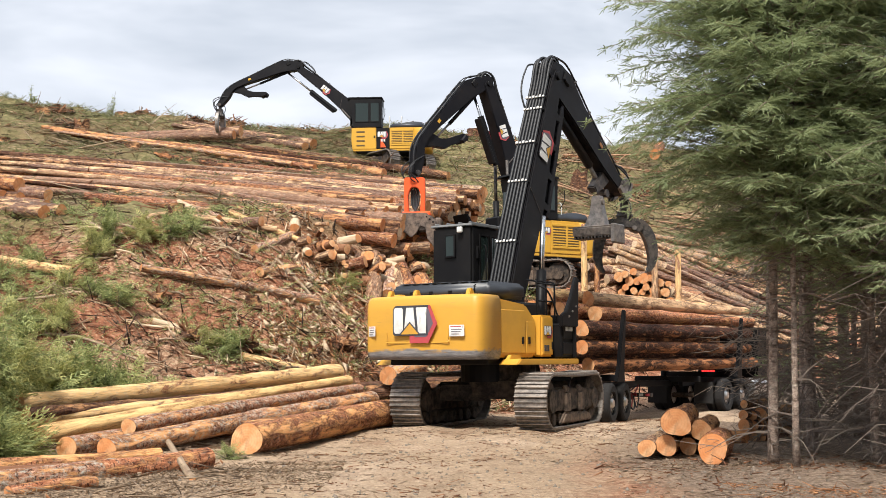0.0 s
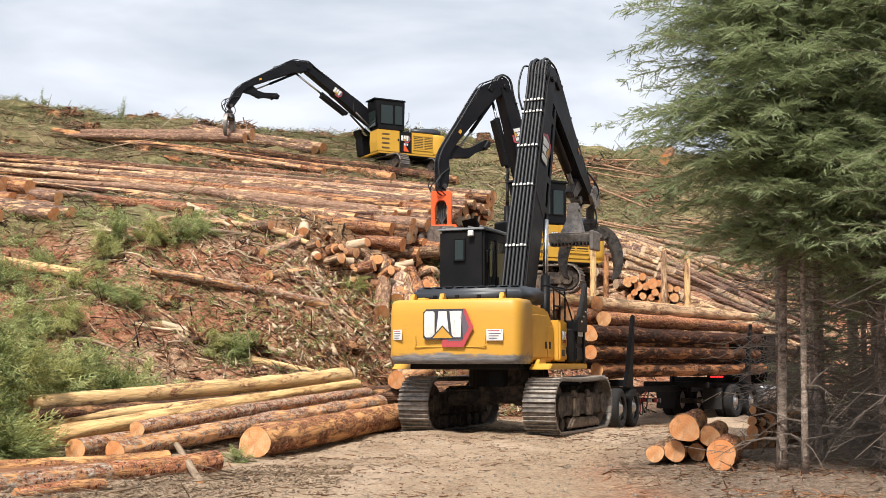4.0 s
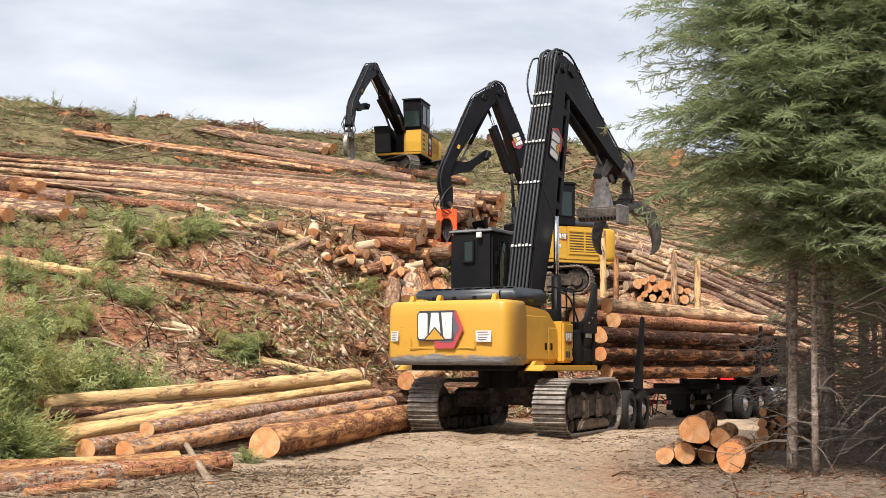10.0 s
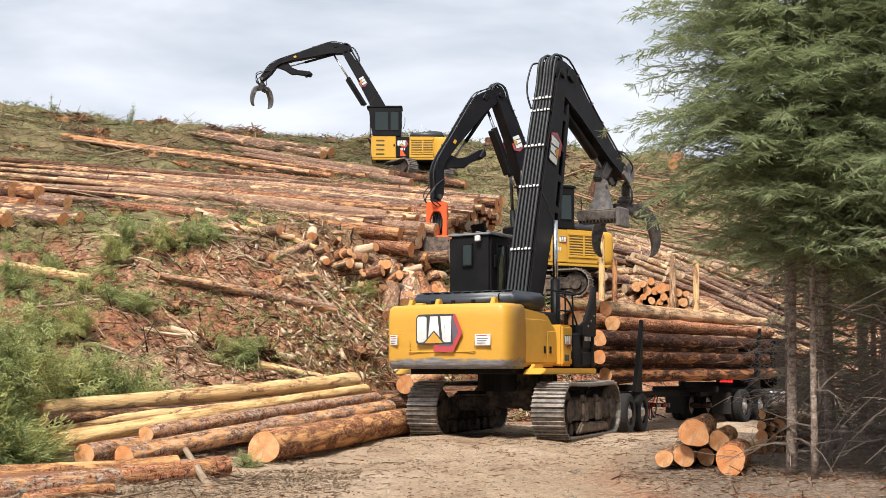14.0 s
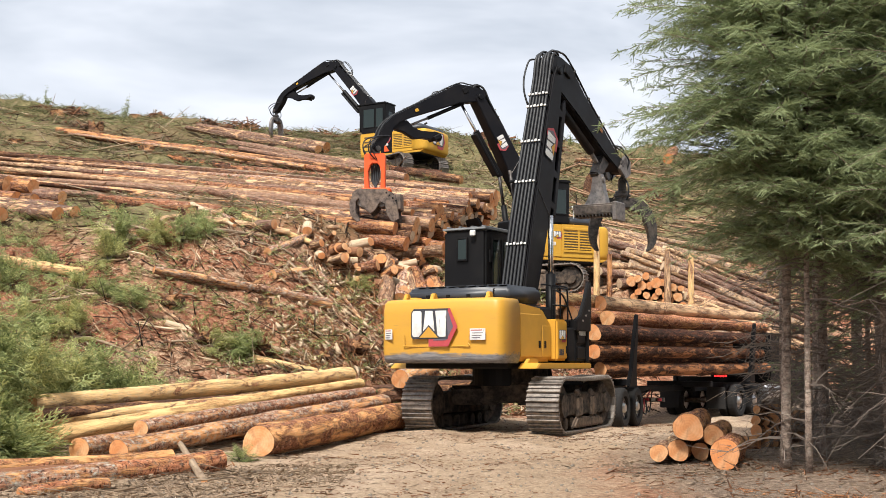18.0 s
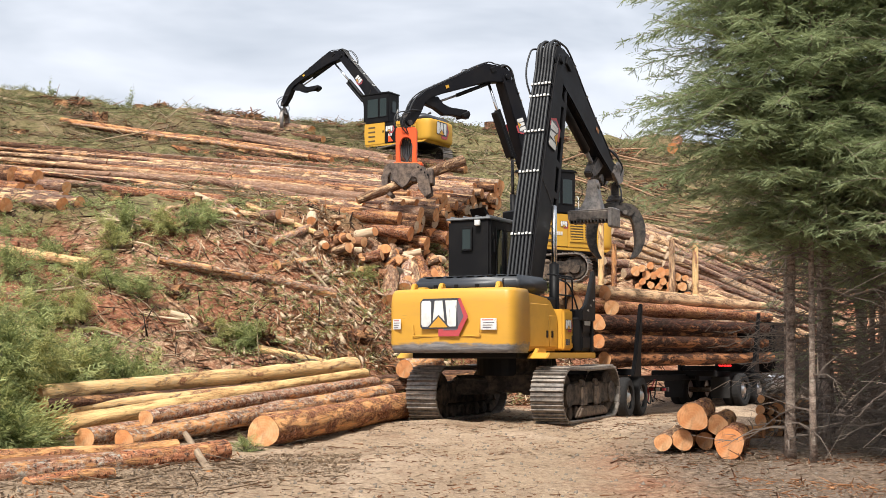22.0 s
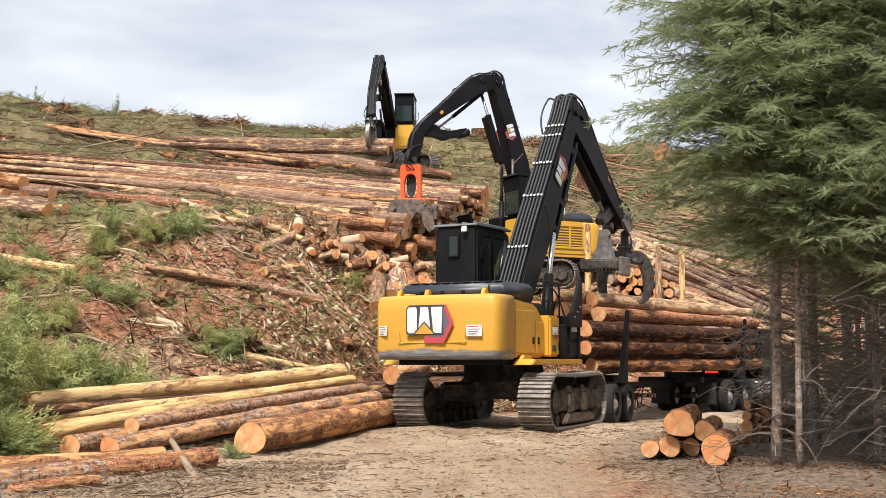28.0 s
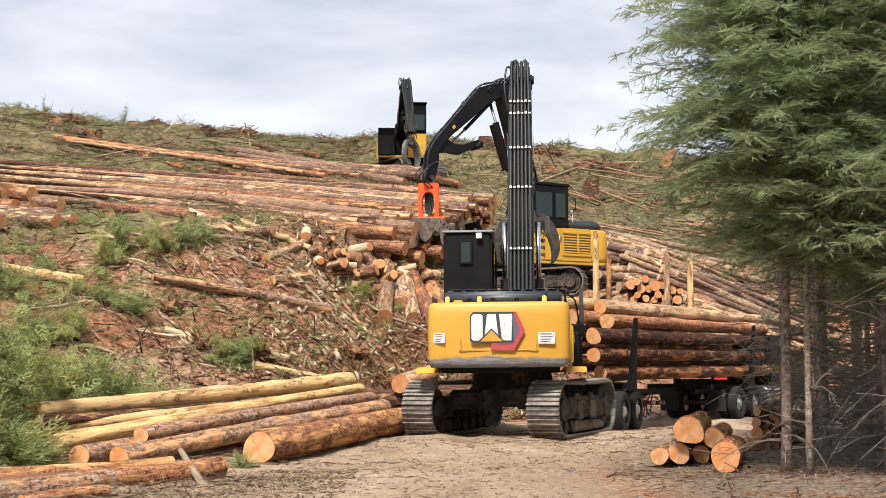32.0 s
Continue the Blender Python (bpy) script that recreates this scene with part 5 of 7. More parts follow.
def upper_far(root, cab_y=0.0, cab_top=4.60, panel=True, front=2.18):
    """Upper body of the two machines on the slope: riser, louvred housing, counterweight, hood and cab."""
    Y = YELLOW_FAR
    deckb = box(-1.40, 1.40, -2.2, 1.9, 1.20, 1.42, 0.03)
    box(-0.30, 0.62, -0.2, 1.5, 1.4, 2.9, 0.06, deckb)
    tube((0, 0, 1.0), (0, 0, 1.3), 0.72, seg=28, bm=deckb)
    up = part("upper_body", deckb, BLACK, root, "black slewing platform")
    part("counterweight", weight_block(round_plan(1.47, -1.66, -2.62, 0.40), 1.42, 2.72), Y, up, "rounded yellow counterweight", shade=True)
    logo(up, 1.45, pose(-0.10, -2.745, 2.16))
    for sg in (-1, 1):
        x0, x1 = (0.70, 1.46) if sg > 0 else (-1.46, -0.70)
        part("side_housing", slab([(-1.68, 1.40), (-0.18, 1.40), (-0.18, 2.72), (-1.68, 2.72)], x0, x1, 0.03), Y, up, "yellow engine housing")
        xo = sg * 1.462
        lo, hi = min(xo, xo + sg * 0.016), max(xo, xo + sg * 0.016)
        for ya, yb in ((-1.60, -1.02), (-0.96, -0.30)):
            part("radiator_grille", box(lo, hi, ya, yb, 1.72, 2.46, 0.006), GRILLE, up, "brown-black louvred grille")
            for q in range(7):
                part("grille_slat", box(min(xo, xo + sg * 0.03), max(xo, xo + sg * 0.03), ya, yb, 1.74 + q * 0.105, 1.79 + q * 0.105, 0.006), Y, up)
        part("grille_post", box(min(xo, xo + sg * 0.034), max(xo, xo + sg * 0.034), -1.03, -0.95, 1.66, 2.52, 0.006), Y, up)
        for z in (1.62, 2.50):
            part("grille_rail", box(min(xo, xo + sg * 0.034), max(xo, xo + sg * 0.034), -1.64, -0.26, z, z + 0.09, 0.006), Y, up)
    xo = -1.462
    part("black_panel", slab([(-0.18, 1.42), (0.64, 1.42), (0.64, 2.70), (-0.18, 2.70)], -1.45, -0.75, 0.02), BLACK if panel else Y, up, "dark panel with the maker's mark" if panel else "yellow service panel")
    logo(up, 0.66 if panel else 0.42, Matrix.Translation((-1.458, 0.24 if panel else -0.02, 2.30)) @ pose(0, 0, 0, 0, 0, -90), "side_emblem")
    for q in range(3):
        part("model_mark", box(-1.464, -1.45, 0.10 + q * 0.1, 0.16 + q * 0.1, 1.86, 2.0, 0.0), WORN_WHITE, up, "pale block of the model mark")
    if panel:
        part("red_flash", plate([(-0.26, -0.42), (0.10, -0.42), (-0.26, 0.12)], 0.006), ORANGE, up, "small red flash on the panel", Matrix.Translation((-1.460, 0.12, 1.92)) @ pose(0, 0, 0, 0, 0, -90))
    part("cab_riser", slab([(0.65, 1.40), (front - 0.06, 1.40), (front, 2.0), (front - 0.02, 2.74), (0.65, 2.74)], -1.46, -0.36, 0.03), Y, up, "yellow cab riser with step slots")
    for q in range(4):
        part("step_slot", box(-1.476, -1.44, 1.35 - (0.75 if not panel else 0), 1.86 - (0.75 if not panel else 0), 1.58 + q * 0.28, 1.68 + q * 0.28, 0.01), GRILLE, up)
    part("riser_latch", box(-1.476, -1.45, 0.70, 0.80, 2.1, 2.24, 0.01), BLACK, up)
    part("deck_skirt", slab([(-2.2, 1.28), (front - 0.1, 1.28), (front - 0.08, 1.40), (-2.4, 1.40)], -1.44, 1.44, 0.02), Y, up)
    part("engine_hood", slab([(-2.35, 2.70), (-0.20, 2.70), (-0.22, 2.98), (-1.10, 3.06), (-1.7, 3.12), (-2.22, 3.04)], -1.30, 1.20, 0.06), HOOD, up, "dark slate engine hood", shade=True)
    part("exhaust", bent(rounded([(0.5, -1.3, 3.05), (0.5, -1.3, 3.35), (0.5, -1.5, 3.45)]), 0.06, 10), DARK_STEEL, up, shade=True)
    for y in (-0.15, -0.9):
        part("hood_rail", bent(rounded([(-1.25, y, 2.74), (-1.25, y, 3.40), (-1.05, y, 3.46), (-0.85, y, 3.40)]), 0.02), WORN_WHITE, up)
    part("side_mirror_post", bent([(-1.42, cab_y + 0.20, 3.2), (-1.60, cab_y + 0.1, 3.5), (-1.60, cab_y + 0.1, 3.9)], 0.018), BLACK, up)
    # tool box before the boom foot
    tbx = slab([(1.1, 1.42), (2.20, 1.42), (2.30, 2.55), (2.50, 3.00), (2.42, 3.02), (2.15, 2.62), (1.1, 2.62)], 0.45, 1.46, 0.03)
    part("front_guard", tbx, BLACK, up, "black front guard with a swept lip")
    # cab leaning forward at the top
    c = cab_y
    top = cab_top
    part("cab", slab([(c + 0.34, 2.74), (c + 2.08, 2.74), (c + 2.20, 3.5), (c + 2.34, top - 0.12), (c + 2.30, top - 0.06), (c + 0.30, top - 0.06)], -1.46, -0.34, 0.04), BLACK, up, "black forestry cab")
    part("cab_roof", slab([(c + 0.24, top - 0.06), (c + 2.46, top - 0.06), (c + 2.40, top + 0.04), (c + 0.30, top + 0.04)], -1.50, -0.30, 0.02), BLACK, up)
    z0, z1 = 3.12, top - 0.34
    cab_windows(up, (((-1.10, -0.66, c + 0.315, c + 0.335, 3.4, z1), "rear_window"), ((-1.475, -1.465, c + 0.50, c + 0.98, z0, z1), "side_window"), ((-1.475, -1.465, c + 1.14, c + 1.92, z0, z1), "side_window"),
                     ((-0.335, -0.325, c + 0.7, c + 1.8, z0, z1), "side_window"), ((-1.36, -0.44, c + 2.225, c + 2.25, 2.95, z1), "front_window")))
    return up


def rounded(pts, n=4):
    """A smooth line through the points."""
    p = [Vector(q) for q in pts]
    p = [p[0]] + p + [p[-1]]
    out = []
    for i in range(1, len(p) - 2):
        for k in range(n):
            t = k / n
            a, b, c, d = p[i - 1:i + 3]
            out.append(tuple(0.5 * (2 * b + (c - a) * t + (2 * a - 5 * b + 4 * c - d) * t * t + (3 * b - a - 3 * c + d) * t ** 3)))
    out.append(tuple(p[-1]))
    return out


def boom_part(root, L, hoses=True, gooseneck=False):
    if gooseneck:
        prof = [(-0.25, -0.28), (0.3, -0.32), (L * 0.45, -0.35), (L * 0.72, -0.25), (L + 0.04, -0.24), (L + 0.16, -0.08), (L + 0.12, 0.16), (L * 0.74, 0.36), (L * 0.45, 0.46), (0.5, 0.30), (-0.25, 0.22)]
    else:
        prof = [(-0.25, -0.28), (0.3, -0.34), (L * 0.44, -0.52), (L * 0.66, -0.42), (L + 0.04, -0.26), (L + 0.18, -0.10), (L + 0.14, 0.12), (L * 0.96, 0.24), (L * 0.75, 0.30), (L * 0.4, 0.34), (0.5, 0.30), (-0.25, 0.24)]
    b = part("boom", slab(prof, -0.32, 0.32, 0.03, 0.88), BLACK_BOOM, root, "long black box-section boom")
    part("boom_pin", tube((-0.35, L, 0), (0.35, L, 0), 0.11, seg=16, bevel=0.015), BLACK, b)
    for s in (-1, 1):
        logo(b, 0.66 if gooseneck else 0.84, Matrix.Translation((s * 0.318, L * (0.66 if gooseneck else 0.70), -0.02)) @ pose(0, 0, 0, 0, 0, 90 * s), "boom_emblem")
        part("weld_seam", bent([(s * 0.302, L * 0.44, -0.44), (s * 0.302, L * 0.50, 0.30)], 0.012, 6), DARK_STEEL, b)
    if not gooseneck:
        for x in (-0.24, 0.24):
            part("guard_rail", slab([(L * 0.46, -0.86), (L * 0.88, -0.66), (L * 0.92, -0.56), (L * 0.90, -0.48), (L * 0.46, -0.72)], x - 0.03, x + 0.03, 0.01), BLACK_BOOM, b, "black guard rail under the boom")
            for f, h in ((0.48, 0.74), (0.60, 0.68), (0.72, 0.62), (0.84, 0.54)):
                part("guard_post", slab([(L * f, -h), (L * f + 0.16, -h + 0.02), (L * f + 0.20, -0.26), (L * f - 0.04, -0.26)], x - 0.03, x + 0.03, 0.01), BLACK_BOOM, b)
        part("guard_belly", slab([(L * 0.46, -0.86), (L * 0.88, -0.66), (L * 0.88, -0.62), (L * 0.46, -0.82)], -0.24, 0.24, 0.01), BLACK_BOOM, b)
    if hoses:
        for k in range(6):
            x = -0.235 + k * 0.094
            hi = 0.05 * math.sin(k * 2.1)
            top = [(x, 0.5, 0.36), (x, L * 0.25, 0.40), (x, L * 0.4, 0.42), (x * 0.95, L * 0.75, 0.38), (x * 0.9, L * 0.93, 0.34), (x * 0.9 + hi * 0.4, L + 0.14, 0.37 + hi), (x * 0.85, L + 0.40 + hi, 0.24), (x * 0.85 + hi, L + 0.46 + hi, 0.0), (x * 0.85, L + 0.34, -0.24), (x * 0.8, L + 0.10, -0.42)]
            part("hydraulic_hose", bent(rounded(top), 0.036, 8), HOSE, b, shade=True)
        for f in (0.08, 0.28, 0.52, 0.68, 0.826, 0.876):
            y, z = L * f, 0.44 if f < 0.7 else 0.395
            for k in range(6):
                x = -0.235 + k * 0.094
                part("hose_clamp", box(x - 0.026, x + 0.036, y - 0.035, y + 0.035 - 0.02 * (k % 2), z + 0.01, z + 0.035, 0.008), WHITE, b, "white painted hose clamp")
            part("clamp_bar", box(-0.28, 0.28, y - 0.02, y + 0.02, z - 0.09, z - 0.04, 0.008), BLACK, b)
        loops = ((-0.28, 0.75),) if not gooseneck else ((0.27, 1.0), (0.22, 0.78))
        for x, k in loops:
            part("loose_hose", bent(rounded([(x, L * 0.84, 0.34), (x * 1.25, L * 0.885, 0.34 + 0.20 * k), (x * 1.35, L * 0.94, 0.34 + 0.27 * k), (x * 1.2, L + 0.02, 0.34 + 0.24 * k), (x * 1.05, L + 0.16, 0.42), (x * 0.9, L + 0.26, 0.2)]), 0.024, 6), HOSE, b, shade=True)
    return b


def stick_part(root, L, heel):
    """The stick, its tip at y = L. On the two far machines it ends in a hooked neck with a heel claw."""
    if heel == "plate":
        prof = [(-0.34, -0.20), (0.30, -0.42), (1.3, -0.36), (L - 1.1, -0.34), (L - 0.35, -0.28), (L + 0.05, -0.24), (L + 0.40, -0.10), (L + 0.52, 0.16), (L + 0.34, 0.36), (L + 0.10, 0.22), (L - 0.2, 0.12), (1.6, 0.40), (0.62, 0.60), (0.05, 0.46), (-0.34, 0.20)]
    else:
        prof = [(-0.30, -0.10), (0.20, -0.12), (L * 0.19, 0.14), (L * 0.61, 0.46), (L * 0.74, 0.50), (L * 0.80, 0.42), (L * 0.87, 0.14), (L - 0.12, -0.14), (L + 0.12, -0.10), (L + 0.14, 0.12), (L * 0.93, 0.46), (L * 0.86, 0.70), (L * 0.76, 0.82), (L * 0.5, 0.83), (L * 0.14, 0.84), (0.25, 0.60), (-0.15, 0.32), (-0.34, 0.12)]
    s = part("stick", slab(prof, -0.25, 0.25, 0.03, 0.85), BLACK_BOOM, root, "black tapered loader stick")
    if heel == "plate":
        part("cylinder_barrel", bent([(0, 0.35, -0.50), (0, L * 0.66, -0.52)], 0.115, 14), BLACK, s, shade=True)
        part("cylinder_rod", bent([(0, L * 0.66, -0.52), (0, L - 0.50, -0.66)], 0.06, 10), STEEL, s, "bare steel cylinder rod", shade=True)
        part("cylinder_eye", tube((-0.14, L - 0.48, -0.68), (0.14, L - 0.48, -0.68), 0.11, seg=12), DARK_STEEL, s)
        for x in (-0.22, 0.22):
            part("end_ear", slab([(L - 0.15, -0.25), (L + 0.35, -0.3), (L + 0.60, 0.0), (L + 0.48, 0.36), (L + 0.1, 0.34)], x - 0.05, x + 0.05, 0.02), STEEL, s, "worn steel ear at the stick end")
        part("heel_link", slab([(L - 0.95, -0.20), (L - 0.45, -0.20), (L - 0.70, -0.70), (L - 0.96, -1.02), (L - 1.16, -0.98), (L - 1.06, -0.60)], -0.12, 0.12, 0.03), DARK_STEEL, s, "dark steel link that carries the heel")
        part("yellow_mark", box(-0.256, -0.25, L * 0.62, L * 0.66, 0.02, 0.12, 0.0), SHRED, s)
        part("yellow_mark", box(0.25, 0.256, L * 0.62, L * 0.66, 0.02, 0.12, 0.0), SHRED, s)
        part("hose_bracket", box(-0.30, 0.30, 0.30, 0.62, 0.16, 0.44, 0.02), BLACK, s)
    else:
        part("heel_cylinder", bent([(0, L * 0.13, 0.06), (0, L * 0.48, 0.16)], 0.075, 12), BLACK, s, shade=True)
        part("heel_cylinder_rod", bent([(0, L * 0.48, 0.16), (0, L * 0.68, 0.24)], 0.045, 10), STEEL, s, "bare steel cylinder rod", shade=True)
        h = slab([(L * y, z) for y, z in ((0.76, 0.62), (0.80, 0.40), (0.73, 0.10), (0.67, -0.32), (0.61, -0.42), (0.47, -0.86), (0.44, -0.72), (0.455, -0.52), (0.59, -0.15), (0.64, 0.10), (0.66, 0.44))], -0.13, 0.13, 0.02)
        part("heel", h, BLACK_BOOM, s, "black steel heel claw")
        part("heel_pad", box(-0.28, 0.28, L * 0.46, L * 0.53, -0.74, -0.56, 0.03), BLACK_BOOM, s)
        part("hose_bracket", box(-0.28, 0.28, 0.36, 0.62, 0.38, 0.60, 0.02), BLACK, s)
        part("lifting_ring", bent([(0, L * 0.30, 0.80), (0, L * 0.30, 0.92), (0, L * 0.34, 0.96), (0, L * 0.36, 0.90), (0, L * 0.36, 0.80)], 0.022, 6), DARK_STEEL, s)
        part("yellow_mark", box(-0.256, -0.25, L * 0.55, L * 0.58, 0.58, 0.70, 0.0), YELLOW_FAR, s)
    near = heel == "plate"
    line = [(-0.3, 0.40), (0.05, 0.62), (0.62, 0.75), (L * 0.5, 0.48), (L * 0.8, 0.34), (L * 0.97, 0.24)] if near else [(-0.25, 0.36), (0.20, 0.64), (L * 0.14, 0.87), (L * 0.5, 0.86), (L * 0.76, 0.85), (L * 0.88, 0.68), (L * 0.96, 0.36)]
    for x in (-0.15, 0.15):
        part("hydraulic_hose", bent(rounded([(x, y, z) for y, z in line]), 0.026, 6), HOSE, s, shade=True)
        for f, z in ((0.22, 0.72), (0.45, 0.55), (0.62, 0.45)):
            z = z if near else 0.90
            part("hose_clamp", box(x - 0.04, x + 0.04, L * f - 0.03, L * f + 0.03, z - 0.09, z, 0.008), DARK_STEEL, s)
    part("tip_pin", tube((-0.27, L, 0), (0.27, L, 0), 0.10, seg=14), DARK_STEEL, s)
    for k, (x, rise) in enumerate(((0.12, 0.46), (-0.12, 0.34), (0.2, 0.26), (-0.2, 0.42))):
        part("hose_loop", bent(rounded([(x, L * 0.86, 0.22), (x * 1.5, L * 0.97, rise), (x * 1.6, L + 0.24, rise * 0.9), (x * 1.3, L + 0.42 - 0.05 * k, 0.02), (x, L + 0.24, -0.36)]), 0.024, 6), HOSE, s, shade=True)
    return s


def heel_part(root):
    """The flat heel hung from the near loader's stick: neck, wide plate, flange and teeth."""
    neck = bmesh.new()
    lo = [neck.verts.new(c) for c in ((-0.30, -0.16, 0.10), (0.34, -0.16, 0.10), (0.34, 0.16, 0.10), (-0.30, 0.16, 0.10))]
    mid = [neck.verts.new(c) for c in ((-0.13, -0.12, 0.46), (0.26, -0.12, 0.46), (0.26, 0.12, 0.46), (-0.13, 0.12, 0.46))]
    hi = [neck.verts.new(c) for c in ((-0.05, -0.11, 0.95), (0.17, -0.11, 0.95), (0.17, 0.11, 0.95), (-0.05, 0.11, 0.95))]
    for A, B in ((lo, mid), (mid, hi)):
        for q in range(4):
            neck.faces.new((A[q], A[(q + 1) % 4], B[(q + 1) % 4], B[q]))
    neck.faces.new(hi)
    neck.faces.new(lo[::-1])
    tube((-0.10, 0, 0.78), (0.24, 0, 0.78), 0.09, seg=16, bm=neck, bevel=0.02)
    ob = part("heel_neck", neck, STEEL, root, "worn grey steel heel neck")
    p = slab([(-0.24, 0.10), (-0.20, 0.14), (0.20, 0.14), (0.26, 0.10), (0.30, -0.14), (-0.20, -0.14)], -0.60, 0.60, 0.03)
    box(0.56, 0.70, -0.30, 0.32, -0.36, 0.16, 0.03, p)
    part("heel_plate", p, STEEL, ob, "worn grey heel plate")
    for q in range(11):
        x = -0.54 + q * 0.10
        part("heel_tooth", box(x - 0.022, x + 0.022, -0.2, 0.24, -0.21, -0.13, 0.01), DARK_STEEL, ob)
    return ob


def grapple_part(root, size, mat):
    """A hanging log grapple: link, rotator, head and two curved tines that open and close."""
    k = size
    b = box(-0.10 * k, 0.10 * k, -0.12 * k, 0.12 * k, -0.34 * k, 0.05 * k, 0.02)
    tube((0, 0, -0.32 * k), (0, 0, -0.58 * k), 0.22 * k, seg=18, bm=b, bevel=0.02)
    tube((0, 0, -0.42 * k), (0, 0, -0.50 * k), 0.27 * k, seg=18, bm=b, bevel=0.01)
    g = part("grapple", b, DARK_STEEL, root, "hanging steel log grapple")
    part("grapple_head", slab([(-0.34 * k, -0.56 * k), (0.34 * k, -0.56 * k), (0.50 * k, -0.72 * k), (0.56 * k, -0.90 * k), (0.40 * k, -1.02 * k), (0.16 * k, -0.86 * k), (-0.16 * k, -0.86 * k), (-0.40 * k, -1.02 * k), (-0.56 * k, -0.90 * k), (-0.50 * k, -0.72 * k)], -0.26 * k, 0.26 * k, 0.03), DARK_STEEL, g)
    for sx in (-1, 1):
        part("grapple_hose", bent(rounded([(sx * 0.1, 0, 0.1), (sx * 0.34 * k, 0.1, -0.1 * k), (sx * 0.36 * k, 0.12, -0.45 * k), (sx * 0.14 * k, 0.05, -0.7 * k)]), 0.025, 6), HOSE, g, shade=True)
        part("pivot_pin", tube((-0.30 * k, sx * 0.26 * k, -0.86 * k), (0.30 * k, sx * 0.26 * k, -0.86 * k), 0.07 * k, seg=12), STEEL, g)
    part("tine_cylinder", bent([(0, -0.42 * k, -0.72 * k), (0, 0.42 * k, -0.72 * k)], 0.08 * k, 10), BLACK, g, shade=True)
    tines = []
    for s in (-1, 1):
        outer, inner = [], []
        for i in range(15):
            f = i / 14
            a = radians(118 - 196 * f)
            w = (0.17 - 0.07 * f - 0.08 * f ** 5 + 0.04 * math.sin(math.pi * f)) * k
            ry, rz = 0.40 * k, 0.78 * k
            outer.append((s * (0.08 * k + (ry + w) * math.cos(a)), -0.66 * k + (rz + w) * math.sin(a)))
            inner.append((s * (0.08 * k + (ry - w) * math.cos(a)), -0.66 * k + (rz - w) * math.sin(a)))
        wide = 0.19 * k * (1 if s > 0 else 0.66)
        t = part("tine", slab(outer + inner[::-1], -wide, wide, 0.02), mat, g, "curved worn grapple tine", pose(0, s * 0.26 * k, -0.86 * k))
        tines.append((t, s, k))
    return g, tines


def head_part(root):
    """The hanging harvester head: orange yoke over a dark steel body with arched knives and feed rollers."""
    g = part("harvester_head", slab([(-0.40, -0.02), (-0.36, 0.08), (0.36, 0.08), (0.40, -0.02), (0.39, -1.30), (0.22, -1.30), (0.25, -0.62), (0.18, -0.40), (0.10, -0.30), (-0.10, -0.30), (-0.18, -0.40), (-0.25, -0.62), (-0.22, -1.30), (-0.39, -1.30)], -0.16, 0.16, 0.02), ORANGE, root, "orange hanging yoke of the harvester head")
    part("rotator", tube((0, 0, 0.06), (0, 0, 0.40), 0.17, seg=16, bevel=0.02), DARK_STEEL, g)
    part("head_link", slab([(-0.16, 0.36), (0.16, 0.36), (0.12, 0.62), (-0.12, 0.62)], -0.13, 0.13, 0.02), DARK_STEEL, g)
    for q in range(5):
        part("head_hose", bent(rounded([(0.06 * q - 0.12, 0.06, 0.5), (0.06 * q - 0.1, 0.16 - 0.06 * q, 0.1), (0.10, 0.14 - 0.07 * q, -0.55), (0.06, 0.12 - 0.06 * q, -0.95), (0.0, 0.04 * q - 0.1, -1.28)]), 0.035, 6), HOSE, g, shade=True)
    low = Matrix.Translation((0, 0, 0.2))
    part("yoke_foot", box(-0.24, 0.24, -0.62, 0.50, -1.62, -1.44, 0.05), ORANGE, g, "scuffed orange foot of the yoke", low)
    part("head_body", slab([(-0.88, -1.98), (-0.74, -1.66), (-0.36, -1.50), (0.60, -1.48), (0.82, -1.62), (0.86, -1.96), (0.60, -1.92), (0.30, -1.88), (-0.2, -1.90), (-0.50, -2.0), (-0.74, -2.24)], -0.34, 0.34, 0.04), HEAD_STEEL, g, "dirty grey steel harvester body", low)
    for x in (-0.40, 0.40):
        part("side_frame", slab([(-0.98, -2.66), (-0.86, -1.84), (-0.48, -1.52), (0.40, -1.54), (0.56, -1.78), (0.42, -2.20), (0.10, -2.46), (-0.10, -2.30), (-0.26, -2.02), (-0.44, -2.10), (-0.52, -2.50), (-0.74, -2.80)], x - 0.07, x + 0.07, 0.02), HEAD_STEEL, g, "arched grey side frame with bolt holes", low)
        for q in range(4):
            y, z = -0.86 + q * 0.12, -1.98 + q * 0.10
            part("frame_bolt", tube((x - 0.09, y, z), (x + 0.09, y, z), 0.035, seg=8), BLACK, g, "", low)
        part("delimbing_knife", slab([(0.42, -1.62), (0.72, -1.70), (0.90, -2.0), (0.88, -2.44), (0.62, -2.76), (0.46, -2.70), (0.66, -2.40), (0.66, -2.02), (0.52, -1.84)], x - 0.05, x + 0.05, 0.02), HEAD_STEEL, g, "curved steel delimbing knife", low)
    for y in (-0.30, 0.42):
        part("feed_roller", tube((-0.30, y, -1.98), (0.30, y, -1.98), 0.22, seg=18, bevel=0.03), STEEL, g, "ribbed steel feed roller", low)
    part("saw_box", box(-0.36, 0.36, -1.04, -0.80, -2.30, -1.70, 0.04), HEAD_STEEL, g, "", low)
    return g


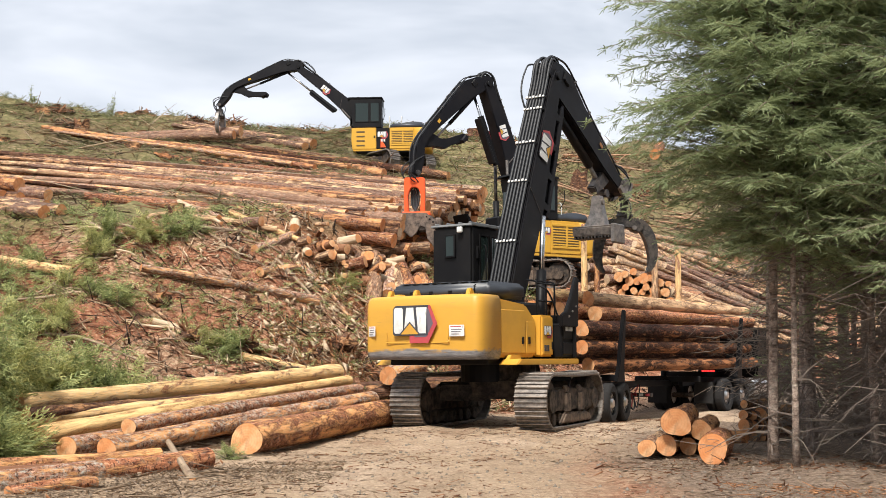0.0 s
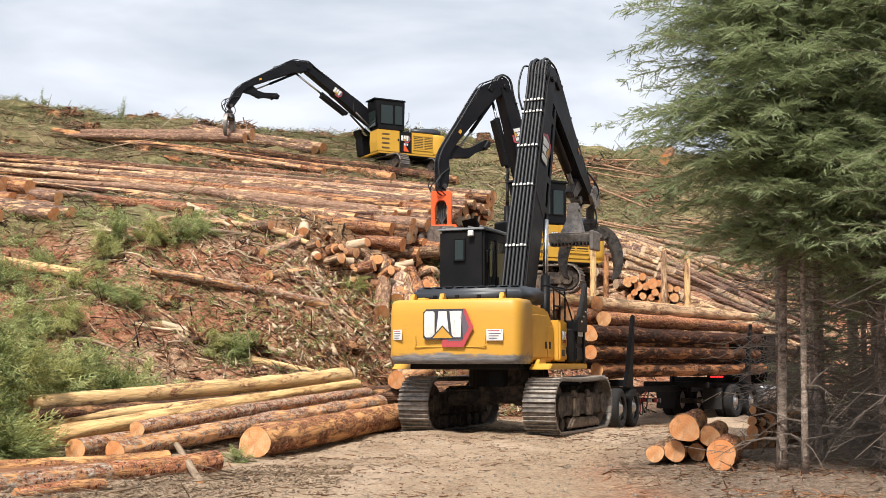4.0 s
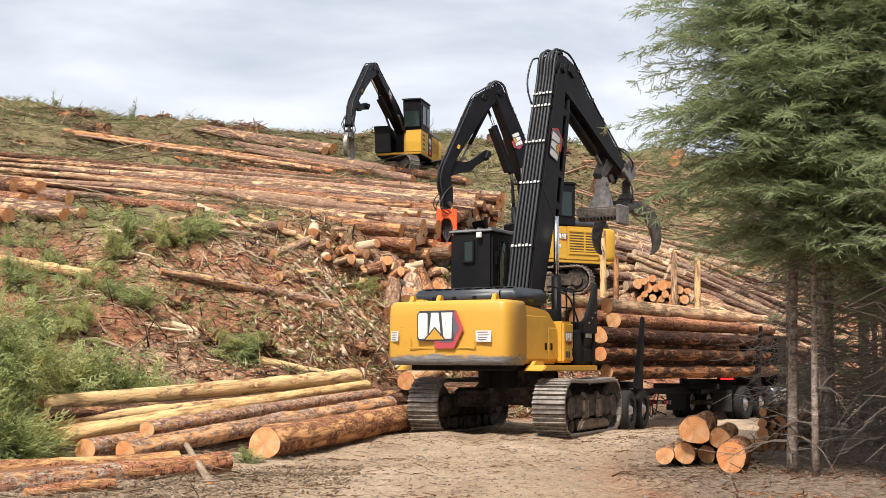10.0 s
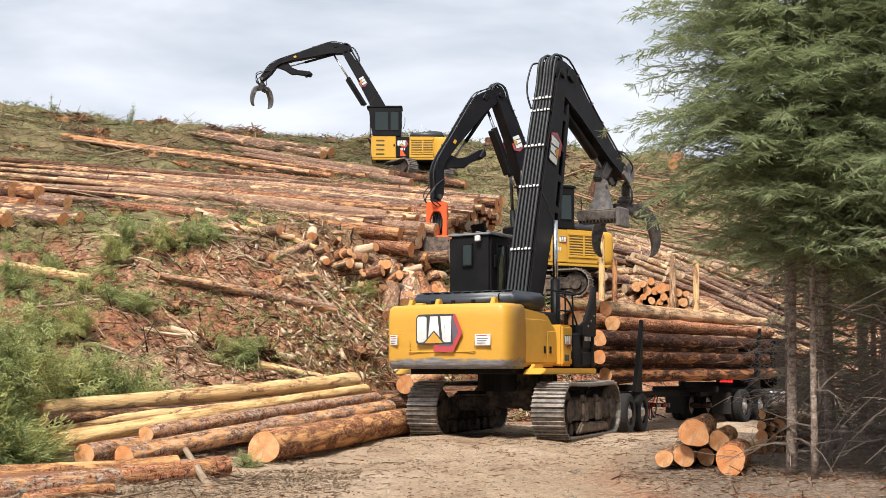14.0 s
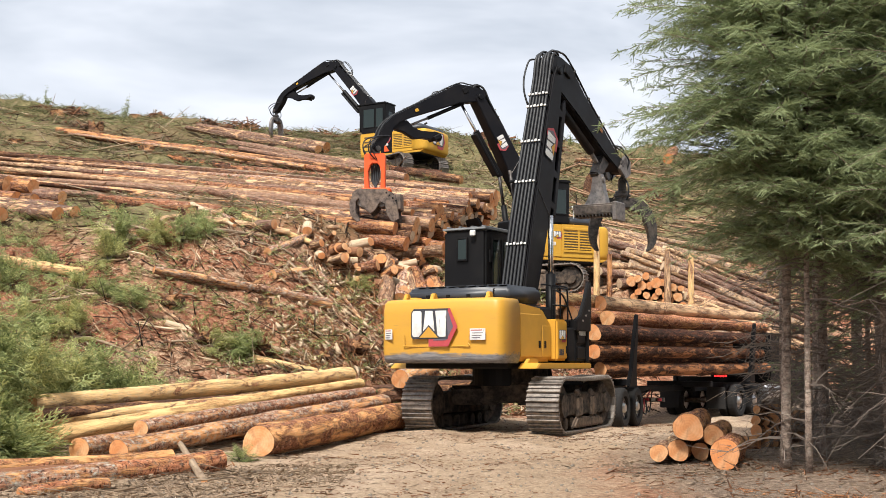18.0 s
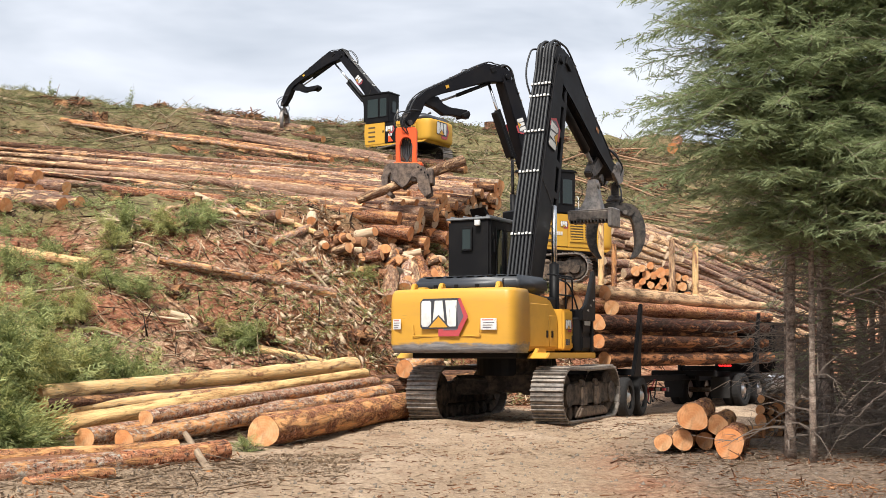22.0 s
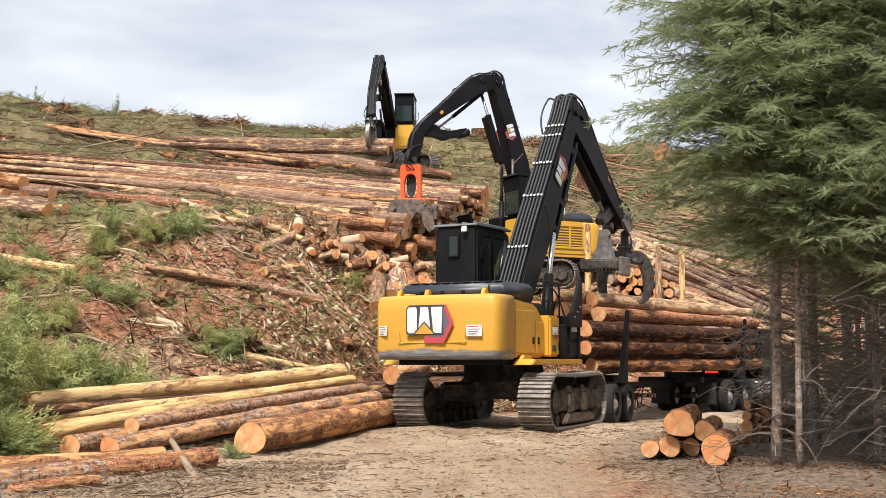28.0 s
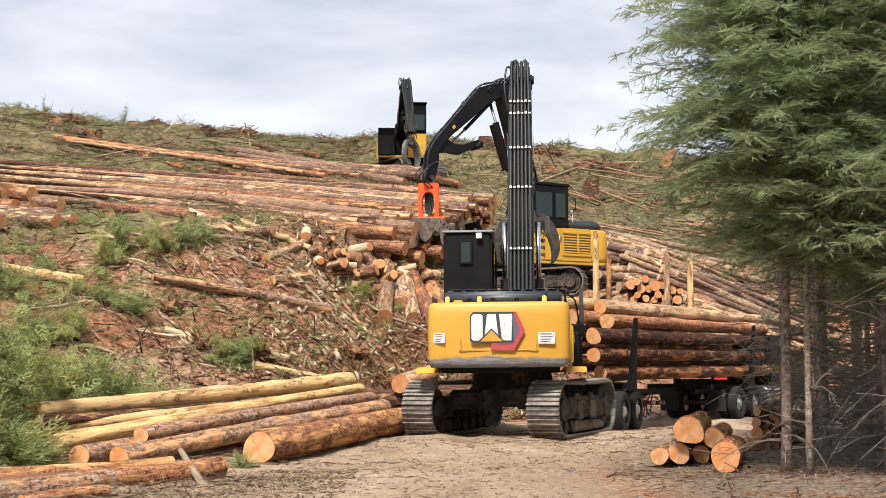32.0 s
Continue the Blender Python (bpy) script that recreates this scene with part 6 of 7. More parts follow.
def machine(name, at, yaw, Lb, Ls, label, tool, heel, far, shoes, track_dim, gooseneck, cab_y=0.0, cab_top=4.6, panel=True):
    root = tagged(new(name), label, "log loader" if tool == "grapple" else "harvester", "logging machines")
    root.location = at
    L, H, W, gauge = track_dim
    for s in (-1, 1):
        track(root, s, yaw, L, H, W, gauge, shoes, 0.0 if far else 0.27)
    m = pose(0.0 if far else 0.27, 0, 0, 0, 0, -yaw)
    cb = box(-0.62, 0.62, -0.75, 0.75, 0.62, 1.1, 0.08)
    tube((0, 0, 1.05), (0, 0, 1.40), 0.75, seg=26, bm=cb)
    for sx in (-1, 1):
        for sy in (-1, 1):
            arm = slab([(0.0, 0.60), (0.34, 0.56), (0.34, 0.92), (0.0, 1.02)], -0.55, 0.55, 0.04)
            merge(cb, arm, Matrix.Translation((sx * 0.85, sy * 0.55, 0)) @ pose(0, 0, 0, 0, 0, sx * sy * 30 + (180 if sy < 0 else 0)))
    # the dark colour stands in for deep shade under the machine
    part("carbody", cb, MUDDY_SHADE, root, "carbody between the tracks, darkened for shade", m)
    rig = {"root": root, "upper": upper_far(root, cab_y, cab_top, panel, 2.18 if panel else 1.35) if far else upper_near(root), "boom": boom_part(root, Lb, True, gooseneck), "stick": stick_part(root, Ls, heel), "Lb": Lb, "Ls": Ls, "tines": [], "near": not far}
    if tool == "grapple":
        rig["tool"], rig["tines"] = grapple_part(root, 0.90 if not far else 0.80, DARK_STEEL if not far else STEEL)
    else:
        rig["tool"] = head_part(root)
    if heel == "plate":
        rig["heel"] = heel_part(root)
    for s in (-1, 1):
        rig["barrel%d" % s] = part("boom_cylinder", bent([(0, 0, 0), (0, 0, 1.9)], 0.12, 14), BLACK, root, "black boom cylinder barrel", shade=True)
        rig["rod%d" % s] = part("boom_cylinder_rod", bent([(0, 0, -1.75), (0, 0, 0)], 0.065, 12), DARK_STEEL if far else CHROME, root, "dark steel boom cylinder rod" if far else "bright chrome boom cylinder rod", shade=True)
    guard = tube((0, 0, 0.0), (0, 0, 2.05), 0.13, seg=16)
    box(-0.20, 0.20, -0.22, -0.10, 0.10, 2.0, 0.03, guard)
    rig["stick_barrel"] = part("stick_cylinder", guard, BLACK, root, "black guarded stick cylinder barrel")
    rig["stick_rod"] = part("stick_cylinder_rod", bent([(0, 0, -2.1), (0, 0, 0)], 0.06, 12), CHROME, root, "bright chrome stick cylinder rod", shade=True)
    return rig


# ---------------------------------------------------------------- the log lorry
def wheel(parent, x, y, r, w, side, turn):
    b = bmesh.new()
    prof = [(0.60, -0.5), (0.86, -0.52), (0.96, -0.42), (1.0, -0.3), (1.0, 0.3), (0.96, 0.42), (0.86, 0.52), (0.60, 0.5)]
    seg = 30
    rings = []
    for i in range(seg):
        a = 2 * math.pi * i / seg
        rings.append([b.verts.new((q * w, r * k * math.cos(a), r * k * math.sin(a))) for k, q in prof])
    for i in range(seg):
        A, B = rings[i], rings[(i + 1) % seg]
        for j in range(len(prof)):
            b.faces.new((A[j], B[j], B[(j + 1) % len(prof)], A[(j + 1) % len(prof)]))
    bmesh.ops.recalc_face_normals(b, faces=b.faces[:])
    t = part("tyre", b, TYRE, parent, "dusty black lorry tyre", turn @ Matrix.Translation((x, y, r)))
    rb = tube((side * -0.2 * w, 0, 0), (side * 0.22 * w, 0, 0), r * 0.60, r * 0.60, 26, bevel=0.02)
    tube((side * 0.2 * w, 0, 0), (side * 0.52 * w, 0, 0), r * 0.30, r * 0.18, 18, bm=rb)
    part("rim", rb, RIM, t, "polished metal rim")
    for k in range(8):
        a = k * math.pi / 4
        part("wheel_nut", tube((side * 0.22 * w, r * 0.42 * math.cos(a), r * 0.42 * math.sin(a)), (side * 0.32 * w, r * 0.42 * math.cos(a), r * 0.42 * math.sin(a)), 0.022, seg=6), STEEL, t)


LORRY = (3.75, 33.2, -0.2)
LORRY_YAW = 35.5


def lorry():
    bogie = pose(0, 0.68, 0) @ pose(0, 0, 0, 0, 0, 11.5) @ pose(0, -0.68, 0)
    root = tagged(new("logging_lorry"), "dark logging lorry and pole trailer loaded with logs", "lorry")
    root.matrix_basis = pose(*LORRY, 0, 0, -LORRY_YAW)
    for nm, ya, yb in (("trailer_frame", -0.6, 2.3), ("lorry_frame", 6.6, 14.0)):
        b = bmesh.new()
        for x in (-0.45, 0.45):
            box(x - 0.07, x + 0.07, ya, yb, 0.86, 1.12, 0.015, b)
        for y in np.arange(ya + 0.2, yb, 1.1):
            box(-0.42, 0.42, y - 0.05, y + 0.05, 0.92, 1.06, 0.01, b)
        part(nm, b, BLACK, root, at=bogie if ya < 0 else None)
    part("reach_pole", box(-0.10, 0.10, 2.2, 7.4, 0.88, 1.06, 0.02), BLACK, root)
    for y in (0.0, 1.35, 8.6, 9.95):
        part("axle", tube((-0.9, y, 0.53), (0.9, y, 0.53), 0.08, seg=10), MUDDY, root, at=bogie if y < 2 else None)
        for s in (-1, 1):
            for x in (1.07, 0.76):
                wheel(root, s * x, y, 0.54, 0.28, s, bogie if y < 2 else Matrix())
    for y in (0.68, 9.3):
        part("bunk", box(-1.28, 1.28, y - 0.12, y + 0.12, 1.12, 1.30, 0.02), BLACK, root, "dark steel log bunk")
        for s in (-1, 1):
            blade = slab([(y - 0.24, 1.1), (y + 0.24, 1.1), (y + 0.14, 1.55), (y + 0.10, 2.3), (y + 0.03, 3.05), (y - 0.03, 3.05), (y - 0.10, 2.3), (y - 0.14, 1.55)], -0.06, 0.06, 0.02)
            part("stake", blade, BLACK, root, "tapered dark steel bunk stake", pose(s * 1.29, 0, 1.1, 0, s * 5, 0) @ pose(0, 0, -1.1))
    for x in (-0.8, 0.8):
        part("mud_flap", box(x - 0.32, x + 0.32, 7.55, 7.58, 0.3, 0.98, 0.006), TYRE, root, "black rubber mud flap")
    part("tail_bar", box(-1.1, 1.1, 6.55, 6.68, 1.0, 1.18, 0.02), BLACK, root)
    for k in range(5):
        part("marker_light", box(0.62 + k * 0.09, 0.68 + k * 0.09, 7.9, 7.94, 1.30, 1.35, 0.008), TAIL, root, "lit red marker light")
    part("bumper", box(-1.0, 1.0, 3.3, 3.38, 0.62, 0.74, 0.01), DARK_STEEL, root)
    for k in range(10):
        part("reflector", box(-0.98 + k * 0.2, -0.86 + k * 0.2, 3.27, 3.30, 0.64, 0.72, 0.006), RED if k % 2 else WHITE, root, "red and white reflector strip")
    for k in range(4):
        x = 0.15 + 0.14 * k
        pts = [(x, 2.1, 1.0)] + [(x + 0.10 * math.sin(i * 1.1 + k), 2.1 + 0.16 * i, 0.62 - 0.05 * k + 0.20 * math.cos(i * 1.5 + k)) for i in range(1, 9)] + [(0.3 + 0.05 * k, 3.7, 0.95)]
        part("air_hose", bent(rounded(pts), 0.022, 6), RED if k == 2 else HOSE, root, "hanging coiled air hose", shade=True)
    part("lorry_cab", slab([(11.6, 0.7), (15.6, 0.7), (15.6, 1.7), (13.9, 1.9), (13.5, 2.75), (11.6, 2.8)], -1.1, 1.1, 0.08), BLACK, root, "dark lorry cab half hidden by trees")
    part("fuel_tank", tube((1.0, 10.9, 0.75), (1.0, 12.2, 0.75), 0.3, seg=18, bevel=0.03), RIM, root)
    # the load
    m = root.matrix_basis
    rng = random.Random(17)
    rows = [(0.95, 1.56, 0.23, -0.45), (0.98, 2.03, 0.23, -0.9), (0.95, 2.53, 0.25, -0.85), (0.62, 2.96, 0.22, 0.6), (-0.05, 1.58, 0.25, -0.9), (-0.55, 1.57, 0.25, -1.2), (-1.0, 1.58, 0.24, -0.9),
            (-0.1, 2.06, 0.26, -1.2), (-0.62, 2.06, 0.25, -0.8), (-1.02, 2.08, 0.22, -1.1), (-0.1, 2.55, 0.25, -0.9), (-0.6, 2.56, 0.26, -0.6), (-1.0, 2.52, 0.22, -1.0),
            (0.05, 3.02, 0.25, -0.4), (-0.5, 3.05, 0.26, -0.9), (-0.25, 3.42, 0.24, -0.6), (0.2, 3.38, 0.2, 1.0)]
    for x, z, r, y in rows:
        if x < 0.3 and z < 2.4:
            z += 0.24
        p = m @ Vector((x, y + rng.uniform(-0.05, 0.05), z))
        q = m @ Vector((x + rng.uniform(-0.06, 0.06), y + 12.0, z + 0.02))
        # lower logs take the bark with shade in its colour, top ones stay pale
        log(p, q, r * (0.86 if z < 2.8 else 1.0), r * 0.72, BARK_LOAD if z < 2.8 else rng.choice((BARK_RED, BARK_TAN, BARK_PEELED)), "dark red-barked log on the lorry, deepened for shade" if z < 2.8 else "pale half-peeled log on top of the lorry load", "logs on the lorry", pieces=22, seg=18, bend=0.03)


# ---------------------------------------------------------------- trees and greenery
def twiglet(pairs, width, length, droop):
    """A flat spray of needle blades on a rib, one unit long, along +x."""
    V, Fc = [], []
    for i in range(pairs):
        f = (i + 0.6) / pairs
        ln = length * (1 - 0.55 * f)
        for s in (-1, 1):
            a = radians(58 - 22 * f)
            x0, z0 = f, -droop * f * f
            tip = (x0 + ln * math.cos(a), s * ln * math.sin(a), z0 - 0.18 * ln)
            n = len(V)
            V += [(x0 - width, 0, z0), (x0 + width, 0, z0), tip]
            Fc.append((n, n + 1, n + 2))
    n = len(V)
    V += [(0, -0.012, 0), (0, 0.012, 0), (1.05, 0, -droop)]
    Fc.append((n, n + 1, n + 2))
    return np.array(V), np.array(Fc)


def scatter(base, origins, dirs, ups, sizes):
    """Copies of a small mesh, one at each origin, joined in one array."""
    V0, F0 = base
    x = dirs / np.linalg.norm(dirs, axis=1, keepdims=True)
    y = np.cross(ups, x)
    y /= np.linalg.norm(y, axis=1, keepdims=True) + 1e-9
    z = np.cross(x, y)
    M = np.stack([x, y, z], 2) * np.asarray(sizes)[:, None, None]
    V = np.einsum('nij,kj->nki', M, V0) + origins[:, None, :]
    Fc = F0[None] + (np.arange(len(origins)) * len(V0))[:, None, None]
    return V.reshape(-1, 3), Fc.reshape(-1, 3)


def frond(pairs, droop):
    """A flat cedar frond: a rib with side sprays, each of several pointed leaflets."""
    V, Fc = [], []

    def blade(a, b, w):
        a, b = np.array(a), np.array(b)
        d = b - a
        n = np.array([-d[1], d[0], 0.0])
        n *= w / (np.linalg.norm(n) + 1e-9)
        i = len(V)
        V.extend([tuple(a + n), tuple(a - n), tuple(b)])
        Fc.append((i, i + 1, i + 2))
    for i in range(pairs):
        f = (i + 0.5) / pairs
        ln = 0.40 * (1 - 0.7 * f) * (0.6 + 0.8 * min(1, 3 * f))
        for s in (-1, 1):
            a = radians(52 - 18 * f)
            root = np.array([f, 0, -droop * f * f])
            d = np.array([math.cos(a), s * math.sin(a), -0.25])
            blade(root, root + d * ln, 0.028)
            for g, sgn in ((0.35, 1), (0.6, -1)):
                c = root + d * ln * g
                e = np.array([math.cos(a + sgn * 0.7), s * math.sin(a + sgn * 0.7), -0.3])
                blade(c, c + e * ln * 0.45, 0.026)
    blade((0, 0, 0), (1.05, 0, -droop), 0.02)
    return np.array(V), np.array(Fc)


TW_FIR = twiglet(7, 0.070, 0.21, 0.10)
TW_CEDAR = frond(5, 0.28)
TW_SLASH = twiglet(5, 0.05, 0.34, 0.05)


def conifer(name, x, y, height, radius, low, seed, n_branch, twigs, label, lean=(0, 0), trunk_r=0.14, dead=26, leaf=FIR, size=0.30):
    """A fir: tapered trunk, dead lower limbs and drooping branches hung with needle sprays."""
    rng = np.random.default_rng(seed)
    z0 = ground_z(x, y) - 0.1
    root = tagged(new(name), label, "tree", "firs beside the road")
    root.location = (x, y, z0)

    def axis(h):
        f = h / height
        return np.array([lean[0] * f + 0.05 * math.sin(3 * f + seed), lean[1] * f, h])
    pts = [tuple(axis(h)) for h in np.linspace(0, height, 16)]
    rad = [trunk_r * (1.35 if i == 0 else 1.0) * (1 - 0.93 * i / 15) + 0.008 for i in range(16)]
    part("trunk", bent(pts, rad, 14), TRUNK, root, "slender fir trunk with grey-brown bark", shade=True)
    O, D, U, S = [], [], [], []
    limbs = bmesh.new()
    for b in range(n_branch):
        f = (b + rng.random() * 0.8) / n_branch
        h = low + (height - low) * f ** 1.25
        g = (h - low) / (height - low)
        L = radius * min(0.52 + 3.0 * g, 1.0 - 0.72 * max(g - 0.16, 0) ** 1.2) * rng.uniform(0.62, 1.08) + 0.15
        az = rng.random() * 6.283 if b % 3 else -1.7 + rng.normal() * 0.8
        out = np.array([math.cos(az), math.sin(az), 0])
        rise = rng.uniform(-0.05, 0.62)
        fall, sweep = rng.uniform(0.15, 0.45), rng.normal(0, 0.16)
        P = np.array([axis(h) + out * L * t + np.array([-out[1] * sweep * L * t * t, out[0] * sweep * L * t * t, L * (rise * t - fall * t * t)]) for t in np.linspace(0, 1, 9)])
        bent([tuple(p) for p in P], [0.009 * (1 - 0.8 * i / 8) * (0.6 + L / 3) for i in range(9)], 4, limbs)
        gap = 0.115 * (165.0 / twigs) ** 0.5
        high = 2.2 if h > 8.2 else 1.0
        m = max(4, int(L / gap / high))
        for q in range(m):
            t = 0.12 + 0.88 * (q + rng.random()) / m
            t = min(t, 1.0)
            i = min(int(t * 8), 7)
            base = P[i] + (P[i + 1] - P[i]) * (t * 8 - i)
            tang = (P[i + 1] - P[i]) / np.linalg.norm(P[i + 1] - P[i])
            side = np.cross(tang, [0, 0, 1.0])
            side /= np.linalg.norm(side) + 1e-9
            for sg in (-1, 1):
                bl = (0.10 + 0.27 * L * (1 - t) ** 0.8 * min(1, t * 3.5)) * rng.uniform(0.45, 1.25)
                dd = tang * rng.uniform(0.5, 0.9) + side * sg * rng.uniform(0.5, 0.95) + np.array([0, 0, rng.uniform(-0.45, 0.45)])
                dd /= np.linalg.norm(dd)
                lat = np.cross(dd, [0, 0, 1.0])
                k = max(3, int(bl / (0.042 * high * (165.0 / twigs) ** 0.5)))
                s = (np.arange(k) + rng.random(k)) / k
                o = base + dd * (bl * s)[:, None]
                o[:, 2] -= 0.20 * bl * s * s
                tw = dd + lat * (np.where(np.arange(k) % 2 == 0, -1, 1) * rng.uniform(0.25, 1.0, k))[:, None]
                tw[:, 2] += rng.normal(-0.10, 0.30, k)
                O.append(o)
                D.append(tw)
                U.append(np.tile([0, 0, 1.0], (k, 1)) + rng.normal(0, 0.65, (k, 3)))
                S.append(size * high ** 0.6 * rng.uniform(0.55, 1.15, k) * (1.1 - 0.35 * s))
    tagged(part("branchwork", limbs, TRUNK, root, "thin grey-brown limbs", shade=True), kind="stuff")
    V, Fc = scatter(TW_FIR, np.concatenate(O), np.concatenate(D), np.concatenate(U), np.concatenate(S))
    part("crown", mesh_fast("crown", V, Fc), leaf, root, "drooping dark green needle sprays")
    if dead:
        db = bmesh.new()
        fork = 6
        for k in range(dead):
            h = rng.uniform(0.35, low + 0.8)
            az = rng.random() * 6.283
            L = rng.uniform(0.5, 1.7)
            p0 = axis(h)
            out = np.array([math.cos(az), math.sin(az), 0])
            q = [tuple(p0 + out * L * t + np.array([0, 0, L * (0.12 * t - rng.uniform(0.2, 0.5) * t * t)]) + rng.normal(0, 0.02, 3) * (t > 0)) for t in (0, 0.25, 0.5, 0.75, 1)]
            bent(q, [0.016, 0.013, 0.010, 0.007, 0.004], 4, db)
            for j in range(fork):
                t = rng.uniform(0.2, 0.95)
                c = np.array(q[min(int(t * 4), 3)])
                e = c + (out * rng.uniform(0.1, 0.4) + rng.normal(0, 0.22, 3)) * 0.8
                bent([tuple(c), tuple((c + e) / 2 + rng.normal(0, 0.02, 3)), tuple(e)], [0.007, 0.005, 0.003], 3, db)
        tagged(part("dead_wood", db, TWIG, root, "bare dead lower twigs"), kind="stuff")
    return root


def trees():
    conifer("fir_tree", 4.92, 17.5, 12.5, 2.60, 3.15, 3, 480, 200, "slender fir with drooping green branches at the road edge", (0.55, 0.1), 0.066, 14, size=0.15)
    conifer("fir_tree", 5.12, 16.9, 12.0, 1.9, 3.0, 4, 190, 150, "slender fir with a bare lower trunk beside the road", (0.25, 0.1), 0.040, 16, size=0.15)
    conifer("fir_tree", 6.9, 17.6, 13.5, 2.8, 2.5, 5, 190, 110, "dense fir in the roadside stand", (0.2, 0), 0.14, 70, size=0.20)
    conifer("fir_tree", 6.7, 21.5, 14.5, 2.3, 4.2, 6, 80, 40, "dense fir in the roadside stand", (0.1, 0), 0.14, 70, size=0.26)
    conifer("fir_tree", 8.5, 23.5, 15, 2.6, 3.4, 7, 90, 45, "tall fir deep in the stand", (0, 0), 0.15, 80, size=0.30)
    conifer("fir_tree", 6.5, 14.9, 12, 1.9, 2.4, 8, 170, 150, "dense fir in the roadside stand", (0.1, 0), 0.11, 60, size=0.16)
    conifer("fir_tree", 10.2, 20.5, 15, 3.0, 2.4, 9, 90, 40, "tall fir deep in the stand", (0, 0), 0.15, 80, size=0.30)
    conifer("fir_tree", 11.6, 27.5, 16, 3.0, 1.4, 10, 90, 30, "tall fir deep in the stand", (0, 0), 0.2, 40, size=0.34)
    conifer("fir_tree", 13.6, 23.0, 16, 3.2, 1.2, 12, 90, 30, "tall fir deep in the stand", (0, 0), 0.2, 40, size=0.34)
    conifer("fir_tree", 8.9, 28.6, 15, 2.2, 0.9, 14, 90, 40, "tall fir deep in the stand", (0, 0), 0.16, 60, size=0.30)
    conifer("fir_tree", 10.9, 31.8, 15, 2.4, 0.8, 15, 90, 36, "tall fir deep in the stand", (0, 0), 0.16, 40, size=0.32)
    conifer("fir_tree", 9.3, 24.4, 15, 2.2, 1.2, 16, 90, 40, "tall fir deep in the stand", (0, 0), 0.16, 70, size=0.30)
    for k, (x, y) in enumerate(((6.1, 19.6), (7.7, 20.4), (6.9, 24.4), (8.9, 18.3), (7.4, 16.9), (10.8, 22.2), (6.4, 17.6), (8.2, 21.8), (9.0, 25.5))):
        conifer("fir_pole", x, y, 9 + k % 3, 1.2, 4.6, 40 + k, 36, 40, "thin dark fir pole with dead twigs in the stand", (0.1, 0), 0.06, 105)


def bush(name, x, y, h, r, seed, n, label, leaf, size=0.3, cat="shrub"):
    """A low young conifer or cedar: stems fanning up, hung with sprays."""
    rng = np.random.default_rng(seed)
    z = ground_z(x, y)
    root = tagged(new(name), label, cat, "young growth on the bank")
    root.location = (x, y, z - 0.03)
    O, D, S = [], [], []
    stems = bmesh.new()
    for k in range(n):
        az, tilt = rng.random() * 6.283, rng.uniform(0.15, 1.3)
        L = h * rng.uniform(0.5, 1.1)
        out = np.array([math.cos(az) * math.sin(tilt) * r / h, math.sin(az) * math.sin(tilt) * r / h, math.cos(tilt)])
        P = np.array([out * L * t + np.array([0, 0, -0.25 * L * t * t * math.sin(tilt)]) for t in np.linspace(0, 1, 6)])
        bent([tuple(p) for p in P], [0.012 * (1 - 0.8 * i / 5) for i in range(6)], 3, stems)
        m = int(9 * L / 0.8) + 4
        t = rng.uniform(0.2, 1, m)
        i = np.clip((t * 5).astype(int), 0, 4)
        base = P[i] + (P[i + 1] - P[i]) * (t * 5 - i)[:, None]
        d = (P[-1] - P[0]) / L * 0.9 + rng.normal(0, 0.42, (m, 3))
        d[:, 2] -= 0.75 * t
        O.append(base)
        D.append(d)
        S.append(size * rng.uniform(0.5, 1.3, m) * (1.1 - 0.4 * t))
    O, D, S = np.concatenate(O), np.concatenate(D), np.concatenate(S)
    U = np.tile([0, 0, 1.0], (len(O), 1)) + rng.normal(0, 0.3, (len(O), 3))
    V, Fc = scatter(TW_CEDAR, O, D, U, S)
    tagged(part("stemwork", stems, TWIG, root), kind="stuff")
    tagged(part("foliage", mesh_fast("foliage", V, Fc), leaf, root, "feathery green sprays"), kind="stuff")
    return root


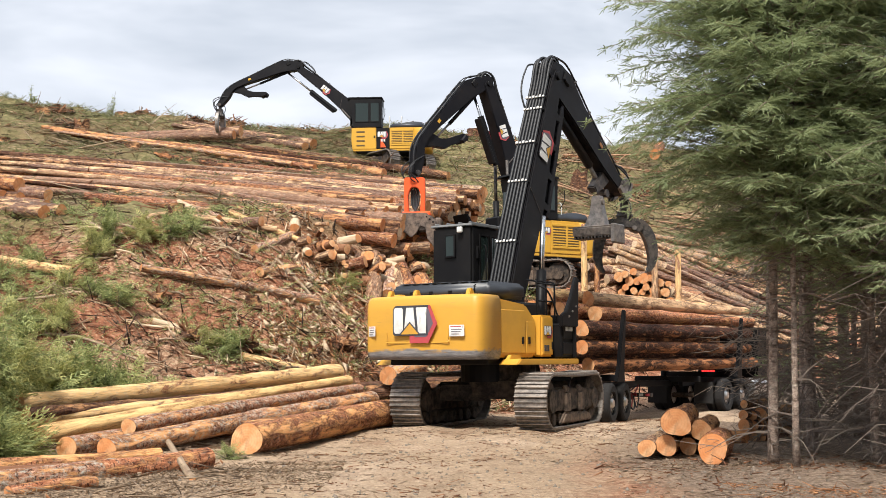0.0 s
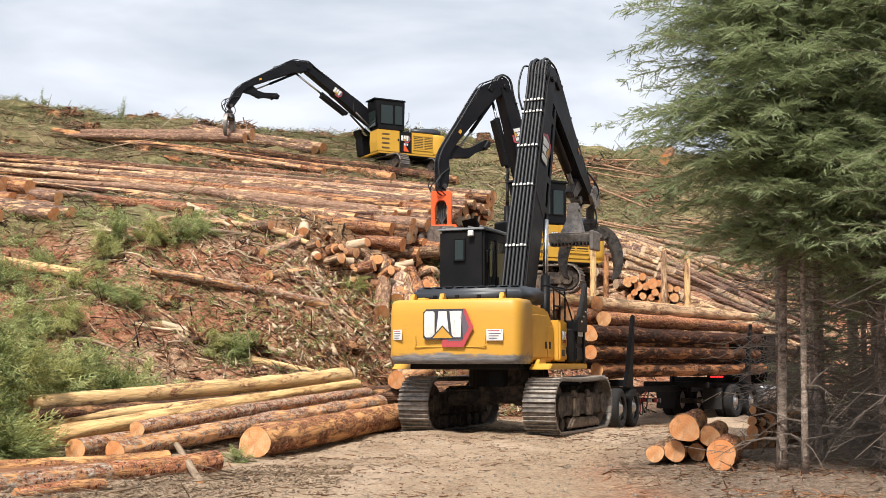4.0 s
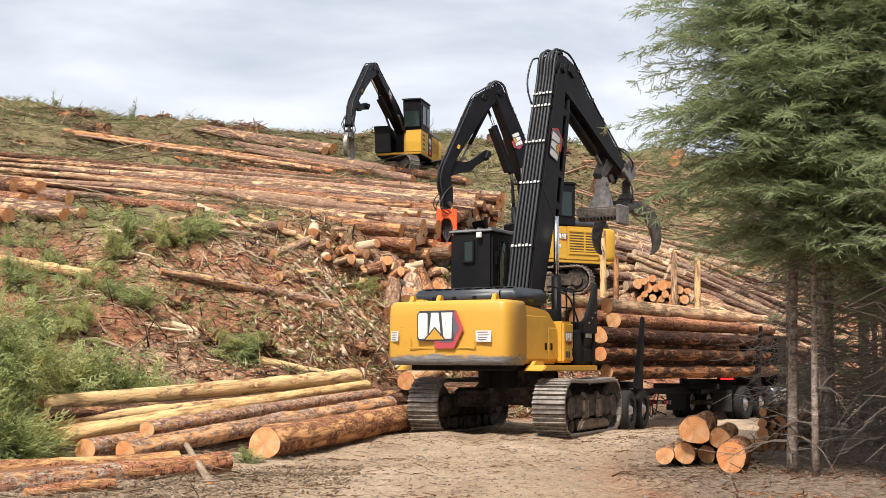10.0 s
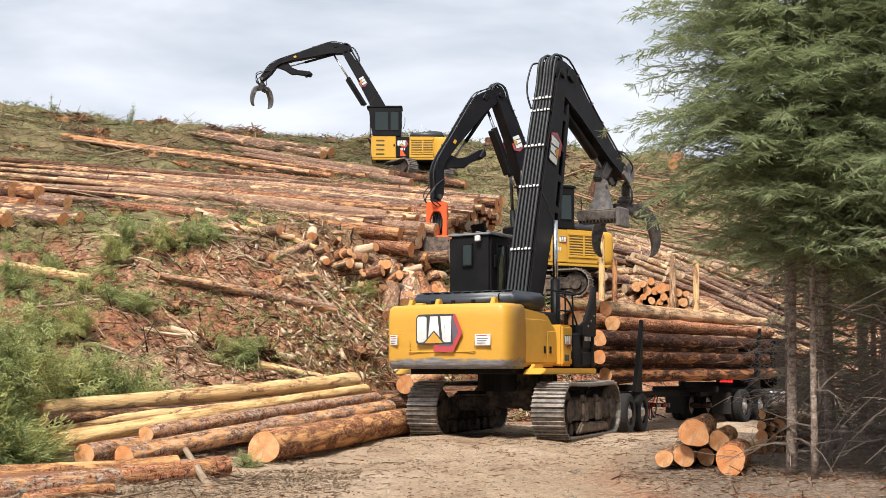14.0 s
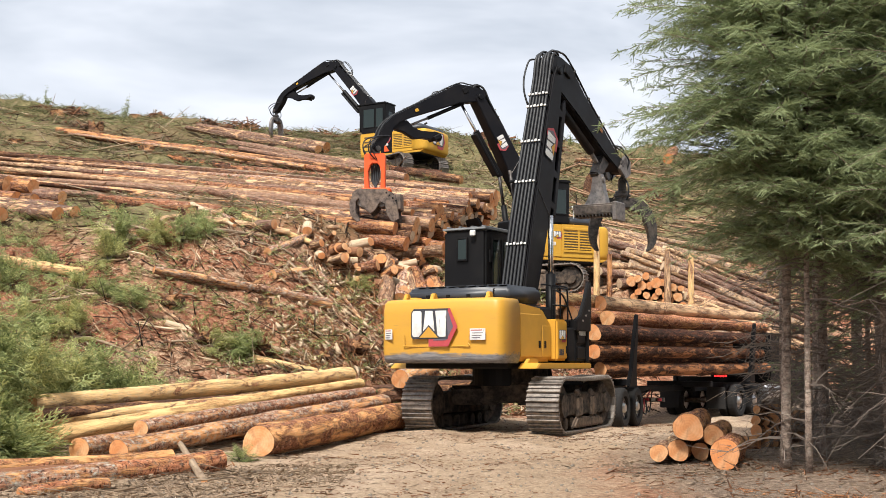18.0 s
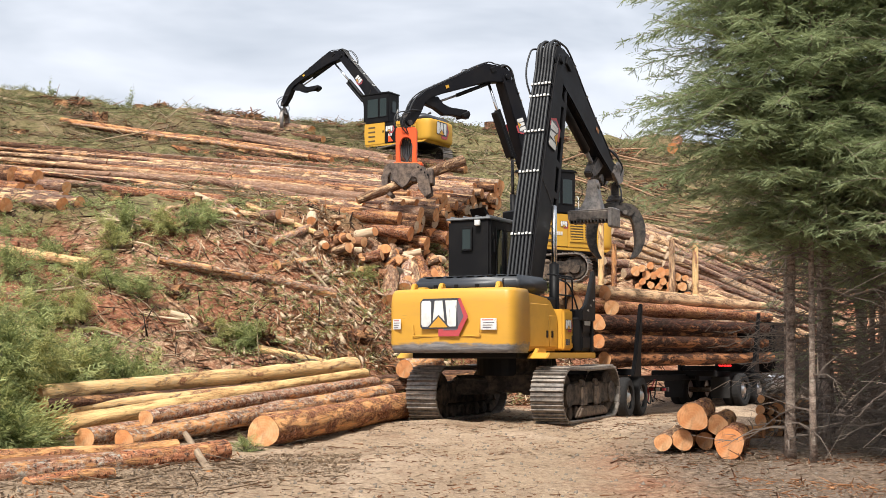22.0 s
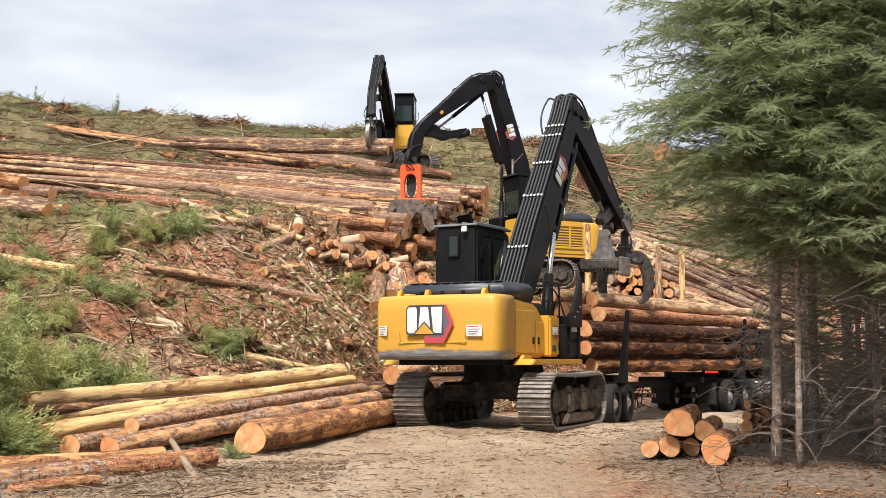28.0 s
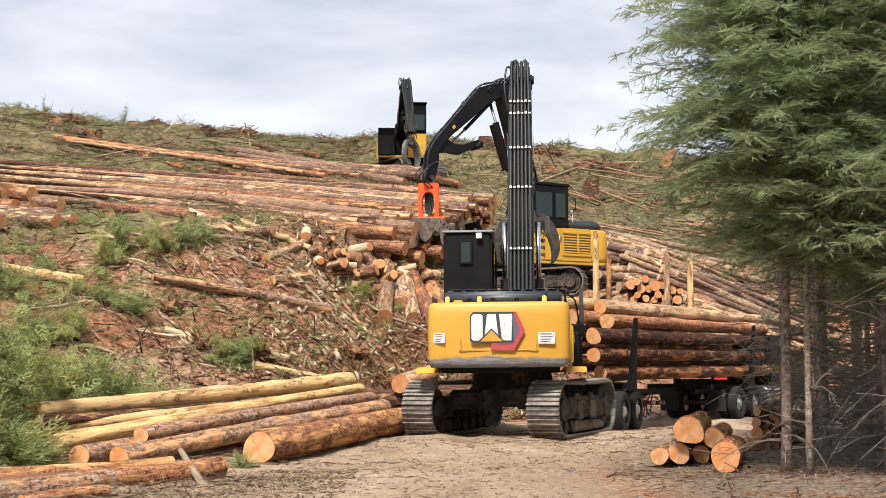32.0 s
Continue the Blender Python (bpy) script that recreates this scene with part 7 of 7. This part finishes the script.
def shrubs():
    fir, ced = "young green fir growing on the bank", "feathery light green cedar sprays on the bank"
    rows = ((-7.8, 22, 3.1, 1.5, fir), (-7.5, 20, 2.7, 1.1, fir), (-7.7, 23, 2.6, 1.3, ced), (-7.5, 24, 2.3, 1.3, fir), (-7.1, 24.6, 2.2, 1.3, ced), (-6.66, 25.2, 2, 1.2, fir), (-6.4, 26, 1.7, 1.2, ced), (-6.2, 27, 1.4, 1.1, ced), (-5.7, 27.4, 1.1, 0.9, ced), (-6.95, 18.6, 1.5, 0.8, fir), (-6.5, 18.3, 0.8, 0.55, fir), (-7.0, 17.6, 1.9, 0.9, fir), (-6.35, 19.2, 0.7, 0.45, ced), (-7.3, 19.4, 2.1, 0.9, ced), (-8.6, 25, 2.7, 1.4, fir), (-9, 23.5, 3.2, 1.4, fir), (-8.2, 26.4, 1.9, 1.3, ced), (-7.3, 28.6, 1.3, 1.2, ced), (-6.6, 28.9, 1.0, 1.1, ced), (-8.3, 29.0, 1.7, 1.3, fir), (-9.79, 37.55, 1.7, 0.8, ced), (-9.9, 36.4, 1.5, 0.9, fir),)
    rows += ((-8.12, 38.35, 1.1, 1.1, fir), (-7.41, 38.85, 0.9, 1, fir), (-8.86, 38.05, 1, 1, fir), (-5.58, 33.15, 0.9, 0.8, ced), (-5.08, 33.4, 0.9, 0.8, ced), (-6.14, 32.85, 0.8, 0.8, ced), (-11.8, 33.7, 1.4, 1.2, fir), (-11.25, 35.35, 1, 1.1, ced), (-10.23, 34.7, 1, 1, fir), (-13.24, 37.15, 0.9, 1.1, fir), (-8.03, 39.65, 0.9, 1, fir), (-2.78, 41.55, 0.55, 0.6, fir), (-8.47, 33.55, 0.9, 0.9, ced), (-10.54, 31.45, 1.5, 1.2, fir), (-9.57, 31.6, 1.4, 1.2, ced), (-9.35, 34.45, 0.9, 0.8, ced), (-3.05, 19.0, 0.22, 0.3, fir), (6.2, 14.6, 0.35, 0.4, fir),)
    for k, (x, y, h, r, lab) in enumerate(rows):
        bush("young_conifer" if lab is fir else "cedar_shrub", x, y, h, r, 100 + k, 24 if y < 29 else 12, lab, FIR_LIGHT if k % 3 else CEDAR_YELLOW, 0.22 if h < 0.4 else 0.60 if y < 29 else 0.46)
    for k, (x, y, h) in enumerate(((-22.9, 88, 2.0), (-28.8, 88, 1.6), (-12.6, 88, 0.9), (9.5, 87, 1.1), (4.0, 88, 0.8))):
        bush("sapling", x, y, h, h * 0.28, 300 + k, 9, "thin young sapling standing on the ridge", FIR_LIGHT, 0.25, "sapling")


# ---------------------------------------------------------------- slash, chips and stones
def prism(n=3):
    V, Fc = [], []
    for x in (0, 1):
        for j in range(n):
            a = 2 * math.pi * j / n
            k = 1.0 if x == 0 else 0.35
            V.append((x + (0.12 if j == 1 else 0.0) * (1 if x else -1), 0.5 * k * math.cos(a), 0.5 * k * math.sin(a)))
    for j in range(n):
        k = (j + 1) % n
        Fc += [(j, k, n + k), (j, n + k, n + j)]
    Fc += [(0, 2, 1), (n, n + 1, n + 2)]
    return np.array(V), np.array(Fc)


def sticks(name, n, region, length, thick, mat, label, seed, tilt=0.25, lift=0.03, ang=None):
    """Loose sticks, chips or bark slivers strewn on the ground."""
    rng = np.random.default_rng(seed)
    x = rng.uniform(region[0], region[1], n * 3)
    y = rng.uniform(region[2], region[3], n * 3)
    keep = region[4](x, y) * (0.5 + 1.7 * vnoise(x, y, 1.8, seed)) * 1.5 > rng.random(n * 3)
    x, y = x[keep][:n], y[keep][:n]
    n = len(x)
    z = land(x, y) + bumps(x, y) + rng.uniform(0, lift, n)
    a = rng.uniform(0, 6.283, n) if ang is None else rng.normal(ang, 0.6, n)
    t = rng.normal(0.05, tilt, n)
    L = length[0] + (length[1] - length[0]) * rng.random(n) ** 2
    d = np.stack([np.cos(a) * np.cos(t), np.sin(a) * np.cos(t), np.sin(t)], 1)
    dz = land(x + d[:, 0] * L, y + d[:, 1] * L) - land(x, y)
    d[:, 2] += dz / np.maximum(L, 0.01)
    d /= np.linalg.norm(d, axis=1, keepdims=True)
    V0, F0 = prism(3)
    u = np.tile([0, 0, 1.0], (n, 1)) + rng.normal(0, 0.4, (n, 3))
    yv = np.cross(u, d)
    yv /= np.linalg.norm(yv, axis=1, keepdims=True)
    zv = np.cross(d, yv)
    w = thick[0] + (thick[1] - thick[0]) * rng.random(n)
    w = w * rng.uniform(0.6, 1.4, n)
    hgt = w * rng.uniform(0.25, 0.8, n)
    M = np.stack([d * L[:, None], yv * w[:, None], zv * hgt[:, None]], 2)
    V = np.einsum('nij,kj->nki', M, V0) + np.stack([x, y, z + 0.3 * w], 1)[:, None, :]
    Fc = F0[None] + (np.arange(n) * len(V0))[:, None, None]
    return thing(name, mesh_fast(name, V.reshape(-1, 3), Fc.reshape(-1, 3)), mat, label, "debris", kind="stuff")


def on_bank(x, y):
    s = y - toe(x)
    return ((s > -0.3) & (s < 16)).astype(float)


def on_hill(x, y):
    return ((y - toe(x) > 10) & (y < 89)).astype(float)


def on_road(x, y):
    s = y - toe(x)
    return ((s < 0.5) & (x < 6.5)) * 1.0


def litter():
    sticks("bank_sticks", 4600, (-18, 14, 19, 50, on_bank), (0.12, 1.6), (0.012, 0.04), STICK_WOOD, "weathered sticks and branches strewn over the bank", 1)
    sticks("bank_splinters", 2500, (-10, 5, 26, 47, on_bank), (0.06, 0.55), (0.025, 0.11), SPLINTER, "pale wood splinters strewn over the bank", 2, 0.5)
    sticks("bank_bark", 5200, (-16, 6, 20, 48, on_bank), (0.06, 0.5), (0.02, 0.09), RED_WOOD, "torn red bark slabs strewn over the bank", 3)
    sticks("bank_slabs", 420, (-5.0, 1.5, 34, 44, on_bank), (0.14, 0.42), (0.09, 0.20), SPLINTER, "pale split wood slabs strewn below the deck", 12, 0.6, 0.08)
    sticks("bank_shreds", 3800, (-4.5, 2.5, 33.5, 44, on_bank), (0.15, 0.7), (0.02, 0.06), SHRED, "shredded orange wood below the deck", 13, 0.5, 0.08)
    sticks("hill_sticks", 9000, (-40, 22, 44, 86.5, on_hill), (0.3, 2.4), (0.02, 0.075), STICK_WOOD, "weathered slash sticks strewn over the hillside", 4, 0.14, 0.1)
    sticks("bank_dark_sticks", 4200, (-18, 8, 19, 48, on_bank), (0.1, 1.1), (0.015, 0.06), DARK_STICK, "dark rotten sticks strewn over the bank", 16, 0.3, 0.05)
    sticks("hill_dark_sticks", 5200, (-40, 22, 44, 86.5, on_hill), (0.25, 1.6), (0.03, 0.10), DARK_STICK, "dark rotten sticks strewn over the hillside", 17, 0.2, 0.1)
    sticks("hill_poles", 1500, (-38, 20, 44, 84, on_hill), (1.2, 5.0), (0.04, 0.11), SPLINTER, "bleached thin poles strewn over the hillside", 5, 0.05, 0.15)
    sticks("hill_bark", 3200, (-40, 22, 44, 89, on_hill), (0.2, 1.3), (0.05, 0.14), RED_WOOD, "brown bark and torn wood strewn over the hillside", 6, 0.35)
    sticks("road_chips", 4200, (-6, 7, 9, 34, on_road), (0.03, 0.2), (0.006, 0.022), STICK_WOOD, "small wood chips trodden into the road", 7, 0.08, 0.01)
    sticks("road_bark", 6000, (-7, 8, 9, 36, on_road), (0.03, 0.22), (0.008, 0.026), RED_WOOD, "bark slivers trodden into the road", 8, 0.08, 0.01)
    sticks("road_edge_bark", 1000, (2.5, 8.5, 10, 20, on_road), (0.03, 0.26), (0.008, 0.03), STICK_WOOD, "bark and wood litter along the road edge", 9, 0.15, 0.03)
    sticks("road_edge_sticks", 900, (-9, -2.2, 13, 24, on_road), (0.08, 0.7), (0.012, 0.045), STICK_WOOD, "broken sticks along the road edge", 10, 0.2, 0.04)
    sticks("road_edge_shreds", 420, (3.4, 7.5, 10.5, 14.5, on_road), (0.04, 0.22), (0.008, 0.03), SHRED, "torn orange bark along the edge of the road", 21, 0.25, 0.04)
    sticks("road_edge_bark_slabs", 260, (2.2, 8.0, 11.0, 18.5, on_road), (0.05, 0.24), (0.012, 0.045), RED_WOOD, "brown bark slabs along the edge of the road", 22, 0.25, 0.05)
    sticks("verge_mulch", 4200, (-6.5, -1.2, 11.5, 18.5, on_road), (0.02, 0.13), (0.012, 0.04), STICK_WOOD, "grey bark mulch along the road verge", 14, 0.25, 0.03)
    sticks("verge_bark", 480, (-6.8, -3.0, 11.5, 18.5, on_road), (0.05, 0.3), (0.015, 0.05), SHRED, "torn orange bark along the road verge", 15, 0.25, 0.04)
    rng = np.random.default_rng(77)
    for nm, cnt, reg, size, mat, lab in (("hill_slash", 22000, (-42, 24, 46, 90, on_hill), 0.55, SLASH_GREEN, "cut green branches and low growth over the hillside"),
                                         ("bank_slash", 5200, (-15, 4, 20, 48, on_bank), 0.42, FIR_LIGHT, "green sprigs scattered over the bank"),
                                         ("ridge_slash", 2600, (-42, 24, 84, 89.5, on_hill), 0.6, SLASH_GREEN, "rough low growth along the ridge")):
        x, y = rng.uniform(reg[0], reg[1], cnt * 3), rng.uniform(reg[2], reg[3], cnt * 3)
        keep = reg[4](x, y) * (0.5 + 1.3 * vnoise(x, y, 2.2, 60)) > rng.random(cnt * 3) * 0.9
        x, y = x[keep][:cnt], y[keep][:cnt]
        n = len(x)
        o = np.stack([x, y, land(x, y) + bumps(x, y) + rng.uniform(0.0, 0.16, n)], 1)
        a = rng.uniform(0, 6.283, n)
        d = np.stack([np.cos(a), np.sin(a), rng.uniform(-0.1, 0.75, n)], 1)
        u = np.tile([0, 0, 1.0], (n, 1)) + rng.normal(0, 0.5, (n, 3))
        V, Fc = scatter(TW_SLASH, o, d, u, size * rng.uniform(0.4, 1.3, n))
        thing(nm, mesh_fast(nm, V, Fc), mat, lab, "greenery", kind="stuff")
    # gravel stones on the road
    n = 3000
    x, y = rng.uniform(-5, 7, n), rng.uniform(10, 33, n)
    ok = on_road(x, y) > 0
    x, y = x[ok], y[ok]
    n = len(x)
    V0 = np.array([(1, 0, 0), (-1, 0, 0), (0, 1, 0), (0, -1, 0), (0, 0, 0.7), (0, 0, -0.7)], float)
    F0 = np.array([(0, 2, 4), (2, 1, 4), (1, 3, 4), (3, 0, 4), (2, 0, 5), (1, 2, 5), (3, 1, 5), (0, 3, 5)])
    o = np.stack([x, y, land(x, y) + bumps(x, y)], 1)
    d = rng.normal(0, 1, (n, 3))
    V, Fc = scatter((V0, F0), o, d, rng.normal(0, 1, (n, 3)), 0.012 + 0.03 * rng.random(n) ** 3)
    thing("gravel", mesh_fast("gravel", V, Fc), ROCK, "loose grey gravel stones on the road", "gravel", kind="stuff")


# ---------------------------------------------------------------- the machines in place
LINKS_A = (6.72, 4.44)
LINKS_B = (6.00, 5.10)
LINKS_C = (6.79, 5.52)
FOOT_B = (-0.49, 2.61, 0.40)
FOOT_C = (0.51, 2.53, 0.03)
ROWS_A = (
    (0, 34.7, 68.7, -31.1), (1, 33.5, 70.0, -35.6), (2, 25.9, 70.8, -35.8), (2.5, 19.4, 69.9, -36.9),
    (3, 21.2, 69.9, -36.4), (7, 30.6, 73.7, -23.5), (9, 31.4, 74.8, -25.2), (12, 31.2, 74.1, -24.6),
    (18, 31.3, 73.0, -23.5), (20, 30.1, 74.2, -26.2), (22, 28.7, 73.3, -30.1), (24, 28.2, 68.0, -33.4),
    (25.5, 29.3, 62.0, -36.9), (27.5, 29.1, 56.7, -31.2), (28, 29.4, 55.9, -33.3), (29, 29.4, 60.9, -33.4),
    (30, 29.6, 67.8, -25.2), (31, 17.4, 70.2, -20.1), (32, 4.1, 72.9, -26.5),
)
ROWS_B = (
    (0, -123.1, 69.5, -48.7), (1, -121.3, 73.1, -51.0), (2, -122.1, 72.7, -51.7), (3, -122.2, 74.0, -54.4),
    (6, -119.1, 72.1, -59.9), (7, -118.1, 72.0, -61.0), (8, -117.9, 70.8, -60.7), (9, -118.2, 65.6, -64.5),
    (10, -117.2, 66.4, -64.2), (11, -118.7, 63.7, -66.2), (12, -118.9, 62.3, -66.2), (13, -120.3, 67.0, -59.6),
    (14, -120.3, 66.4, -57.8), (14.5, -118.0, 70.9, -52.7), (16.5, -120.0, 64.6, -37.8), (18, -119.3, 59.2, -28.3),
)
ROWS_B += (
    (19, -119.6, 58.8, -26.7), (20, -123.8, 66.0, -18.2), (22, -123.9, 70.2, -27.2), (23, -123.3, 69.2, -28.7),
    (24, -120.2, 72.9, -31.2), (25, -123.9, 70.1, -35.3), (25.5, -121.8, 70.6, -36.3), (27.5, -119.9, 72.5, -41.1),
    (28, -119.3, 72.3, -41.9), (29, -118.7, 73.5, -43.7), (30, -121.4, 68.9, -47.3), (31, -120.5, 71.9, -48.7),
    (32, -120.9, 72.6, -47.9),
)
ROWS_C = (
    (0, -84.9, 39.9, -24.8), (1, -94.8, 43.2, -23.1), (2, -98.4, 41.4, -21.6), (3, -97.0, 39.9, -24.3),
    (6, -160.3, 20.1, -41.5), (7, -168.9, 17.6, -43.8), (8, -167.9, 21.3, -44.8), (9, -166.0, 21.1, -46.9),
    (10, -165.0, 23.5, -45.3), (11, -155.9, 35.8, -36.3), (12, -120.2, 58.3, -25.0), (13, -98.7, 61.2, -9.9),
    (14, -93.2, 60.0, -20.1), (14.5, -74.8, 61.2, -18.6), (16.5, -55.4, 49.1, -18.4), (19, -62.2, 48.8, -29.6),
)
ROWS_C += (
    (20, -58.6, 47.8, -25.8), (22, -57.8, 49.7, -29.3), (23, -66.9, 51.6, -21.5), (24, -87.2, 47.9, -19.8),
    (25, -91.2, 47.2, -21.6), (25.5, -90.1, 49.1, -27.1), (27.5, -169.6, 28.5, -40.6), (28, -176.0, 25.1, -44.5),
    (29, -181.7, 19.3, -42.5), (30, -180.1, 18.8, -42.6), (31, -179.6, 18.5, -41.9), (32, -185.0, 16.3, -38.3),
)


def joints(rows, t):
    """Angles at t, eased between the rows."""
    ts = [r[0] for r in rows]
    out = []
    for k in range(1, len(rows[0])):
        vs = [r[k] for r in rows]
        out.append(float(np.mean([np.interp(t + o, ts, vs) for o in (-0.3, -0.2, -0.1, 0, 0.1, 0.2, 0.3)])))
    return out


def aim_z(p, q):
    d = Vector(q) - Vector(p)
    return Matrix.Translation(p) @ d.to_track_quat('Z', 'Y').to_matrix().to_4x4()


def rig_rows(rig, rows, foot, tool_yaw, hang, sway=1.5):
    """Poses of every moving part of a machine, in the machine's space, each quarter second."""
    f0, h0, l0 = foot
    names = ["upper", "boom", "stick", "tool", "barrel1", "barrel-1", "rod1", "rod-1", "stick_barrel", "stick_rod"] + (["heel"] if rig["near"] else [])
    keys = {k: [] for k in names}
    tips = []
    far = not rig["near"]
    for i in range(0, 129):
        t = i * 0.25
        phi, tb, ts = joints(rows, t)
        turn = pose(0, 0, 0, 0, 0, -phi)
        boom = turn @ pose(l0, f0, h0) @ pose(0, 0, 0, tb)
        tip = boom @ Vector((0, rig["Lb"], 0))
        stick = Matrix.Translation(tip) @ turn @ pose(0, 0, 0, ts)
        end = stick @ Vector((0, rig["Ls"], 0))
        swing = sway * math.sin(t * 1.9)
        hung = end + turn.to_3x3() @ Vector(hang)
        keys["upper"].append((t, turn))
        keys["boom"].append((t, boom))
        keys["stick"].append((t, stick))
        keys["tool"].append((t, Matrix.Translation(hung) @ pose(0, 0, 0, 0, swing, -tool_yaw(t))))
        if not far:
            keys["heel"].append((t, Matrix.Translation(end + turn.to_3x3() @ Vector((0, -1.22, -1.40))) @ turn))
        tips.append((t, Vector(rig["root"].location) + hung))
        for s in (-1, 1):
            a = turn @ Vector((l0 + s * 0.42, 0.75, 1.75))
            b = boom @ Vector((s * 0.40, 2.9, -0.34))
            m = aim_z(a, b)
            keys["barrel%d" % s].append((t, m))
            keys["rod%d" % s].append((t, Matrix.Translation(b) @ m.to_quaternion().to_matrix().to_4x4()))
        a = boom @ Vector((0, rig["Lb"] * (0.47 if far else 0.50), -0.62))
        b = stick @ (Vector((0, 0.78, 0.02)) if far else Vector((0, 0.10, -0.46)))
        m = aim_z(a, b)
        keys["stick_barrel"].append((t, m))
        keys["stick_rod"].append((t, Matrix.Translation(b) @ m.to_quaternion().to_matrix().to_4x4()))
    return keys, tips


def tine_rows(s, k, openings):
    """A tine swinging on its pin: degrees open, eased between the rows."""
    return [(i * 0.25, pose(0, s * 0.26 * k, -0.86 * k, s * float(np.interp(i * 0.25, [r[0] for r in openings], [r[1] for r in openings])))) for i in range(0, 129)]


OPEN_A = ((0, 9), (3.5, 9), (5.5, 14), (19.5, 14), (20.5, 7), (22, 1), (25.5, 1), (28, 2), (29.5, 4), (30.5, 12), (31.5, 15), (32, 15))
OPEN_C = ((0, 2), (5.5, 2), (8, 3), (10, 6), (11, 10), (12, 20), (13, 24), (14, 12), (14.5, 10), (16.5, 9), (21, 9), (22, 2), (28.5, 2), (29.5, 7), (32, 8))


roadside_logs()
right_pile()
deck()
upper_deck()
left_pile()
bank_logs()
chunk_pile()
leaning_logs()
right_stacks()
stumps()
brush_piles()
bank_clutter()
lorry()
RIG_A = machine("log_loader", (1.541, 28.845, 0.0), 24.0, *LINKS_A, "yellow and black log loader on tracks standing on the road", "grapple", "plate", False, 50, (4.4, 1.2, 0.74, 2.95), False)
RIG_B = machine("harvester", (3.92, 48.5, 4.25), -70.0, *LINKS_B, "yellow and black harvester working behind the log deck", "head", "hook", True, 44, (4.6, 1.1, 0.7, 2.6), True, -0.9, 4.42, False)
RIG_C = machine("log_loader", (-2.3, 75.0, 13.0), -40.0, *LINKS_C, "yellow and black log loader working up on the hillside", "grapple", "claw", True, 44, (4.8, 1.2, 0.75, 2.8), True)
LOAD = []
for k, (r, text) in enumerate(((0.33, "long log lifted by the hillside loader"), (0.27, "long log lifted by the hillside loader"), (0.36, "thick log picked up by the hillside loader"), (0.27, "long log picked up by the hillside loader"))):
    LOAD.append(log((0, 0, 0), (12.5, 0, 0), r, r * 0.6, BARK_DECK, text, "logs carried by the machines", pieces=14, seg=14, bend=0.08))
HELD = log((0, 0, 0), (4.4, 0, 0), 0.17, 0.21, BARK_TAN, "short log gripped by the harvester head", "logs carried by the machines", pieces=8)
trees()
shrubs()
litter()


def carried(tips, grab, drop, rest, hold, set_down, turns):
    """Rows of a log that lies still, rides in the grapple from grab to drop, and lies still again."""
    at = dict(tips)
    rows = []
    for t, tip in tips:
        u = min(max(t, grab), drop)
        off = Vector(hold)
        if rest:
            f = min((u - grab) / 0.75, 1.0)
            off = (Vector(rest) - at[grab]) * (1 - f) + off * f
        g = max(1 - (drop - u) / 0.75, 0.0)
        off = off * (1 - g) + (Vector(set_down) - at[drop]) * g
        yaw = radians(float(np.interp(u, [r[0] for r in turns], [r[1] for r in turns])))
        up = radians(float(np.interp(u, [r[0] for r in turns], [r[2] for r in turns])))
        p = at[u] + off
        rows.append((t, log_pose(p, p + Vector((-math.cos(yaw) * math.cos(up), math.sin(yaw) * math.cos(up), math.sin(up))))))
    return rows


def motions():
    jobs = ((RIG_A, ROWS_A, (-0.31, 2.39, 0.43), lambda t: 88.0, (0, 0.55, -0.40), 2.0), (RIG_B, ROWS_B, FOOT_B, lambda t: -84.0, (0, 0, -0.26), 1.0), (RIG_C, ROWS_C, FOOT_C, lambda t: float(np.interp(t, (0, 10, 11, 12, 13, 14, 16.5, 22, 28, 30, 32), (8, 12, 40, 80, 80, 45, 25, 12, 12, 30, 30))), (0, 0, 0), 2.0))
    for rig, rows, foot, yaw, hang, sway in jobs:
        keys, tips = rig_rows(rig, rows, foot, yaw, hang, sway)
        for tine, s, k in rig["tines"]:
            walk(tine, tine_rows(s, k, OPEN_A if rig is RIG_A else OPEN_C))
        for k, r in keys.items():
            walk(rig[k], r)
        if rig is RIG_C:
            early = ((0, 20, 2), (3.5, 22, 3), (5.5, 30, 11), (7, 32, 13))
            late = ((21.5, 37, 13), (22.5, 40, 11), (24, 62, 4), (25.5, 58, 5), (27.5, 12, 2), (28.75, 14, 6))
            walk(LOAD[0], carried(tips, 0.0, 7.0, None, (1.3, 0.15, -1.65), (-3.1, 70.2, 12.75), early))
            walk(LOAD[1], carried(tips, 0.0, 7.0, None, (0.95, -0.3, -1.95), (-1.8, 66.8, 11.75), early))
            walk(LOAD[2], carried(tips, 21.5, 28.75, (-7.2, 77.0, 15.3), (1.25, 0.15, -1.6), (-0.6, 69.4, 12.75), late))
            walk(LOAD[3], carried(tips, 21.5, 28.75, (-7.6, 75.2, 14.85), (0.95, -0.3, -1.95), (-0.9, 67.9, 12.35), late))
        if rig is RIG_B:
            at = dict(tips)
            rows = []
            for t, p in tips:
                u = min(max(t, 19.5), 26.5)
                drop = float(np.interp(t, (19.25, 20.25, 26.0, 27.25), (-4.4, -1.98, -1.98, -4.1)))
                tilt = float(np.interp(t, (19.25, 20.5, 22, 23.5, 27), (-4, -25, -22, -10, -4)))
                rows.append((t, Matrix.Translation(at[u] + Vector((0, -0.1, drop))) @ pose(0, 0, 0, 0, tilt, 12) @ pose(-2.0, 0, 0)))
            walk(HELD, rows)


motions()
